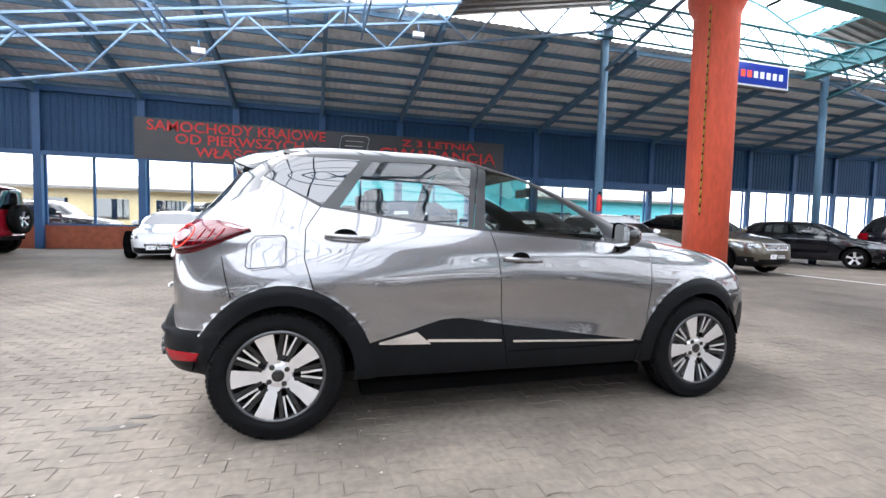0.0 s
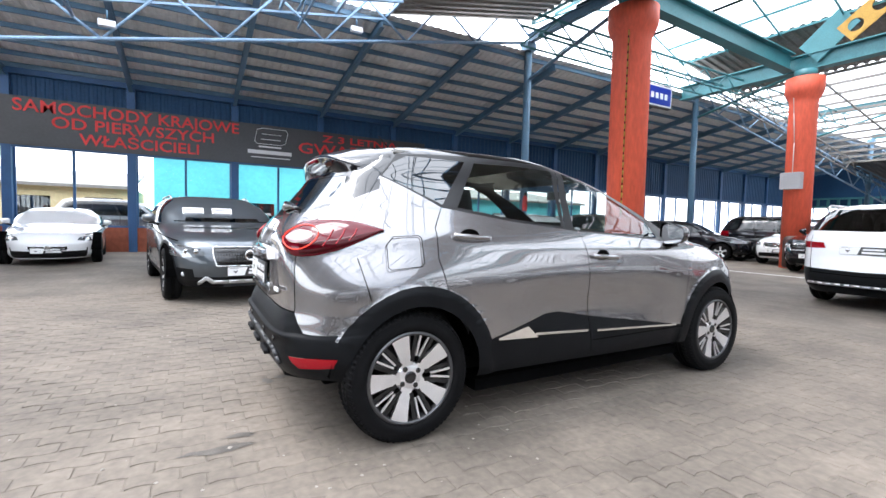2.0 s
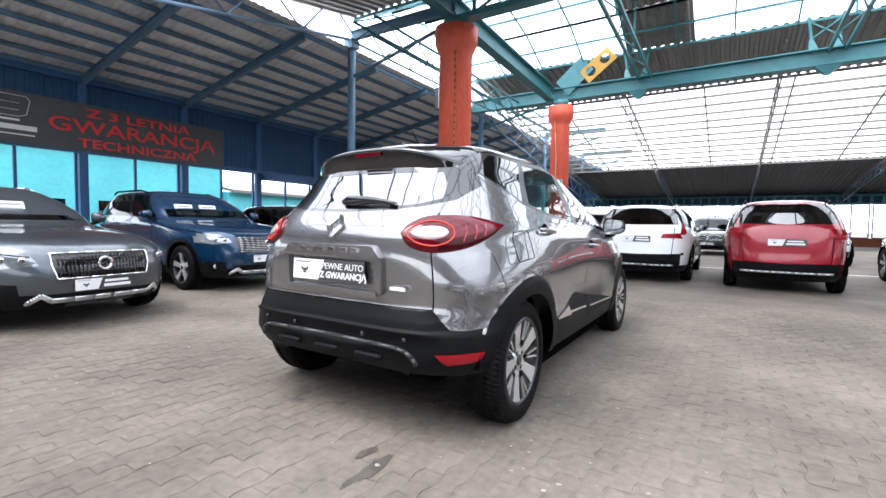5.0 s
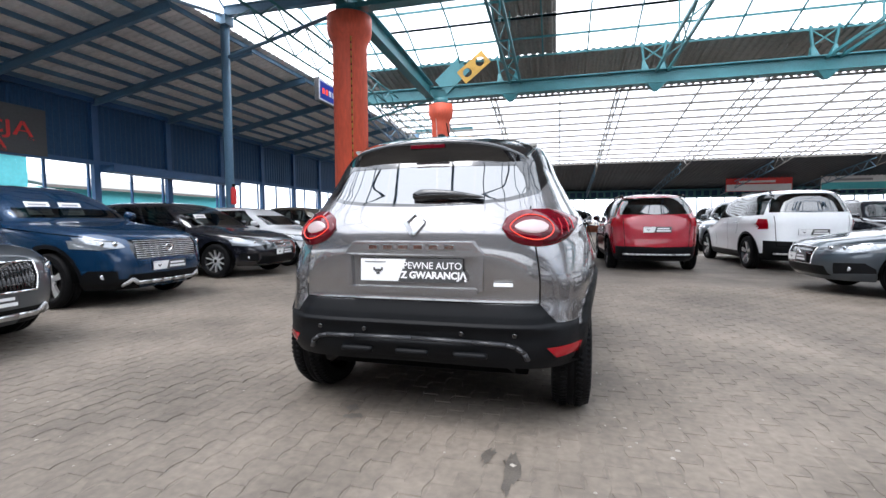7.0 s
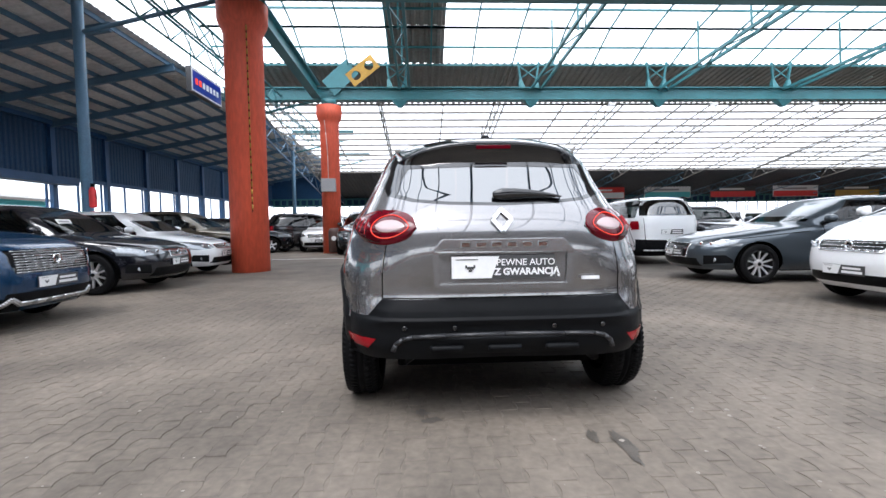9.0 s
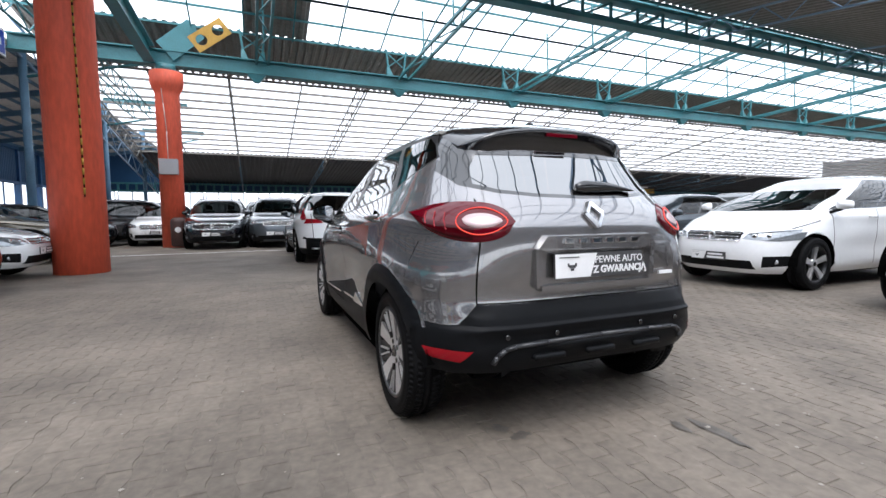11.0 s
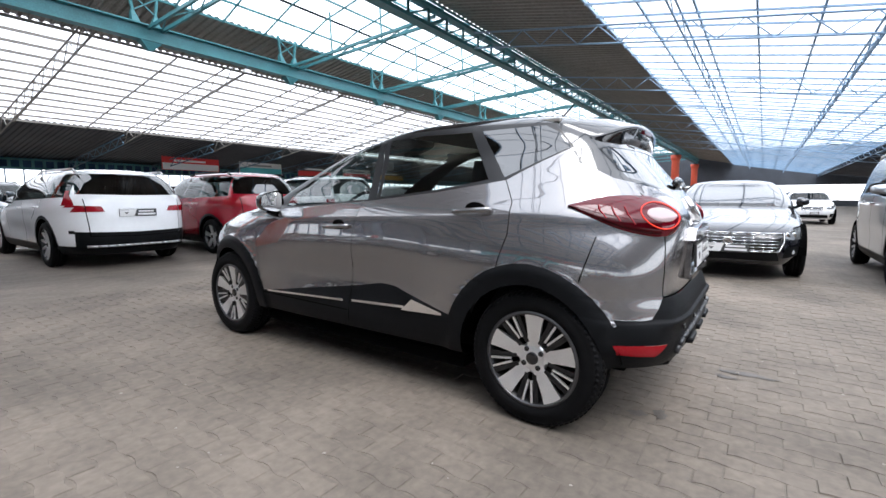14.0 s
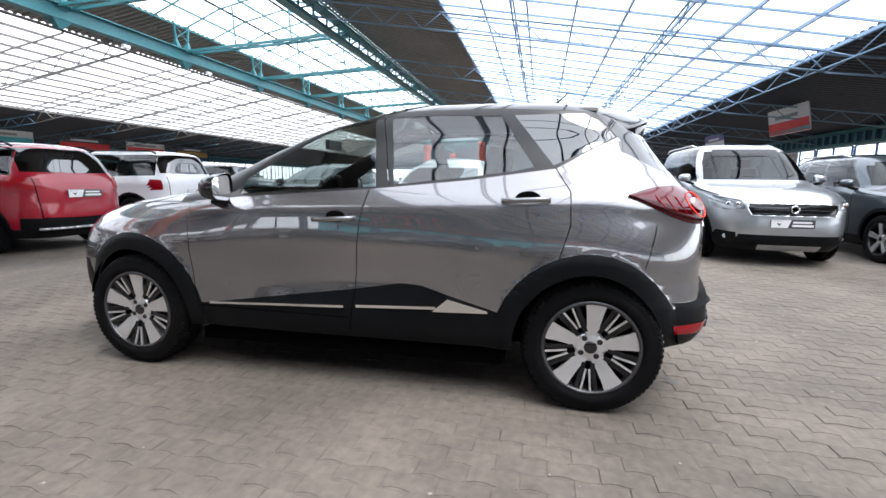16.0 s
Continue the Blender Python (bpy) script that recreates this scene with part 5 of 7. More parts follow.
    s.region("tail_light", [[(lx * w2, lz0 + 0.02), (lx * w2 + 0.02, lz1), (w2 * 1.1, lz1 + 0.02), (w2 * 1.1, lz0 - 0.01)]], "rear", lambda c, n: c.y < yR + 0.42)
    if fr.get("foot_lamps"):
        s.region("tail_light", [[(0.46 * w2, lz0 - 0.05), (0.50 * w2, lz0 + 0.03), (w2 * 1.1, lz0 + 0.06), (w2 * 1.1, lz0 - 0.06)]], "rear", lambda c, n: c.y < yR + 0.30)
    vz = fr.get("valance", 0.50 if clad else 0.34)
    s.region("rear_valance", [[(-0.1, 0), (w2 * 1.1, 0), (w2 * 1.1, vz + 0.03), (-0.1, vz)]], "rear", lambda c, n: c.y < yR + 0.30)
    s.region("fog_recess", [[(0.66 * w2, zb + 0.09), (0.69 * w2, zb + 0.24), (0.86 * w2, zb + 0.25), (0.90 * w2, zb + 0.12)]], "front", lambda c, n: c.y > yF - 0.5)
    yb = cuts[-2]
    seams = [[(yb, bz(yb)), (yb - 0.02, 0.32)], [(f0 - 0.02, bf), (f0 - 0.04, 0.40)], [(cuts[1] if len(cuts) > 3 else r0 + 0.1, br), (arch + 0.10, 0.75)], [(f0 + 0.2, zh + (zc - zh) * 0.5), (yF - 0.5, zh - 0.015)]]
    s.region("gap", [q for sm in seams for q in strip(sm, 0.012)], cond=lambda c, n: c.x > 0.6 * w2)
    s.region("gap", [q for sm in ([(0.70 * w2, br), (0.66 * w2, 0.52), (0.0, 0.50)],) for q in strip(sm, 0.012)], "rear", lambda c, n: n.y < -0.3)
    s.region("hole", [circle(0, tr, arch, 22), circle(wb, tr, arch, 22)], cond=lambda c, n: c.x > 0.78 * w2)
    mats = {"body": paint, "cladding": "plastic", "windscreen": "glass_screen", "tailgate_glass": "glass_dark", "headlight": "headlamp", "grille": "gloss_black", "air_intake": "plastic", "tail_light": "lens_tail", "rear_valance": "plastic", "fog_recess": "plastic", "pillar_trim": "gloss_black"}
    for tag, faces in s.finish().items():
        if tag == "hole":
            continue
        plain = tag.rsplit("_", 1)[0] if tag[-1].isdigit() else tag
        if tag == "gap":
            for run in islands(faces):
                for sides in ((1,), (-1,)) if min(v.co.x for f in run for v in f.verts) > 0.02 else ((1, -1),):
                    panel("panel_gap", run, M["underbody"], root, sides, 0.006)
            continue
        paired = plain in ("rear_window", "front_window", "headlight", "tail_light", "cladding", "fog_recess", "pillar_trim")
        for sides in ((1,), (-1,)) if paired else ((1, -1),):
            ob = panel(plain, faces, M[mats.get(plain, glass)], root, sides, {"headlight": -0.004, "tail_light": -0.005, "grille": 0.01}.get(plain, 0.0))
            if "window" in plain or "glass" in plain or plain == "windscreen":
                ob.visible_shadow = False
    bm = bmesh.new()
    for sd in (1, -1):
        for cy in (0, wb):
            ring_arc(bm, sd * 0.45, sd * (w2 - 0.03), cy, tr, arch + 0.01, -2, 182, 12)
    box(bm, -w2 * 0.86, w2 * 0.86, arch + 0.05, wb - arch - 0.05, zb - 0.02, bf - 0.12)
    box(bm, -0.5, 0.5, yR + 0.25, yF - 0.4, zb, 0.62)
    part("underbody", bm, M["underbody"], root)
    for sx in (-0.36, 0.36):
        bm = bmesh.new()
        box(bm, sx - 0.2, sx + 0.2, wb * 0.34, wb * 0.34 + 0.12, bf - 0.2, H - 0.42, 0.04)
        box(bm, sx - 0.11, sx + 0.11, wb * 0.34 - 0.02, wb * 0.34 + 0.07, H - 0.40, H - 0.25, 0.03)
        part("seat_back", bm, M["seat_cloth"], root)
    for sd in (1, -1):
        for cy in (0, wb):
            wheel("wheel", root, pose(sd * (w2 - 0.125), cy, tr - 0.003, 0, 0, 0 if sd > 0 else 180), tr, 0.21, tr * 0.69, rim, False)
        mirror_housing(root, sd * (w2 * 0.955), f0 - 0.06, bf + 0.09, M[paint], sd, 0.9)
        for yy in (cuts[-2] + 0.14, (cuts[1] if len(cuts) > 3 else r0) + 0.16):
            handle(root, sd * (curve(s.w, bz(yy) - 0.10) + 0.004), yy, bz(yy) - 0.10, sd, M[paint], 0.2)
        if rails:
            bm = bmesh.new()
            pts = [(r1 + 0.02, H - 0.075), (r1 + 0.14, H - 0.022), (f1 - 0.45, H - 0.018), (f1 - 0.22, H - 0.070)]
            for (a, b), (c, d) in zip(pts, pts[1:]):
                tube(bm, (sd * w2 * 0.66, a, b), (sd * w2 * 0.66, c, d), 0.016, 8)
            part("roof_rail", bm, M["satin" if rails == "satin" else "plastic"], root)
    bm = bmesh.new()
    n = fr.get("bars", 4)
    bar_mat = M[fr.get("bar_mat", "chrome")]
    for k in range(n):
        z = gz0 + (gz1 - gz0) * (k + 0.5) / n
        s.front_line(bm, [(-gx * w2 * 0.9, z), (gx * w2 * 0.9, z)], 0.0045, 0.0, 10)
    for k in range(fr.get("uprights", 0)):
        x = gx * w2 * 0.92 * (2 * (k + 0.5) / fr["uprights"] - 1)
        s.front_line(bm, [(x, gz0 + 0.01), (x, gz1 - 0.01)], 0.0045, 0.002, 2)
    part("grille_insert", bm, bar_mat, root)
    if fr.get("frame", True):
        bm = bmesh.new()
        g = gx * w2
        s.front_line(bm, [(-g, gz1), (g, gz1), (g, (gz0 + gz1) / 2), (g * 0.92, gz0), (-g * 0.92, gz0), (-g, (gz0 + gz1) / 2), (-g, gz1)], 0.009, 0.003, 6)
        part("grille_frame", bm, M["chrome"], root, "chrome grille frame")
    zm = (gz0 + gz1) / 2 + 0.01
    bm = bmesh.new()
    er = fr.get("emblem", 0.055)
    lathe(bm, [(er * 0.7, 0), (er * 0.72, 0.014), (er, 0.014), (er, 0)], 20)
    if fr.get("slash"):
        beam(bm, (-0.20, -0.11, 0.004), (0.20, 0.11, 0.004), 0.016, 0.008)
    part("emblem", bm, M["chrome"], root, "round chrome emblem", matrix=pose(0, s.on_front(0, zm) + 0.006, zm, -90))
    if fr.get("skid"):
        bm = bmesh.new()
        pts = [(-0.62, 0.06), (-0.54, 0.13), (-0.46, 0.075), (0.46, 0.075), (0.54, 0.13), (0.62, 0.06)]
        for q in (-0.010, 0.010):
            s.front_line(bm, [(x * w2, zb + z + q) for x, z in pts], 0.017, 0.003, 5, 8)
        part("skid_plate", bm, M["satin"], root, "silver skid plate")
    for x in (-0.78, 0.78):
        bm = bmesh.new()
        lathe(bm, [(0.030, -0.01), (0.031, 0.002), (0.02, 0.004)], 14)
        part("fog_lamp", bm, M["lens_clear"], root, matrix=pose(x * w2, s.on_front(x * w2, zb + 0.17) - 0.004, zb + 0.17, -90, 0, -25 if x > 0 else 25))
    for sd in (1, -1):
        bm = bmesh.new()
        s.front_line(bm, [(sd * (hx * w2 + 0.05), hz1 - 0.035), (sd * w2 * 0.84, hz1 + 0.005)], 0.007, 0.005, 5)
        part("lamp_brow", bm, M["gloss_black"], root)
        for q in (0.30, 0.62):
            bm = bmesh.new()
            xx = hx * w2 + (w2 * 0.88 - hx * w2) * q
            lathe(bm, [(0.030, 0), (0.031, 0.008), (0.018, 0.012)], 14)
            part("projector", bm, M["chrome"], root, matrix=pose(sd * xx, s.on_front(xx, (hz0 + hz1) / 2) - 0.002, (hz0 + hz1) / 2 + 0.004, -90, 0, -20 * sd))
    pz = fr.get("plate_z", zb + 0.26)
    if plate in ("front", "both"):
        dealer_plate(root, pose(0.02, s.on_front(0.2, pz) + 0.018, pz, 0, 0, 180), False)
    if plate in ("rear", "both"):
        dealer_plate(root, pose(0, s.on_rear(0.2, fr.get("rear_plate_z", 0.80)) - 0.022, fr.get("rear_plate_z", 0.80)), False)
        bm = bmesh.new()
        tz = zb + 0.14
        for k in range(12):
            xa, xb = w2 * 0.70 * (k / 6 - 1), w2 * 0.70 * ((k + 1) / 6 - 1)
            tube(bm, (xa, s.on_rear(abs(xa), tz) - 0.014, tz), (xb, s.on_rear(abs(xb), tz) - 0.014, tz), 0.018, 8)
        part("rear_trim", bm, M["satin"], root)
    for k in range(cards):
        bm = bmesh.new()
        x = 0.40 - 0.42 * k
        box(bm, x - 0.15, x + 0.15, -0.002, 0.002, 0.0, 0.21)
        sheet = part("price_card", bm, M["paper"], root, "white price sheet behind the windscreen", matrix=pose(0, yf_at(zc + 0.10) - 0.13, zc + 0.09, 32))
        bm = bmesh.new()
        for q, (z0, z1, ww) in enumerate(((0.15, 0.18, 0.11), (0.07, 0.12, 0.13), (0.02, 0.04, 0.09))):
            box(bm, x - ww, x + ww, 0.0025, 0.004, z0, z1)
        part("print", bm, M["grey_print"], sheet)
    return root


M["glass_side"] = pane_mat("side_glass", (0.12, 0.13, 0.13), ior=1.55)
M["glass_screen"] = pane_mat("windscreen_glass", (0.14, 0.17, 0.165), ior=1.45)
car("grey_wagon", "slate grey estate car with chrome grille and silver skid plate", (-7.3, -0.73), -83, 4.94, 1.88, 1.50, 2.94, 1.12, 0.35, "paint_slate", zh=0.82, zc=1.0, yc=2.2, rf=1.25, rr=-0.75, belt=(1.0, 1.06), clad=True, rim="ten", front={"grille": (0.46, 0.50, 0.74), "bars": 2, "bar_mat": "gloss_black", "uprights": 24, "slash": True, "emblem": 0.07, "skid": True, "lamp": (0.55, 0.60, 0.745), "plate_z": 0.43, "intake": (0.5, 0.28, 0.36)}, rails="satin", arch=0.40, cards=2, pillars=(0.28, 0.62))
car("blue_suv", "metallic blue compact crossover with dark roof and alloy wheels", (-8.0, 2.35), -91, 4.45, 1.84, 1.62, 2.675, 0.83, 0.345, "paint_blue", zh=0.90, zc=1.08, yc=2.2, rf=1.3, rr=-0.45, belt=(1.08, 1.14), clad=True, rim="five", front={"grille": (0.55, 0.60, 0.84), "bars": 9, "bar_mat": "satin", "frame": False, "skid": True, "lamp": (0.60, 0.72, 0.85), "plate_z": 0.50}, arch=0.40, cards=2, rails=True)
car("black_estate", "black family car with chrome trimmed lower grille", (-8.3, 5.35), -90, 4.6, 1.80, 1.48, 2.7, 0.98, 0.325, "paint_navy", zh=0.76, zc=0.95, yc=2.35, rf=1.45, rr=-0.55, belt=(0.95, 1.0), rim="ten", front={"grille": (0.30, 0.58, 0.66), "bars": 2, "lamp": (0.42, 0.60, 0.735), "intake": (0.66, 0.26, 0.40)}, arch=0.375, cards=1)
car("white_hatchback", "white small hatchback with black grille", (-8.25, 7.7), -90, 4.06, 1.72, 1.45, 2.58, 0.68, 0.31, "paint_white", zh=0.74, zc=0.94, yc=2.22, rf=1.35, rr=-0.2, belt=(0.94, 1.0), front={"grille": (0.5, 0.60, 0.69), "bars": 2, "bar_mat": "satin", "lamp": (0.52, 0.58, 0.73)}, arch=0.365, rim="five")
car("khaki_crossover", "khaki brown coupe-style crossover", (-8.7, 11.0), -88, 4.36, 1.80, 1.56, 2.64, 0.83, 0.345, "paint_khaki", zh=0.84, zc=1.02, yc=2.25, rf=1.4, rr=0.0, belt=(1.02, 1.12), clad=True, rim="seven", arch=0.40)
car("black_hatchback", "black compact hatchback with silver wheels", (-9.4, 16.0), -70, 4.3, 1.78, 1.46, 2.65, 0.75, 0.315, "paint_navy", belt=(0.95, 1.02), rim="five")
car("white_coupe", "white low sports coupe with black windows", (-13.0, -3.95), -84, 4.38, 1.85, 1.29, 2.47, 0.95, 0.335, "paint_white", zh=0.68, zc=0.88, yc=1.55, rf=0.75, rr=-0.25, belt=(0.84, 0.92), tail=0.2, zb=0.15, front={"grille": (0.35, 0.34, 0.42), "bars": 1, "lamp": (0.52, 0.52, 0.645), "intake": (0.8, 0.17, 0.32), "plate_z": 0.33}, arch=0.375, rim="ten", pillars=(0.35,), nf=2.6, plate="front")
off = car("dark_red_off_roader", "dark red boxy off-roader with a spare wheel on its tail", (-11.6, -8.3), 178, 4.2, 1.87, 1.84, 2.42, 0.72, 0.40, "paint_red", zh=1.02, zc=1.12, yc=1.75, rf=1.35, rr=-0.62, belt=(1.12, 1.14), tail=0.03, zb=0.40, clad=True, rim="five", arch=0.45, plate="none")
wheel("spare_wheel", off, pose(0, -0.86, 0.95, 0, 0, -90), 0.39, 0.23, 0.22, "dark", False)
car("white_wagon", "white estate car with black bumper cladding and tall red lamps", (0.25, 8.3), 0, 4.94, 1.88, 1.55, 2.94, 1.12, 0.355, "paint_white", belt=(1.0, 1.07), rr=-0.72, clad=True, rim="ten", back_lamps=(0.80, 0.93, 1.36), arch=0.405, plate="rear", front={"rear_plate_z": 0.86, "foot_lamps": True, "valance": 0.56}, pillars=(0.28, 0.62), rails="satin", yc=2.45, rf=1.55)
car("red_crossover", "bright red crossover with black lower cladding", (2.6, 7.9), 0, 4.30, 1.785, 1.60, 2.60, 0.85, 0.34, "paint_red", belt=(1.02, 1.10), rr=-0.48, clad=True, back_lamps=(0.60, 0.92, 1.08), arch=0.395, plate="rear", front={"rear_plate_z": 0.86}, rails=True)
car("white_off_roader", "white compact off-roader with roof rails", (5.5, 8.4), 0, 4.34, 1.80, 1.66, 2.67, 0.83, 0.35, "paint_white", belt=(1.06, 1.12), rr=-0.55, tail=0.08, clad=True, back_lamps=(0.78, 0.84, 1.06), arch=0.40, plate="rear", front={"rear_plate_z": 0.80, "valance": 0.60}, rails=True)
car("grey_hatchback", "gunmetal grey hatchback with silver alloy wheels", (7.8, 5.0), 88, 4.46, 1.795, 1.45, 2.70, 0.83, 0.325, "paint_gunmetal", zh=0.74, zc=0.96, yc=2.05, rf=1.15, rr=-0.15, belt=(0.96, 1.05), front={"grille": (0.40, 0.42, 0.66), "bars": 6, "bar_mat": "gloss_black", "lamp": (0.5, 0.60, 0.71), "plate_z": 0.50}, arch=0.37, rim="ten")
car("white_minivan", "white family minivan with a chrome edged fog lamp", (8.1, 2.2), 90, 4.50, 1.866, 1.62, 2.74, 0.92, 0.355, "paint_white", zh=0.84, zc=1.02, yc=2.85, rf=1.25, rr=-0.45, belt=(1.05, 1.14), front={"grille": (0.45, 0.66, 0.78), "bars": 3, "lamp": (0.46, 0.66, 0.79), "plate_z": 0.44, "intake": (0.6, 0.28, 0.40)}, arch=0.405, rim="five")
car("black_sedan", "black low fastback car with chrome barred grille", (8.1, -0.3), 93, 4.86, 1.87, 1.44, 2.84, 1.09, 0.34, "paint_navy", zh=0.72, zc=0.92, yc=2.1, rf=0.95, rr=-0.45, belt=(0.95, 1.02), front={"grille": (0.66, 0.40, 0.64), "bars": 6, "lamp": (0.62, 0.55, 0.68), "plate_z": 0.44}, arch=0.39, rim="seven")
car("silver_van", "silver passenger van with roof rails", (7.5, -3.05), 90, 4.40, 1.85, 1.82, 2.785, 0.70, 0.335, "paint_silver", zh=0.98, zc=1.14, yc=2.62, rf=1.75, rr=-0.52, belt=(1.12, 1.16), tail=0.05, front={"grille": (0.58, 0.70, 0.86), "bars": 3, "bar_mat": "gloss_black", "lamp": (0.60, 0.76, 0.93), "plate_z": 0.60, "intake": (0.7, 0.30, 0.44)}, arch=0.385, rails="satin", rim="ten", clad=True)
car("dark_crossover", "dark grey crossover with roof rails", (7.4, -5.5), 90, 4.5, 1.86, 1.66, 2.68, 0.85, 0.35, "paint_gunmetal", zh=0.92, zc=1.08, belt=(1.06, 1.12), clad=True, rails="satin", rim="five", arch=0.40)
black_suv = car("black_suv", "black crossover with chrome grille bars", (-2.55, 16.8), 178, 4.48, 1.84, 1.66, 2.68, 0.85, 0.345, "paint_navy", zh=0.90, zc=1.08, belt=(1.06, 1.12), rails=True, clad=True, front={"grille": (0.60, 0.62, 0.80), "bars": 3, "lamp": (0.60, 0.66, 0.83)}, arch=0.395)
grey_suv = car("grey_suv", "slate grey crossover facing the aisle", (-0.6, 16.6), 176, 4.6, 1.81, 1.71, 2.67, 1.0, 0.345, "paint_slate", zh=0.92, zc=1.10, belt=(1.08, 1.14), rails="satin", clad=True, arch=0.395)
white_far = car("white_compact", "white compact car in the far row", (-4.6, 19.2), 178, 4.2, 1.77, 1.5, 2.6, 0.8, 0.32, "paint_white", zh=0.80, zc=0.98)
for src, x, y, rz in ((grey_suv, -1, 21.5, 180), (black_suv, 1.2, 22.7, 178), (white_far, 4, 18.5, 182), (grey_suv, 7.4, 16.0, 150), (black_suv, 10.2, 15.1, 178), (white_far, 13.2, 16.4, 178), (grey_suv, 16, 15.6, 180), (black_suv, -6.6, 17.8, -75), (white_far, -7, 20.7, -88), (grey_suv, -6.4, 23.5, -90), (white_far, 25, -2.4, 92), (grey_suv, 15, 8.2, 90), (black_suv, 16.4, 4.8, 90), (grey_suv, 20.5, -5.0, 92), (white_far, 21, 12.0, 90), (black_suv, 24.5, 2.0, 88), (white_far, 4.6, 24.8, 180), (black_suv, 8.6, 24.0, 178)):
    copy_thing(src, pose(x, y, 0, 0, 0, rz))

# ---- west wall: plinth, pilasters, windows, fascia and banner ----
BAY = 2.9
bm = bmesh.new()
box(bm, WX - 0.25, WX, -28.6, NY, 0, 0.75)
structure("wall_west_plinth", bm, M["brick"])
corrugated("wall_west_fascia", (WX + 0.02, -28.6, 3.1), (WX + 0.02, NY, 3.1), (WX + 0.02, NY, 5.4), (WX + 0.02, -28.6, 5.4), 0.2, 0.02, M["blue_sheet"])
bm = bmesh.new()
box(bm, WX - 0.25, WX - 0.02, -28.6, NY, 3.1, 5.6)
structure("wall_west_upper", bm, M["blue_sheet"])
bm = bmesh.new()
beam(bm, (WX + 0.1, -28.6, 5.1), (WX + 0.1, NY, 5.1), 0.18, 0.2)
beam(bm, (WX + 0.06, -28.6, 3.06), (WX + 0.06, NY, 3.06), 0.16, 0.14)
structure("wall_west_rails", bm, M["blue"])


def window_bay(name, x, y0, y1, z0, z1, along="y", panes=2):
    """A window of side-by-side panes in a painted frame, each pane a piece of glass."""
    def pt(a, b, c):
        return (x + b, a, c) if along == "y" else (a, x + b, c)
    root = empty(name)
    tagged(root, kind="structure")
    bm = bmesh.new()
    step = (y1 - y0) / panes
    beam(bm, pt(y0, 0, z0 + 0.03), pt(y1, 0, z0 + 0.03), 0.08, 0.06)
    beam(bm, pt(y0, 0, z1 - 0.03), pt(y1, 0, z1 - 0.03), 0.08, 0.06)
    for k in range(panes + 1):
        y = y0 + step * k
        beam(bm, pt(y, 0, z0 + 0.062), pt(y, 0, z1 - 0.062), 0.07, 0.07, (1, 0, 0))
    part("window_frame", bm, M["blue"], root)
    for k in range(panes):
        a, b = y0 + step * k + 0.035, y0 + step * (k + 1) - 0.035
        bm = bmesh.new()
        quad(bm, pt(a, 0, z0 + 0.06), pt(b, 0, z0 + 0.06), pt(b, 0, z1 - 0.06), pt(a, 0, z1 - 0.06))
        part("pane", bm, M["glass_window"], root).visible_shadow = False
    return root


n = 0
for k in range(23):
    y = -5.4 + BAY * (k - 8)
    bm = bmesh.new()
    box(bm, WX, WX + 0.16, y - 0.11, y + 0.11, 0, 5.25, 0.01)
    structure("pilaster", bm, M["blue"])
    n += 1
    gate = 11.8 < y + BAY / 2 < 14.6
    window_bay(f"window_{n}", WX - 0.1, y + 0.11, y + BAY - 0.11, 0.75 if not gate else 0.05, 3.08, panes=1 if gate else 2)
bm = bmesh.new()
box(bm, WX + 0.16, WX + 0.75, 9.2, 15.3, 2.75, 3.0, 0.01)
structure("gate_canopy", bm, M["blue"])
# banner over the windows
ban = empty("banner", pose(WX + 0.175, 1.0, 3.72, 0, 0, 90))
tagged(ban, "long black vinyl banner with red lettering on the blue wall", "banner")
bm = bmesh.new()
vs = [[bm.verts.new((-6.6 + 13.2 * i / 40, -0.012 * math.sin(i * 1.7) * (1 - abs(j - 2) / 2.2), -0.68 + 1.36 * j / 4)) for j in range(5)] for i in range(41)]
for i in range(40):
    for j in range(4):
        bm.faces.new((vs[i][j], vs[i + 1][j], vs[i + 1][j + 1], vs[i][j + 1]))
part("sheet", bm, M["banner"], ban, "", True)
for words, x, z, size in (("SAMOCHODY KRAJOWE", -3.35, 0.42, 0.48), ("OD PIERWSZYCH", -3.3, 0.02, 0.46), ("WŁAŚCICIELI", -3.2, -0.40, 0.46), ("Z 3 LETNIĄ", 3.85, 0.42, 0.34), ("GWARANCJĄ", 3.85, 0.0, 0.54), ("TECHNICZNĄ", 3.85, -0.46, 0.36)):
    ob = text_mesh(words, size, M["red_print"], ban, pose(x, -0.03, z), depth=0.004, bold=0.006)
    wdt = max(v.co.x for v in ob.data.vertices) - min(v.co.x for v in ob.data.vertices)
    goal = {"SAMOCHODY KRAJOWE": 5.75, "OD PIERWSZYCH": 4.15, "WŁAŚCICIELI": 3.1, "Z 3 LETNIĄ": 3.0, "GWARANCJĄ": 4.75, "TECHNICZNĄ": 3.4}[words]
    ob.data.transform(Matrix.Diagonal((goal / wdt, 1, 1, 1)))
bm = bmesh.new()
pts = [(0.02, 0.10), (0.10, 0.50), (0.28, 0.56), (1.05, 0.56), (1.12, 0.46), (1.04, 0.08), (0.88, 0.02), (0.10, 0.02)]
for (a, b), (c, d) in zip(pts, pts[1:] + pts[:1]):
    beam(bm, (a, -0.03, b), (c, -0.03, d), 0.012, 0.05, (0, 1, 0))
beam(bm, (0.25, -0.03, 0.36), (0.9, -0.03, 0.36), 0.012, 0.09, (0, 1, 0))
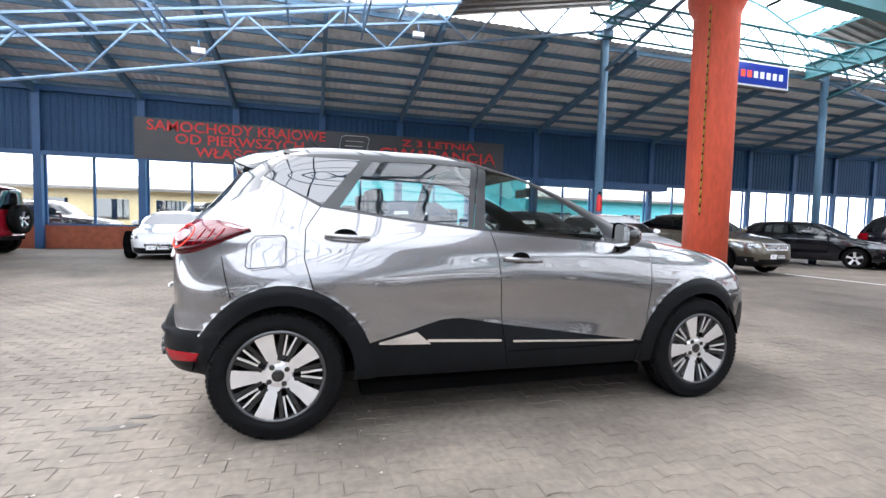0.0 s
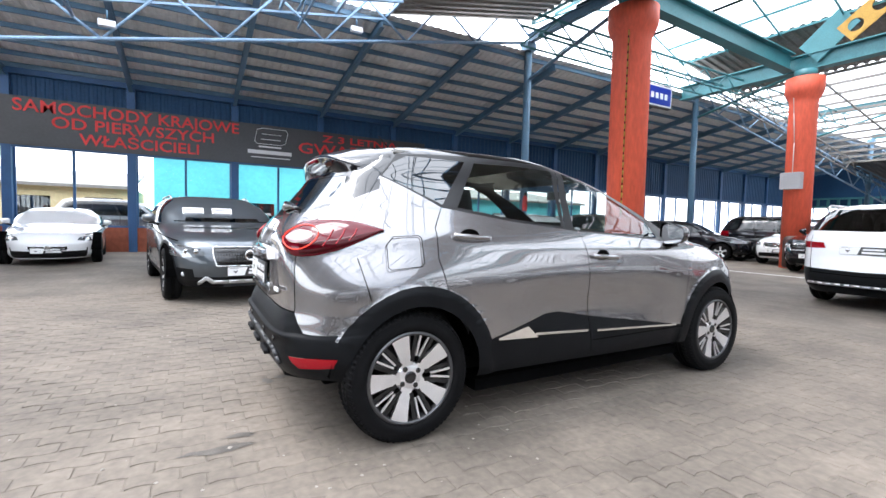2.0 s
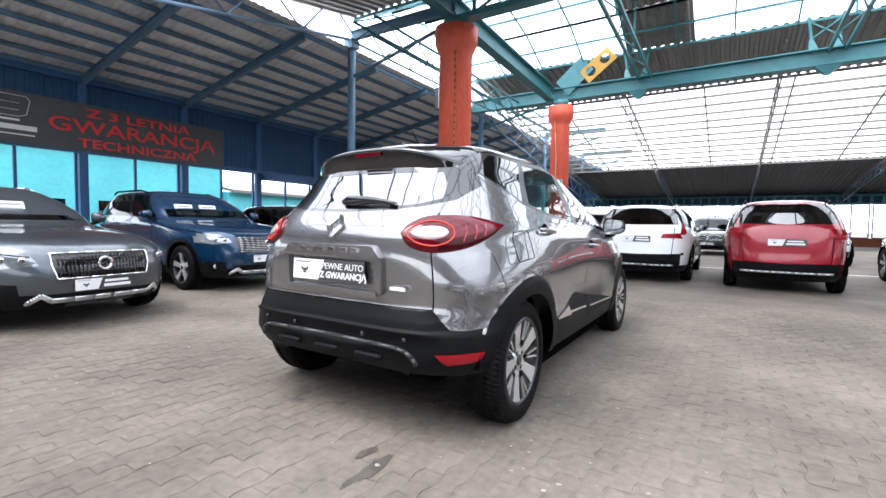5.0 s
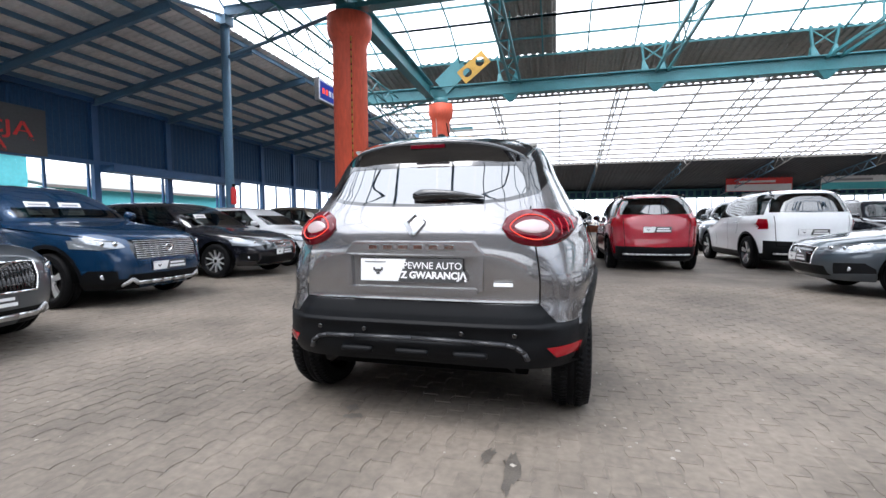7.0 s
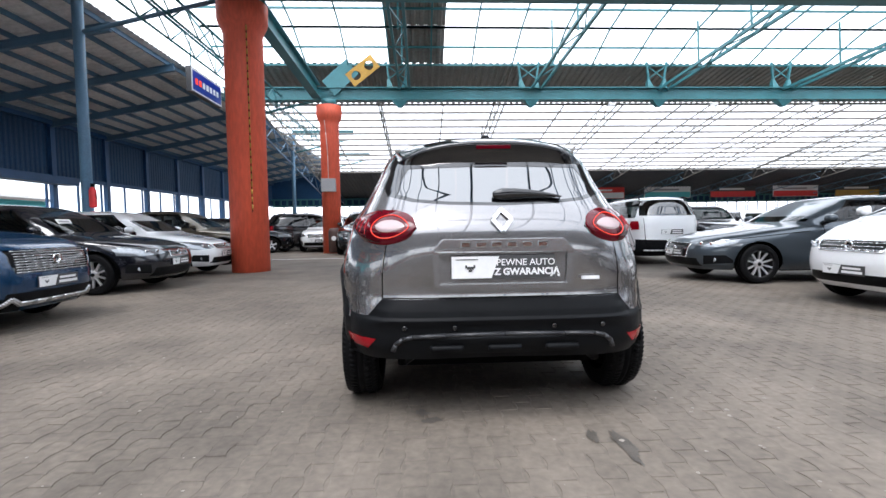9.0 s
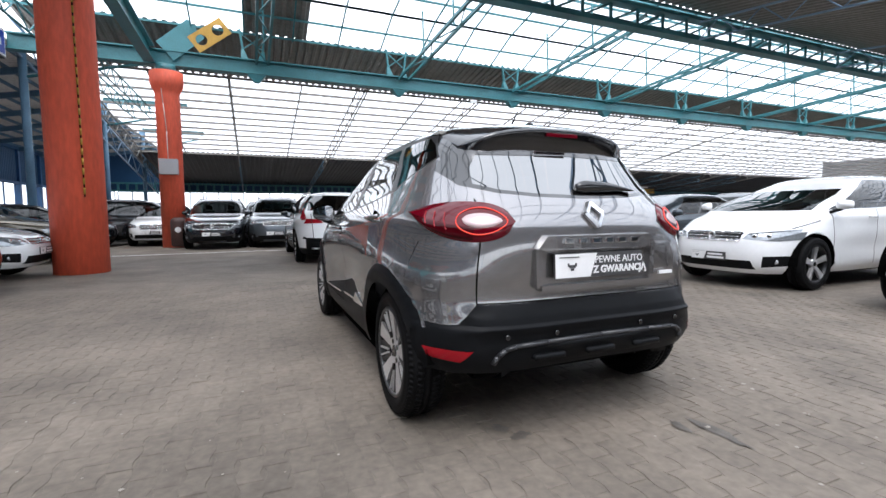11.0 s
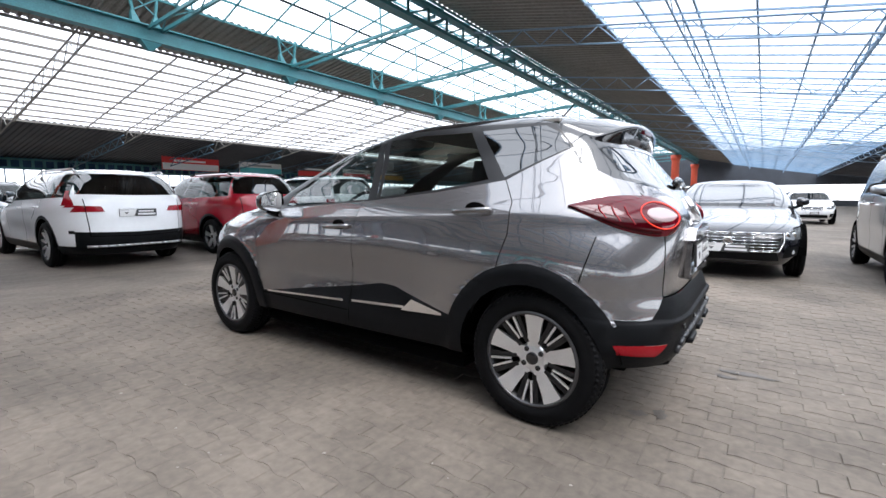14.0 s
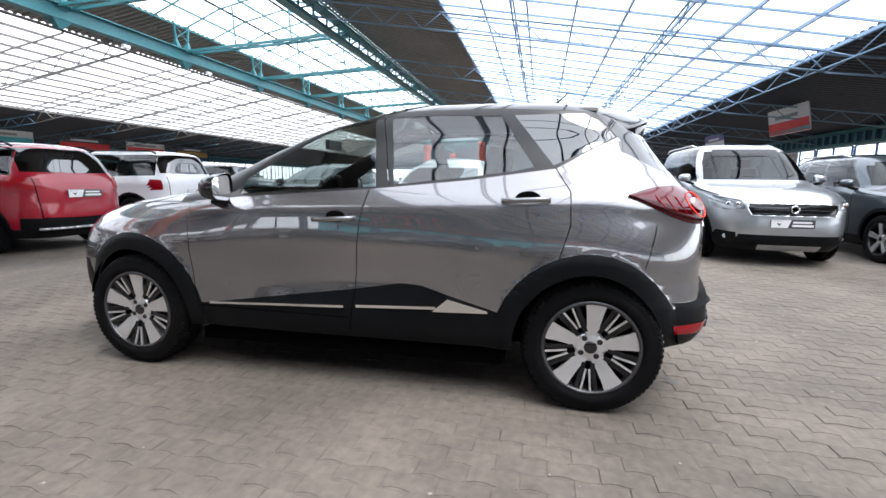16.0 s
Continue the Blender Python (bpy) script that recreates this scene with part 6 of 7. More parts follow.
beam(bm, (0.22, -0.03, 0.18), (0.88, -0.03, 0.18), 0.012, 0.09, (0, 1, 0))
box(bm, 0.15, 0.9, -0.036, -0.024, -0.10, -0.05)
box(bm, -0.20, 1.25, -0.036, -0.024, -0.33, -0.20)
box(bm, -0.1, 1.2, -0.036, -0.024, -0.46, -0.43)
part("dealer_mark", bm, M["white_print"], ban, "white framed dealer mark")

# ---- outside the west windows ----
def shed(name, label, x0, x1, y0, y1, h, wall, roof):
    root = empty(name, pose((x0 + x1) / 2, (y0 + y1) / 2, 0))
    tagged(root, label, "building")
    a, b = (x1 - x0) / 2, (y1 - y0) / 2
    bm = bmesh.new()
    box(bm, -a, a, -b, b, 0, h)
    part("wall", bm, M[wall], root)
    bm = bmesh.new()
    v = [bm.verts.new(p) for p in ((-a - 0.4, -b, h + 1.1), (-a - 0.4, b, h + 1.1), (a + 0.5, b, h - 0.05), (a + 0.5, -b, h - 0.05), (-a - 0.4, -b, h + 1.25), (-a - 0.4, b, h + 1.25), (a + 0.5, b, h + 0.1), (a + 0.5, -b, h + 0.1))]
    for i in ((3, 2, 1, 0), (4, 5, 6, 7), (0, 1, 5, 4), (1, 2, 6, 5), (2, 3, 7, 6), (3, 0, 4, 7)):
        bm.faces.new([v[q] for q in i])
    part("roof", bm, M[roof], root)
    for k in range(int(b / 1.4)):
        y = -b + 1.4 + k * 2.8
        bm = bmesh.new()
        box(bm, a - 0.05, a + 0.03, y, y + 1.5, 0.9, 2.0)
        part("window", bm, M["glass_dark"], root)


shed("turquoise_shed", "turquoise rendered tall sales building with pitched roof", -30, -24, -2.5, 13.5, 4.6, "turquoise", "sheet")
shed("turquoise_annex", "turquoise rendered low annex with pitched roof", -30, -24, 14.0, 27, 2.9, "turquoise", "sheet")
shed("cream_shed", "cream rendered low building", -31, -25, -18, -3.4, 2.5, "cream", "sheet")
for src, x, y, rz in ((grey_suv, -17.6, -4.2, 0), (black_suv, -17.9, -11.0, 0)):
    copy_thing(src, pose(x, y, 0, 0, 0, rz))

# ---- posts, columns, girders ----
for k, y in enumerate((8.0, 16.5, 25.0, 33.5)):
    bm = bmesh.new()
    tube(bm, (PX, y, 0), (PX, y, 6.35), 0.115, 18)
    box(bm, PX - 0.16, PX + 0.16, y - 0.16, y + 0.16, 6.35, 6.6)
    box(bm, PX - 0.18, PX + 0.18, y - 0.18, y + 0.18, 0, 0.02)
    structure("post", bm, M["steel_blue"])
    bm = bmesh.new()
    tube(bm, (PX, y, 5.5), (CX - 0.3, y, 6.3), 0.05, 10)
    ibeam(bm, (PX, y, 6.72), (CX, y, 6.72), 0.16, 0.26, 0.02)
    structure("tie_beam", bm, M["teal" if k else "steel_blue"])
ext = empty("fire_extinguisher", pose(PX + 0.19, 7.9, 1.55))
tagged(ext, "red fire extinguisher hung on the blue post", "fire extinguisher")
bm = bmesh.new()
lathe(bm, [(0.06, 0), (0.075, 0.03), (0.075, 0.38), (0.05, 0.45), (0.025, 0.47)], 16)
part("cylinder", bm, M["red_print"], ext, "", True)
bm = bmesh.new()
box(bm, -0.03, 0.05, -0.02, 0.02, 0.47, 0.55, 0.005)
tube(bm, (0.04, 0, 0.5), (0.09, 0, 0.2), 0.012, 8)
part("valve", bm, M["plastic"], ext)


def column(x, y, h, r=0.43, label=""):
    bm = bmesh.new()
    prof = [(r, 0.0), (r, h - 0.75)] + [(r + 0.13 * (1 - math.cos(math.pi * k / 8)) / 2, h - 0.75 + 0.42 * k / 8) for k in range(1, 9)] + [(r + 0.13, h)]
    lathe(bm, prof, 48)
    ob = structure("column", bm, M["orange"])
    ob.location = (x, y, 0)
    bm = bmesh.new()
    lathe(bm, [(r * 0.8, h), (r * 0.8, h + 0.25)], 24)
    ob2 = structure("column_bearing", bm, M["teal"])
    ob2.location = (x, y, 0)
    return ob


column(-4.5, 8.15, 6.2)
column(-3.98, 15.35, 5.75, 0.36)
for x in (58.0, 76.0):
    column(x, Y1, 6.2)
    column(x, Y2, 5.75)
# dashed hose down the first column, cable and cabinet on the second
bm = bmesh.new()
tube(bm, (-4.28, 7.75, 1.4), (-4.28, 7.75, 6.0), 0.012, 8)
hose = part("hazard_strip", bm, M["plastic"])
tagged(hose, "yellow and black dashed strip down the orange column", "strip")
for k in range(26):
    z = 1.45 + k * 0.175
    bm = bmesh.new()
    tube(bm, (-4.28, 7.755, z), (-4.28, 7.755, z + 0.12), 0.018, 8)
    part("dash", bm, M["yellow"], hose)
bm = bmesh.new()
box(bm, -0.27, 0.27, -0.1, 0.1, 0, 0.5, 0.012)
cabn = part("junction_box", bm, M["grey_print"])
cabn.matrix_world = pose(-3.98, 14.9, 2.4)
tagged(cabn, "light grey electrical box on the orange column", "junction box")
bm = bmesh.new()
pts = [(-4.12, 5.6), (-4.06, 4.7), (-4.0, 3.8), (-4.0, 2.91)]
for (a, b), (c, d) in zip(pts, pts[1:]):
    tube(bm, (a, 14.975, b), (c, 14.975, d), 0.012, 8)
cb = part("cable", bm, M["cable"])
tagged(cb, "thin white cable running down the column", "cable")
binn = empty("litter_bin", pose(-3.75, 14.7, 0))
tagged(binn, "dark brown litter bin beside the orange column", "litter bin")
bm = bmesh.new()
lathe(bm, [(0.2, 0.05), (0.24, 0.1), (0.25, 0.85), (0.22, 0.95), (0.12, 1.0)], 24)
part("drum", bm, M["bin_brown"], binn, "", True)
bm = bmesh.new()
lathe(bm, [(0.09, 0), (0.09, 0.01)], 20)
part("emblem", bm, M["white_print"], binn, matrix=pose(0, -0.252, 0.6, 90))
# girder along the aisle and the two long girders
bm = bmesh.new()
ibeam(bm, (CX - 0.15, Y1 - 3.2, 6.85), (CX, Y2 - 0.2, 6.35), 0.32, 0.55, 0.04)
structure("girder_cross", bm, M["teal"])
bm = bmesh.new()
ibeam(bm, (PX, Y2, 6.3), (EX, Y2, 6.3), 0.34, 0.5, 0.04)
structure("girder_north", bm, M["teal"])
GZ = 0.58             # lift of the north girder's fittings
NODES = [-1.3 + 5.3 * k for k in range(15)]
for k, x in enumerate(NODES):
    bm = bmesh.new()
    for dx in (-0.28, 0.28):
        beam(bm, (x + dx, Y2, 5.98 + GZ), (x + dx * 1.5, Y2, 7.0 + GZ), 0.09, 0.07)
        v = [bm.verts.new((x + dx + a, Y2 + b, 5.98 + GZ)) for a, b in ((-0.12, -0.13), (0.12, -0.13), (0.12, 0.13), (-0.12, 0.13))] + [bm.verts.new((x + dx * 1.2 + a, Y2 + b, 6.3 + GZ)) for a, b in ((-0.05, -0.05), (0.05, -0.05), (0.05, 0.05), (-0.05, 0.05))]
        for i in ((0, 1, 5, 4), (1, 2, 6, 5), (2, 3, 7, 6), (3, 0, 4, 7)):
            bm.faces.new([v[q] for q in i])
    beam(bm, (x - 0.3, Y2, 6.35 + GZ), (x + 0.38, Y2, 6.85 + GZ), 0.04, 0.04)
    beam(bm, (x + 0.3, Y2, 6.35 + GZ), (x - 0.38, Y2, 6.85 + GZ), 0.04, 0.04)
    structure("hanger", bm, M["teal"])
    bm = bmesh.new()
    gx = x + 0.1
    v = [bm.verts.new((gx + a, Y2 + b, z + GZ)) for a, b, z in ((-0.32, -0.16, 5.46), (0.32, -0.16, 5.46), (0.32, 0.16, 5.46), (-0.32, 0.16, 5.46), (-0.07, -0.09, 5.2), (0.07, -0.09, 5.2), (0.07, 0.09, 5.2), (-0.07, 0.09, 5.2))]
    for i in ((4, 5, 6, 7), (0, 1, 5, 4), (1, 2, 6, 5), (2, 3, 7, 6), (3, 0, 4, 7)):
        bm.faces.new([v[q] for q in i])
    structure("gusset", bm, M["teal"])
    # strut lattice across the nave
    bm = bmesh.new()
    for dx in (-0.2, 0.2):
        beam(bm, (x + 0.3 + dx, Y2, 6.48), (x + 0.3 + dx, Y1, 6.85), 0.08, 0.1)
    for q in range(6):
        f, g = q / 6, (q + 1) / 6
        s = 0.2 if q % 2 else -0.2
        beam(bm, (x + 0.3 - s, Y2 + (Y1 - Y2) * f, 6.48 + 0.37 * f), (x + 0.3 + s, Y2 + (Y1 - Y2) * g, 6.48 + 0.37 * g), 0.035, 0.035)
    for sy, sz in ((13.2, 6.6), (10.6, 6.72)):
        beam(bm, (x + 0.3, sy, sz), (x + 0.3, sy + 0.1, np.interp(sy, *zip(*NAVE)) - 0.1), 0.05, 0.05)
    structure("strut", bm, M["teal"])
bm = bmesh.new()
beam(bm, (CX, Y1, 6.42), (EX, Y1, 6.42), 0.34, 0.12)
beam(bm, (CX, Y1, 7.02), (EX, Y1, 7.02), 0.30, 0.10)
for k in range(84):
    x = CX + 0.5 + k
    beam(bm, (x, Y1, 6.48), (x, Y1, 6.97), 0.10, 0.04)
    beam(bm, (x, Y1, 6.50), (x + 1.0, Y1, 6.96), 0.06, 0.05)
structure("girder_south", bm, M["teal"])
# bracket plates with round holes over the second column
bm = bmesh.new()
beam(bm, (-4.0, Y2 - 0.1, 6.5), (-3.05, Y2 - 0.1, 7.35), 0.06, 0.75, (0, 0, 1))
structure("bracket", bm, M["teal"])
bm = bmesh.new()
for c in (0.0, 0.85):
    for side in (-0.03, 0.03):
        ring_o, ring_i = [], []
        for q in range(24):
            a = 2 * math.pi * q / 24 + math.pi / 4
            m_ = max(abs(math.cos(a)), abs(math.sin(a)))
            ring_o.append(bm.verts.new((c + 0.425 * math.cos(a) / m_, side, 0.40 * math.sin(a) / m_)))
            ring_i.append(bm.verts.new((c + 0.24 * math.cos(a), side, 0.24 * math.sin(a))))
        for q in range(24):
            f = (ring_o[q], ring_o[(q + 1) % 24], ring_i[(q + 1) % 24], ring_i[q])
            bm.faces.new(f if side < 0 else f[::-1])
ob = structure("bracket_plate", bm, M["yellow"])
ob.matrix_world = pose(-2.9, Y2 - 0.12, 7.0, 0, -38, 0) @ Matrix.Scale(0.75, 4)


def lattice(name, p, q, h, panels, r, material):
    """A flat truss from p to q: two chords and a zigzag between them."""
    p, q = Vector(p), Vector(q)
    up = Vector((0, 0, h))
    bm = bmesh.new()
    tube(bm, p, q, r * 1.2, 10)
    tube(bm, p + up, q + up, r * 1.4, 10)
    for k in range(panels):
        a, m_, b = p.lerp(q, k / panels), p.lerp(q, (k + 0.5) / panels) + up, p.lerp(q, (k + 1) / panels)
        tube(bm, a, m_, r * 0.8, 8)
        tube(bm, m_, b, r * 0.8, 8)
    return structure(name, bm, material)


lattice("truss_gable_south", (PX + 0.02, 8.2, 6.65), (PX + 0.02, -13.0, 2.30), 1.0, 10, 0.035, M["truss_blue"])
lattice("truss_gable_north", (PX + 0.02, 15.8, 6.2), (PX + 0.02, 38.0, 2.7), 0.9, 10, 0.035, M["truss_blue"])
for x in (-5.9, -6.6):
    lattice("truss_side", (x, 6.5, 5.75), (x, 24.0, 5.75), 0.5, 14, 0.025, M["teal"])
for x in [PX + 0.6 + 5.3 * k for k in range(11)]:
    lattice("truss_north", (x, 16.0, 6.5), (x, 30.0, 4.2), 0.65, 10, 0.025, M["sheet"])
    lattice("truss_north_eave", (x, 30.0, 4.2), (x, NY, 3.05), 0.5, 8, 0.025, M["steel_blue"])
for x in (4.0, 11.0, 18.0, 25.0, 32.0, 39.0, 46.0):
    lattice("truss_south", (x, 7.6, 6.2), (x, -6.8, 4.02), 0.5, 12, 0.022, M["truss_blue"])
    lattice("truss_south_eave", (x, -6.8, 4.0), (x, SY, 3.2), 0.45, 6, 0.022, M["truss_blue"])
for k, y in enumerate((1.2, -2.8, -6.7)):
    z = np.interp(y, [-6.8, 3.4], [4.6, 6.35])
    lattice("truss_purlin", (PX + 0.2, y, z - 0.55), (EX, y, z - 0.55), 0.4, 40, 0.02, M["truss_blue"])

# ---- north and south walls, east end ----
bm = bmesh.new()
beam(bm, (WX, NY - 0.4, 3.60), (EX, NY - 0.4, 3.60), 0.2, 0.12)
beam(bm, (WX, NY - 0.4, 3.02), (EX, NY - 0.4, 3.02), 0.2, 0.12)
for k in range(158):
    x = WX + 0.3 + 0.6 * k
    beam(bm, (x, NY - 0.4, 3.08), (x, NY - 0.4, 3.54), 0.16, 0.06)
structure("eaves_beam_north", bm, M["teal"])
bm = bmesh.new()
box(bm, WX, EX, NY, NY + 0.2, 3.0, 4.3)
structure("wall_north_upper", bm, M["blue_sheet"])
bm = bmesh.new()
box(bm, WX, PX, NY + 0.02, NY + 0.2, 4.3, 6.4)
structure("wall_north_gable", bm, M["blue_sheet"])
bm = bmesh.new()
box(bm, WX, EX, NY, NY + 0.2, 0, 0.6)
structure("wall_north_plinth", bm, M["brick"])
for k in range(31):
    x0 = WX + k * 3.05
    n += 1
    window_bay(f"window_{n}", NY + 0.1, x0 + 0.1, x0 + 2.95, 0.6, 3.0, "x", 3)
bm = bmesh.new()
beam(bm, (PX, SY + 0.3, 3.60), (EX, SY + 0.3, 3.60), 0.2, 0.14)
beam(bm, (PX, SY + 0.3, 3.02), (EX, SY + 0.3, 3.02), 0.2, 0.14)
for k in range(145):
    x = PX + 0.3 + 0.6 * k
    beam(bm, (x, SY + 0.3, 3.09), (x, SY + 0.3, 3.53), 0.2, 0.06)
structure("eaves_beam_south", bm, M["teal"])
bm = bmesh.new()
box(bm, WX, EX, SY - 0.2, SY, 3.0, 4.2)
structure("wall_south_upper", bm, M["blue_sheet"])
bm = bmesh.new()
box(bm, WX, EX, SY - 0.2, SY, 0, 0.6)
structure("wall_south_plinth", bm, M["brick"])
for k in range(31):
    x0 = WX + k * 3.05
    n += 1
    window_bay(f"window_{n}", SY - 0.1, x0 + 0.1, x0 + 2.95, 0.6, 3.0, "x", 2)
bm = bmesh.new()
box(bm, EX, EX + 0.3, SY, NY, 3.0, 8.5)
box(bm, EX, EX + 0.3, SY, NY, 0, 0.8)
structure("wall_east", bm, M["sheet_shaded"])

# ---- boards hung under the eaves ----
def board(label, x, y, z, w, h, rz, colours, tilt=0):
    """A hanging printed board in bands of colour with bars for its print."""
    root = empty("hanging_board", pose(x, y, z, tilt, 0, rz))
    tagged(root, label, "banner", "boards under the eaves")
    bm = bmesh.new()
    box(bm, -w / 2, w / 2, 0, 0.04, -h / 2, h / 2, 0.01)
    part("panel", bm, M[colours[0]], root)
    for q, c in enumerate(colours[1:]):
        bm = bmesh.new()
        box(bm, -w / 2 * 0.98, w / 2 * 0.98, -0.006, -0.003, -h / 2 * (0.95 - 0.05 * q), -h / 2 * 0.95 + h * (0.45 - 0.3 * q))
        part("band", bm, M[c], root)
    bm = bmesh.new()
    box(bm, -w * 0.3, w * 0.25, -0.010, -0.007, h * 0.08, h * 0.22)
    part("print", bm, M["grey_print" if colours[0] == "white_print" else "white_print"], root)
    bm = bmesh.new()
    for sx in (-0.4, 0.4):
        tube(bm, (w * sx, 0.02, h / 2), (w * sx, 0.02, h / 2 + 0.6), 0.012, 6)
    part("hanger_rod", bm, M["steel_blue"], root)


board("red advertising board hung under the eaves", 15.3, 36.4, 3.75, 4.4, 1.1, 0, ("red_print", "white_print"))
board("blue and white advertising board hung under the eaves", 21.4, 36.4, 3.75, 4.2, 1.1, 0, ("white_print", "turquoise"))
board("black and red advertising board hung under the eaves", 27.4, 36.4, 3.75, 4.2, 1.1, 0, ("banner", "red_print"))
board("white advertising board with a red mark under the eaves", 33.2, 36.4, 3.75, 4.2, 1.1, 0, ("white_print", "red_print"))
board("dark advertising board hung under the eaves", 39.0, 36.4, 3.75, 4.2, 1.1, 0, ("banner", "yellow"))
board("white board with red and turquoise bands under the south eaves", 18.8, -9.6, 3.75, 3.2, 1.1, 180, ("white_print", "red_print", "turquoise"), 10)
board("blue advertising board under the south eaves", 27.5, -9.8, 3.6, 3.0, 0.8, 180, ("sign_blue", "white_print"), 10)
sg = empty("showroom_sign", pose(27.0, SY + 0.4, 2.35, 0, 0, 180))
tagged(sg, "white showroom sign with black capitals by the windows", "sign")
bm = bmesh.new()
box(bm, -0.9, 0.9, 0, 0.05, -0.55, 0.55, 0.01)
part("panel", bm, M["white_print"], sg)
text_mesh("AUTO", 0.55, M["banner"], sg, pose(0, -0.01, 0.24), depth=0.003)
text_mesh("SALON", 0.55, M["banner"], sg, pose(0, -0.01, -0.26), depth=0.003)
bm = bmesh.new()
for sx in (-0.7, 0.7):
    tube(bm, (sx, 0.03, 0.5), (sx, 0.05, 0.7), 0.015, 8)
part("hanger_rod", bm, M["steel_blue"], sg)
# running-text display on the aisle side of the first column
led = empty("led_display", pose(-7.7, 13.3, 5.85, 0, 0, 90))
tagged(led, "blue electronic display with white edge and running text", "sign")
bm = bmesh.new()
box(bm, -1.1, 1.1, 0, 0.16, -0.40, 0.40, 0.01)
part("case", bm, M["banner"], led)
bm = bmesh.new()
box(bm, -1.06, 1.06, -0.012, 0.0, -0.36, 0.36)
part("edge", bm, M["white_print"], led)
bm = bmesh.new()
box(bm, -1.01, 1.01, -0.020, -0.013, -0.31, 0.31)
part("screen", bm, M["sign_blue"], led)
for k in range(7):
    bm = bmesh.new()
    box(bm, -0.85 + 0.25 * k, -0.69 + 0.25 * k, -0.026, -0.021, -0.11, 0.09)
    part("running_text", bm, M["led"] if k < 2 else M["white_print"], led)
for sx in (-0.9, 0.9):
    bm = bmesh.new()
    tube(bm, (sx, 0.08, 0.38), (sx, 0.08, 1.3), 0.02, 8)
    part("hanger_rod", bm, M["teal"], led)
for p, q in (((0, 0.14, 0.2), (0, 0.42, 0.2)), ((0, 0.14, -0.2), (1.6, 0.36, -0.2))):
    bm = bmesh.new()
    beam(bm, p, q, 0.055, 0.055)
    part("stay", bm, M["teal"], led)


def floodlight(x, y, z, rz):
    root = empty("floodlight", pose(x, y, z, 0, 0, rz))
    tagged(root, "small white floodlight fixed to the truss", "lamp", "floodlights")
    bm = bmesh.new()
    box(bm, -0.14, 0.14, -0.06, 0.06, -0.06, 0.06, 0.015)
    part("housing", bm, M["white_print"], root)
    bm = bmesh.new()
    tube(bm, (0, 0, 0.06), (0, 0, 0.25), 0.015, 8)
    part("bracket", bm, M["steel_blue"], root)


for x, y, z in ((PX + 0.1, -2.3, 4.75), (PX + 0.1, 2.6, 5.75), (7.4, Y2 - 0.12, 5.86), (11.7, Y2 - 0.12, 5.86), (16.0, Y2 - 0.12, 5.86)):
    floodlight(x, y, z, 90 if x < 0 else 0)

# ---- pavers ----
rng = np.random.default_rng(3)
PL, PWD = 0.2, 0.1


def paver_outline(g=0.0035, amp=0.011):
    """The outline of one interlocking paver: wavy long sides and slanted ends."""
    xs = np.linspace(g, PL - g, 7)
    wave = amp * np.sin(2 * math.pi * (xs - g) / (PL - 2 * g))
    low = [(x, g + w) for x, w in zip(xs, wave)]
    high = [(x, PWD - g + w) for x, w in zip(xs, wave)]
    return low + high[::-1]


OUT = paver_outline()
cen = np.mean(OUT, axis=0)
base_v = np.array([(x, y, 0.0) for x, y in OUT] + [(cen[0] + (x - cen[0]) * 1.012, cen[1] + (y - cen[1]) * 1.03, -0.004) for x, y in OUT])
base_v = np.array([(cen[0] + (x - cen[0]) * 0.985, cen[1] + (y - cen[1]) * 0.965, z) if z == 0 else (x, y, z) for x, y, z in base_v])
K = len(OUT)
base_f = [list(range(K))] + [[k, K + k, K + (k + 1) % K, (k + 1) % K] for k in range(K)]
floor_root = empty("pavement")
tagged(floor_root, "worn beige grey interlocking concrete pavers", "pavement", kind="structure")
me_single = bpy.data.meshes.new("paver")
me_single.from_pydata([tuple(v - np.array([cen[0], cen[1], 0])) for v in base_v], [], base_f)
me_single.materials.append(M["paver_single"])
verts, faces = [], []
x_lo, x_hi, y_lo, y_hi = -5.2, 5.0, -5.6, 5.2
count = 0
for j in range(int((y_hi - y_lo) / PL)):
    for i in range(int((x_hi - x_lo) / PWD)):
        ox = x_lo + i * PWD
        oy = y_lo + j * PL + (PL / 2 if i % 2 else 0)
        cx, cy = ox + PWD / 2, oy + PL / 2
        dz = rng.normal(0, 0.0012)
        near = (1.7 < cx < 3.1 and -2.7 < cy < -1.5) or (-2.4 < cx < -1.0 and -2.2 < cy < -1.0)
        if near and count < 300:
            ob = new("paver", me_single)
            ob.parent = floor_root
            ob.matrix_local = pose(cx, cy, dz - 0.0005, rng.normal(0, 0.5), rng.normal(0, 0.5), 90 + rng.normal(0, 0.6))
            count += 1
            continue
        off = len(verts)
        tx, ty = rng.normal(0, 0.008, 2)
        for x, y, z in base_v:
            u, v = -(y - cen[1]), x - cen[0]
            verts.append((cx + u, cy + v, z + dz + (tx * u + ty * v if z == 0 else 0)))
        faces += [[off + k for k in f] for f in base_f]
me = bpy.data.meshes.new("paver_field")
me.from_pydata(verts, [], faces)
me.materials.append(M["paver"])
ob = new("paver_field", me)
ob.parent = floor_root
ob["kind"] = "stuff"


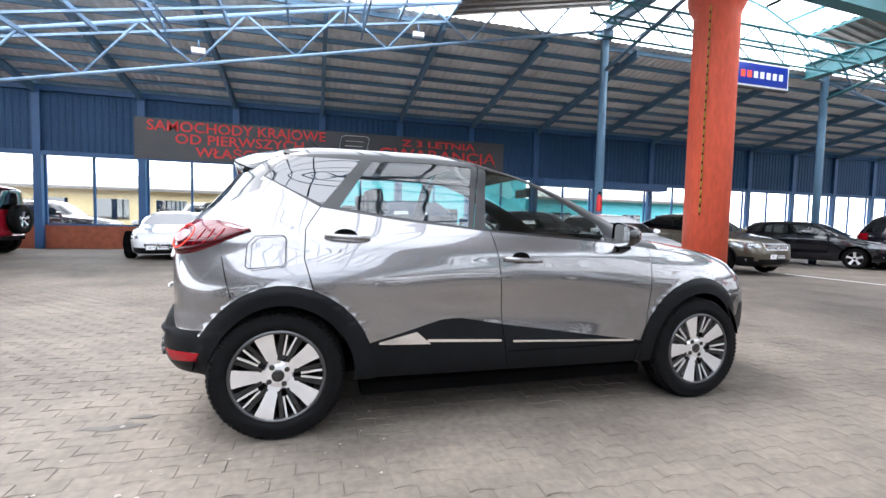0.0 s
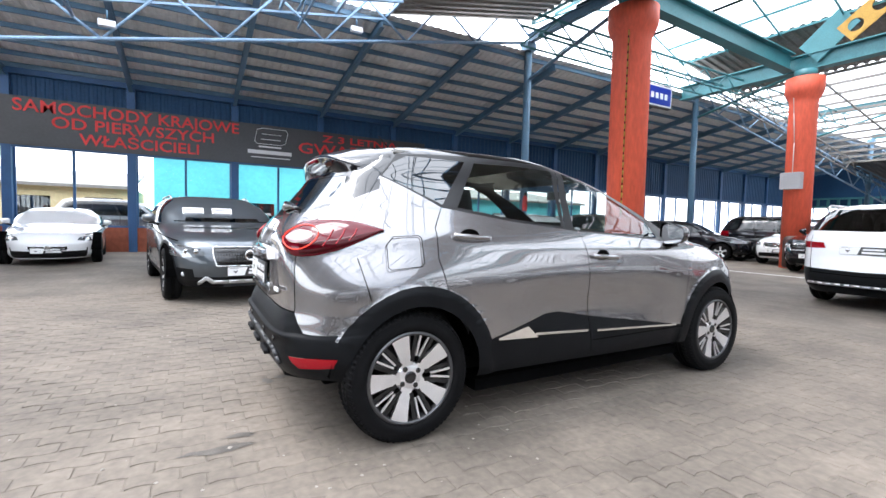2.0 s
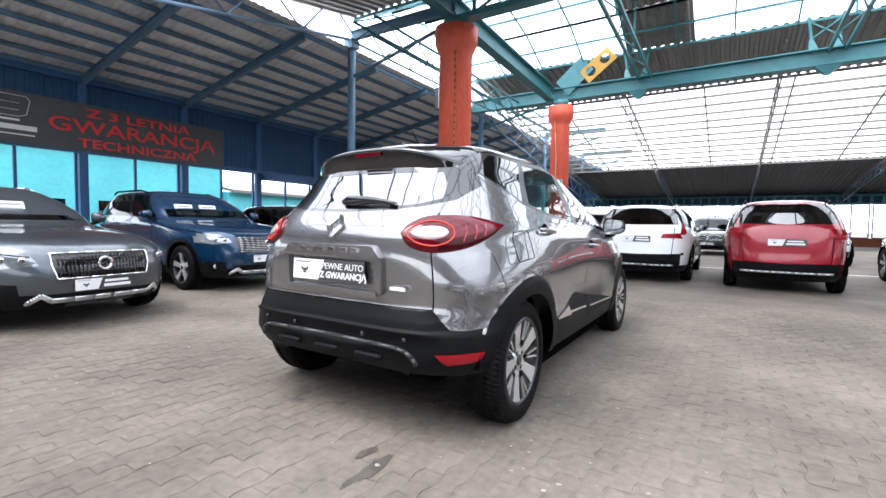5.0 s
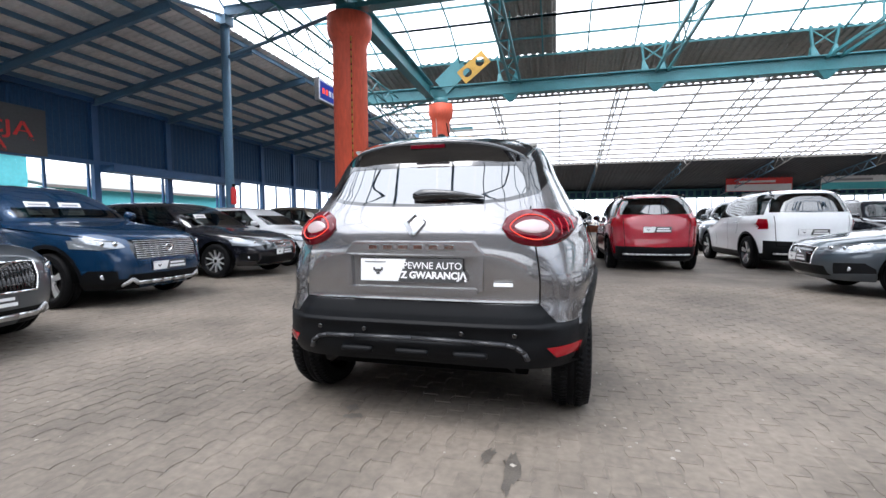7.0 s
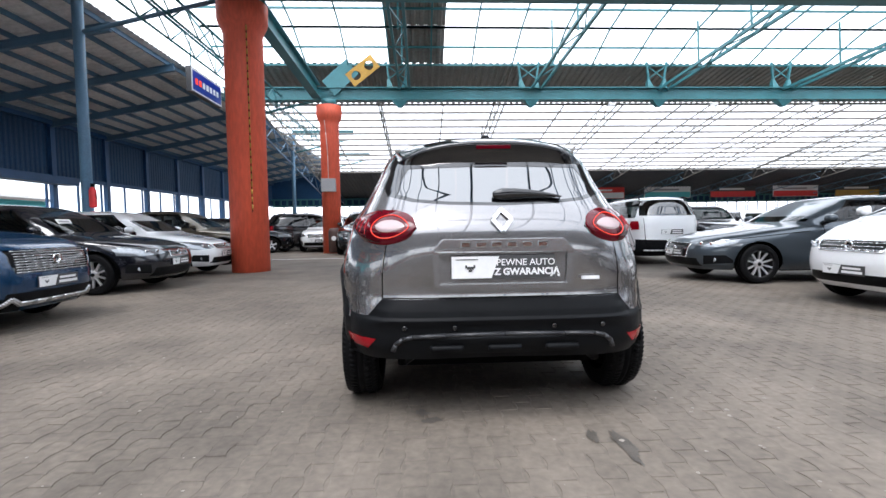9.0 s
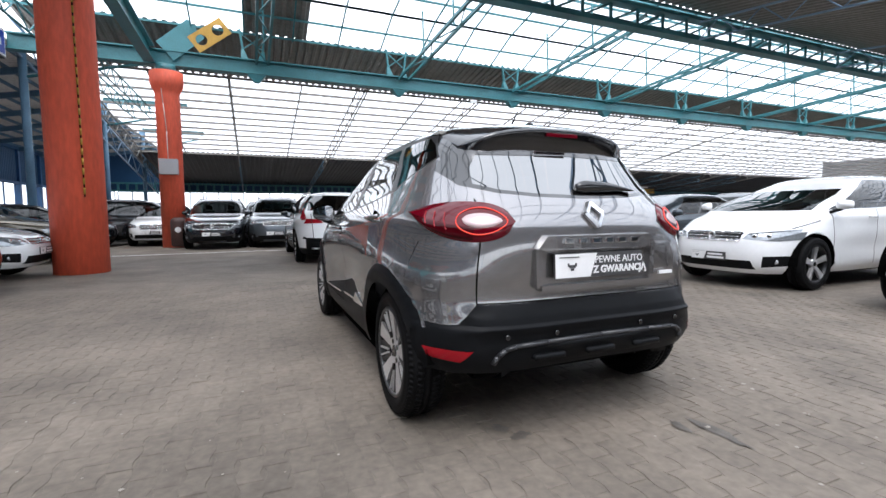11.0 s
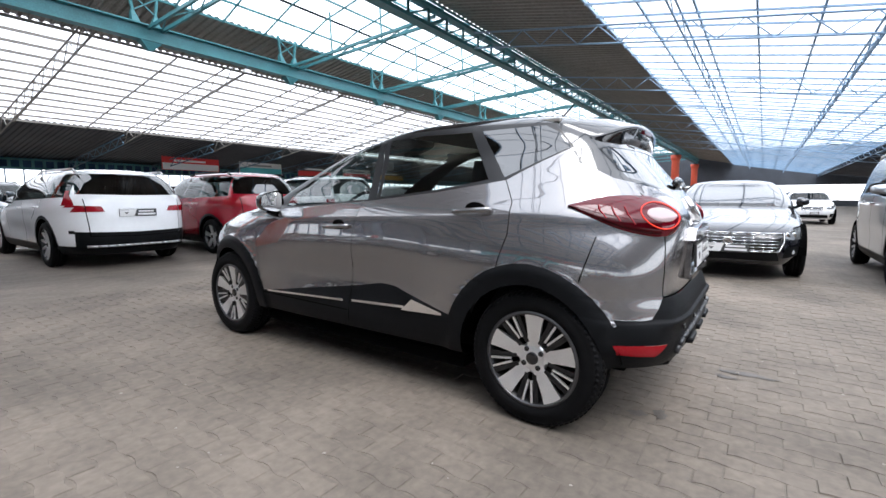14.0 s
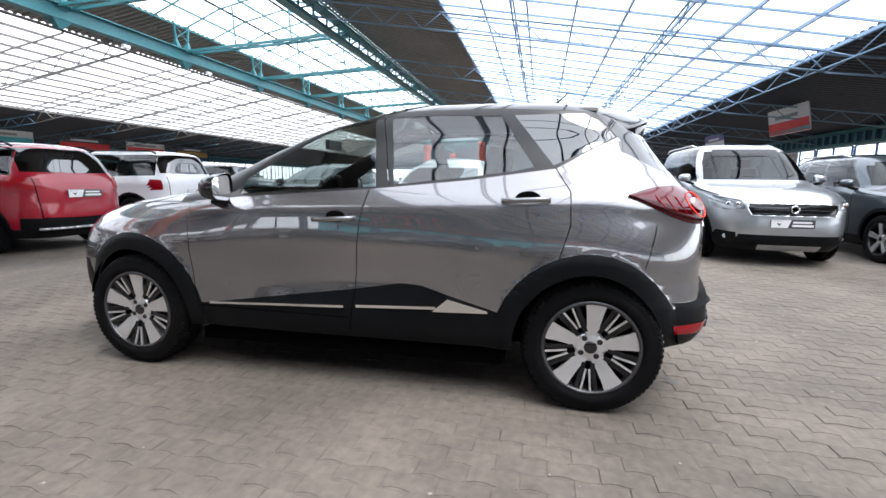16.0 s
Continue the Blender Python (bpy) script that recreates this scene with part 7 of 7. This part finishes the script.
def stain(x, y, sx, sy, seed, rz=0):
    r = np.random.default_rng(seed)
    bm = bmesh.new()
    k = 26
    ph = r.uniform(0, 6.3, 4)
    f = bm.faces.new([bm.verts.new((sx * math.cos(a) * (1 + 0.2 * math.sin(3 * a + ph[0]) + 0.12 * math.sin(5 * a + ph[1]) + 0.15 * math.sin(9 * a + ph[2])), sy * math.sin(a) * (1 + 0.35 * math.sin(2 * a + ph[3]) + 0.2 * math.sin(7 * a + ph[1])), 0)) for a in np.linspace(0, 2 * math.pi, k, endpoint=False)])
    ob = part("oil_stain", bm, M["oil"])
    ob.matrix_world = pose(x, y, 0.003, 0, 0, rz)
    tagged(ob, "dark dried oil stain on the pavers", "stain", "oil stains")


for args in ((-0.37, -0.50, 0.055, 0.03, 1), (0.51, -0.84, 0.035, 0.17, 2, 4), (0.40, -0.74, 0.025, 0.08, 5, -12), (-0.42, -0.40, 0.03, 0.06, 7, 30)):
    stain(*args)
bm = bmesh.new()
quad(bm, (-6.5, 11.9, 0.002), (7.5, 12.3, 0.002), (7.5, 12.4, 0.002), (-6.5, 12.0, 0.002))
structure("trim_bay_line", bm, M["white_print"])

# pale grit and paint chips scattered on the pavers
rng = np.random.default_rng(11)
bm = bmesh.new()
for k in range(130):
    cx, cy = ((1.25, -0.35), (1.05, -1.2), (-1.6, -0.8), (0.9, -0.9), (-2.2, 0.6))[k % 5]
    x, y = cx + rng.normal(0, 0.55), cy + rng.normal(0, 0.6)
    r = abs(rng.normal(0.004, 0.003)) + 0.002
    n = 5
    a0 = rng.uniform(0, 6.3)
    f = [bm.verts.new((x + r * rng.uniform(0.6, 1.4) * math.cos(a0 + 2 * math.pi * q / n), y + r * rng.uniform(0.6, 1.4) * math.sin(a0 + 2 * math.pi * q / n), 0.0035)) for q in range(n)]
    c = bm.verts.new((x, y, 0.0035 + r * 0.5))
    for q in range(n):
        bm.faces.new((f[q], f[(q + 1) % n], c))
M["grit"] = mat("pale_grit", (0.30, 0.275, 0.24), 0.85, 0, 30, 0.25)
grit = part("grit", bm, M["grit"])
tagged(grit, "pale sand grains and paint chips on the pavers", "grit", kind="stuff")
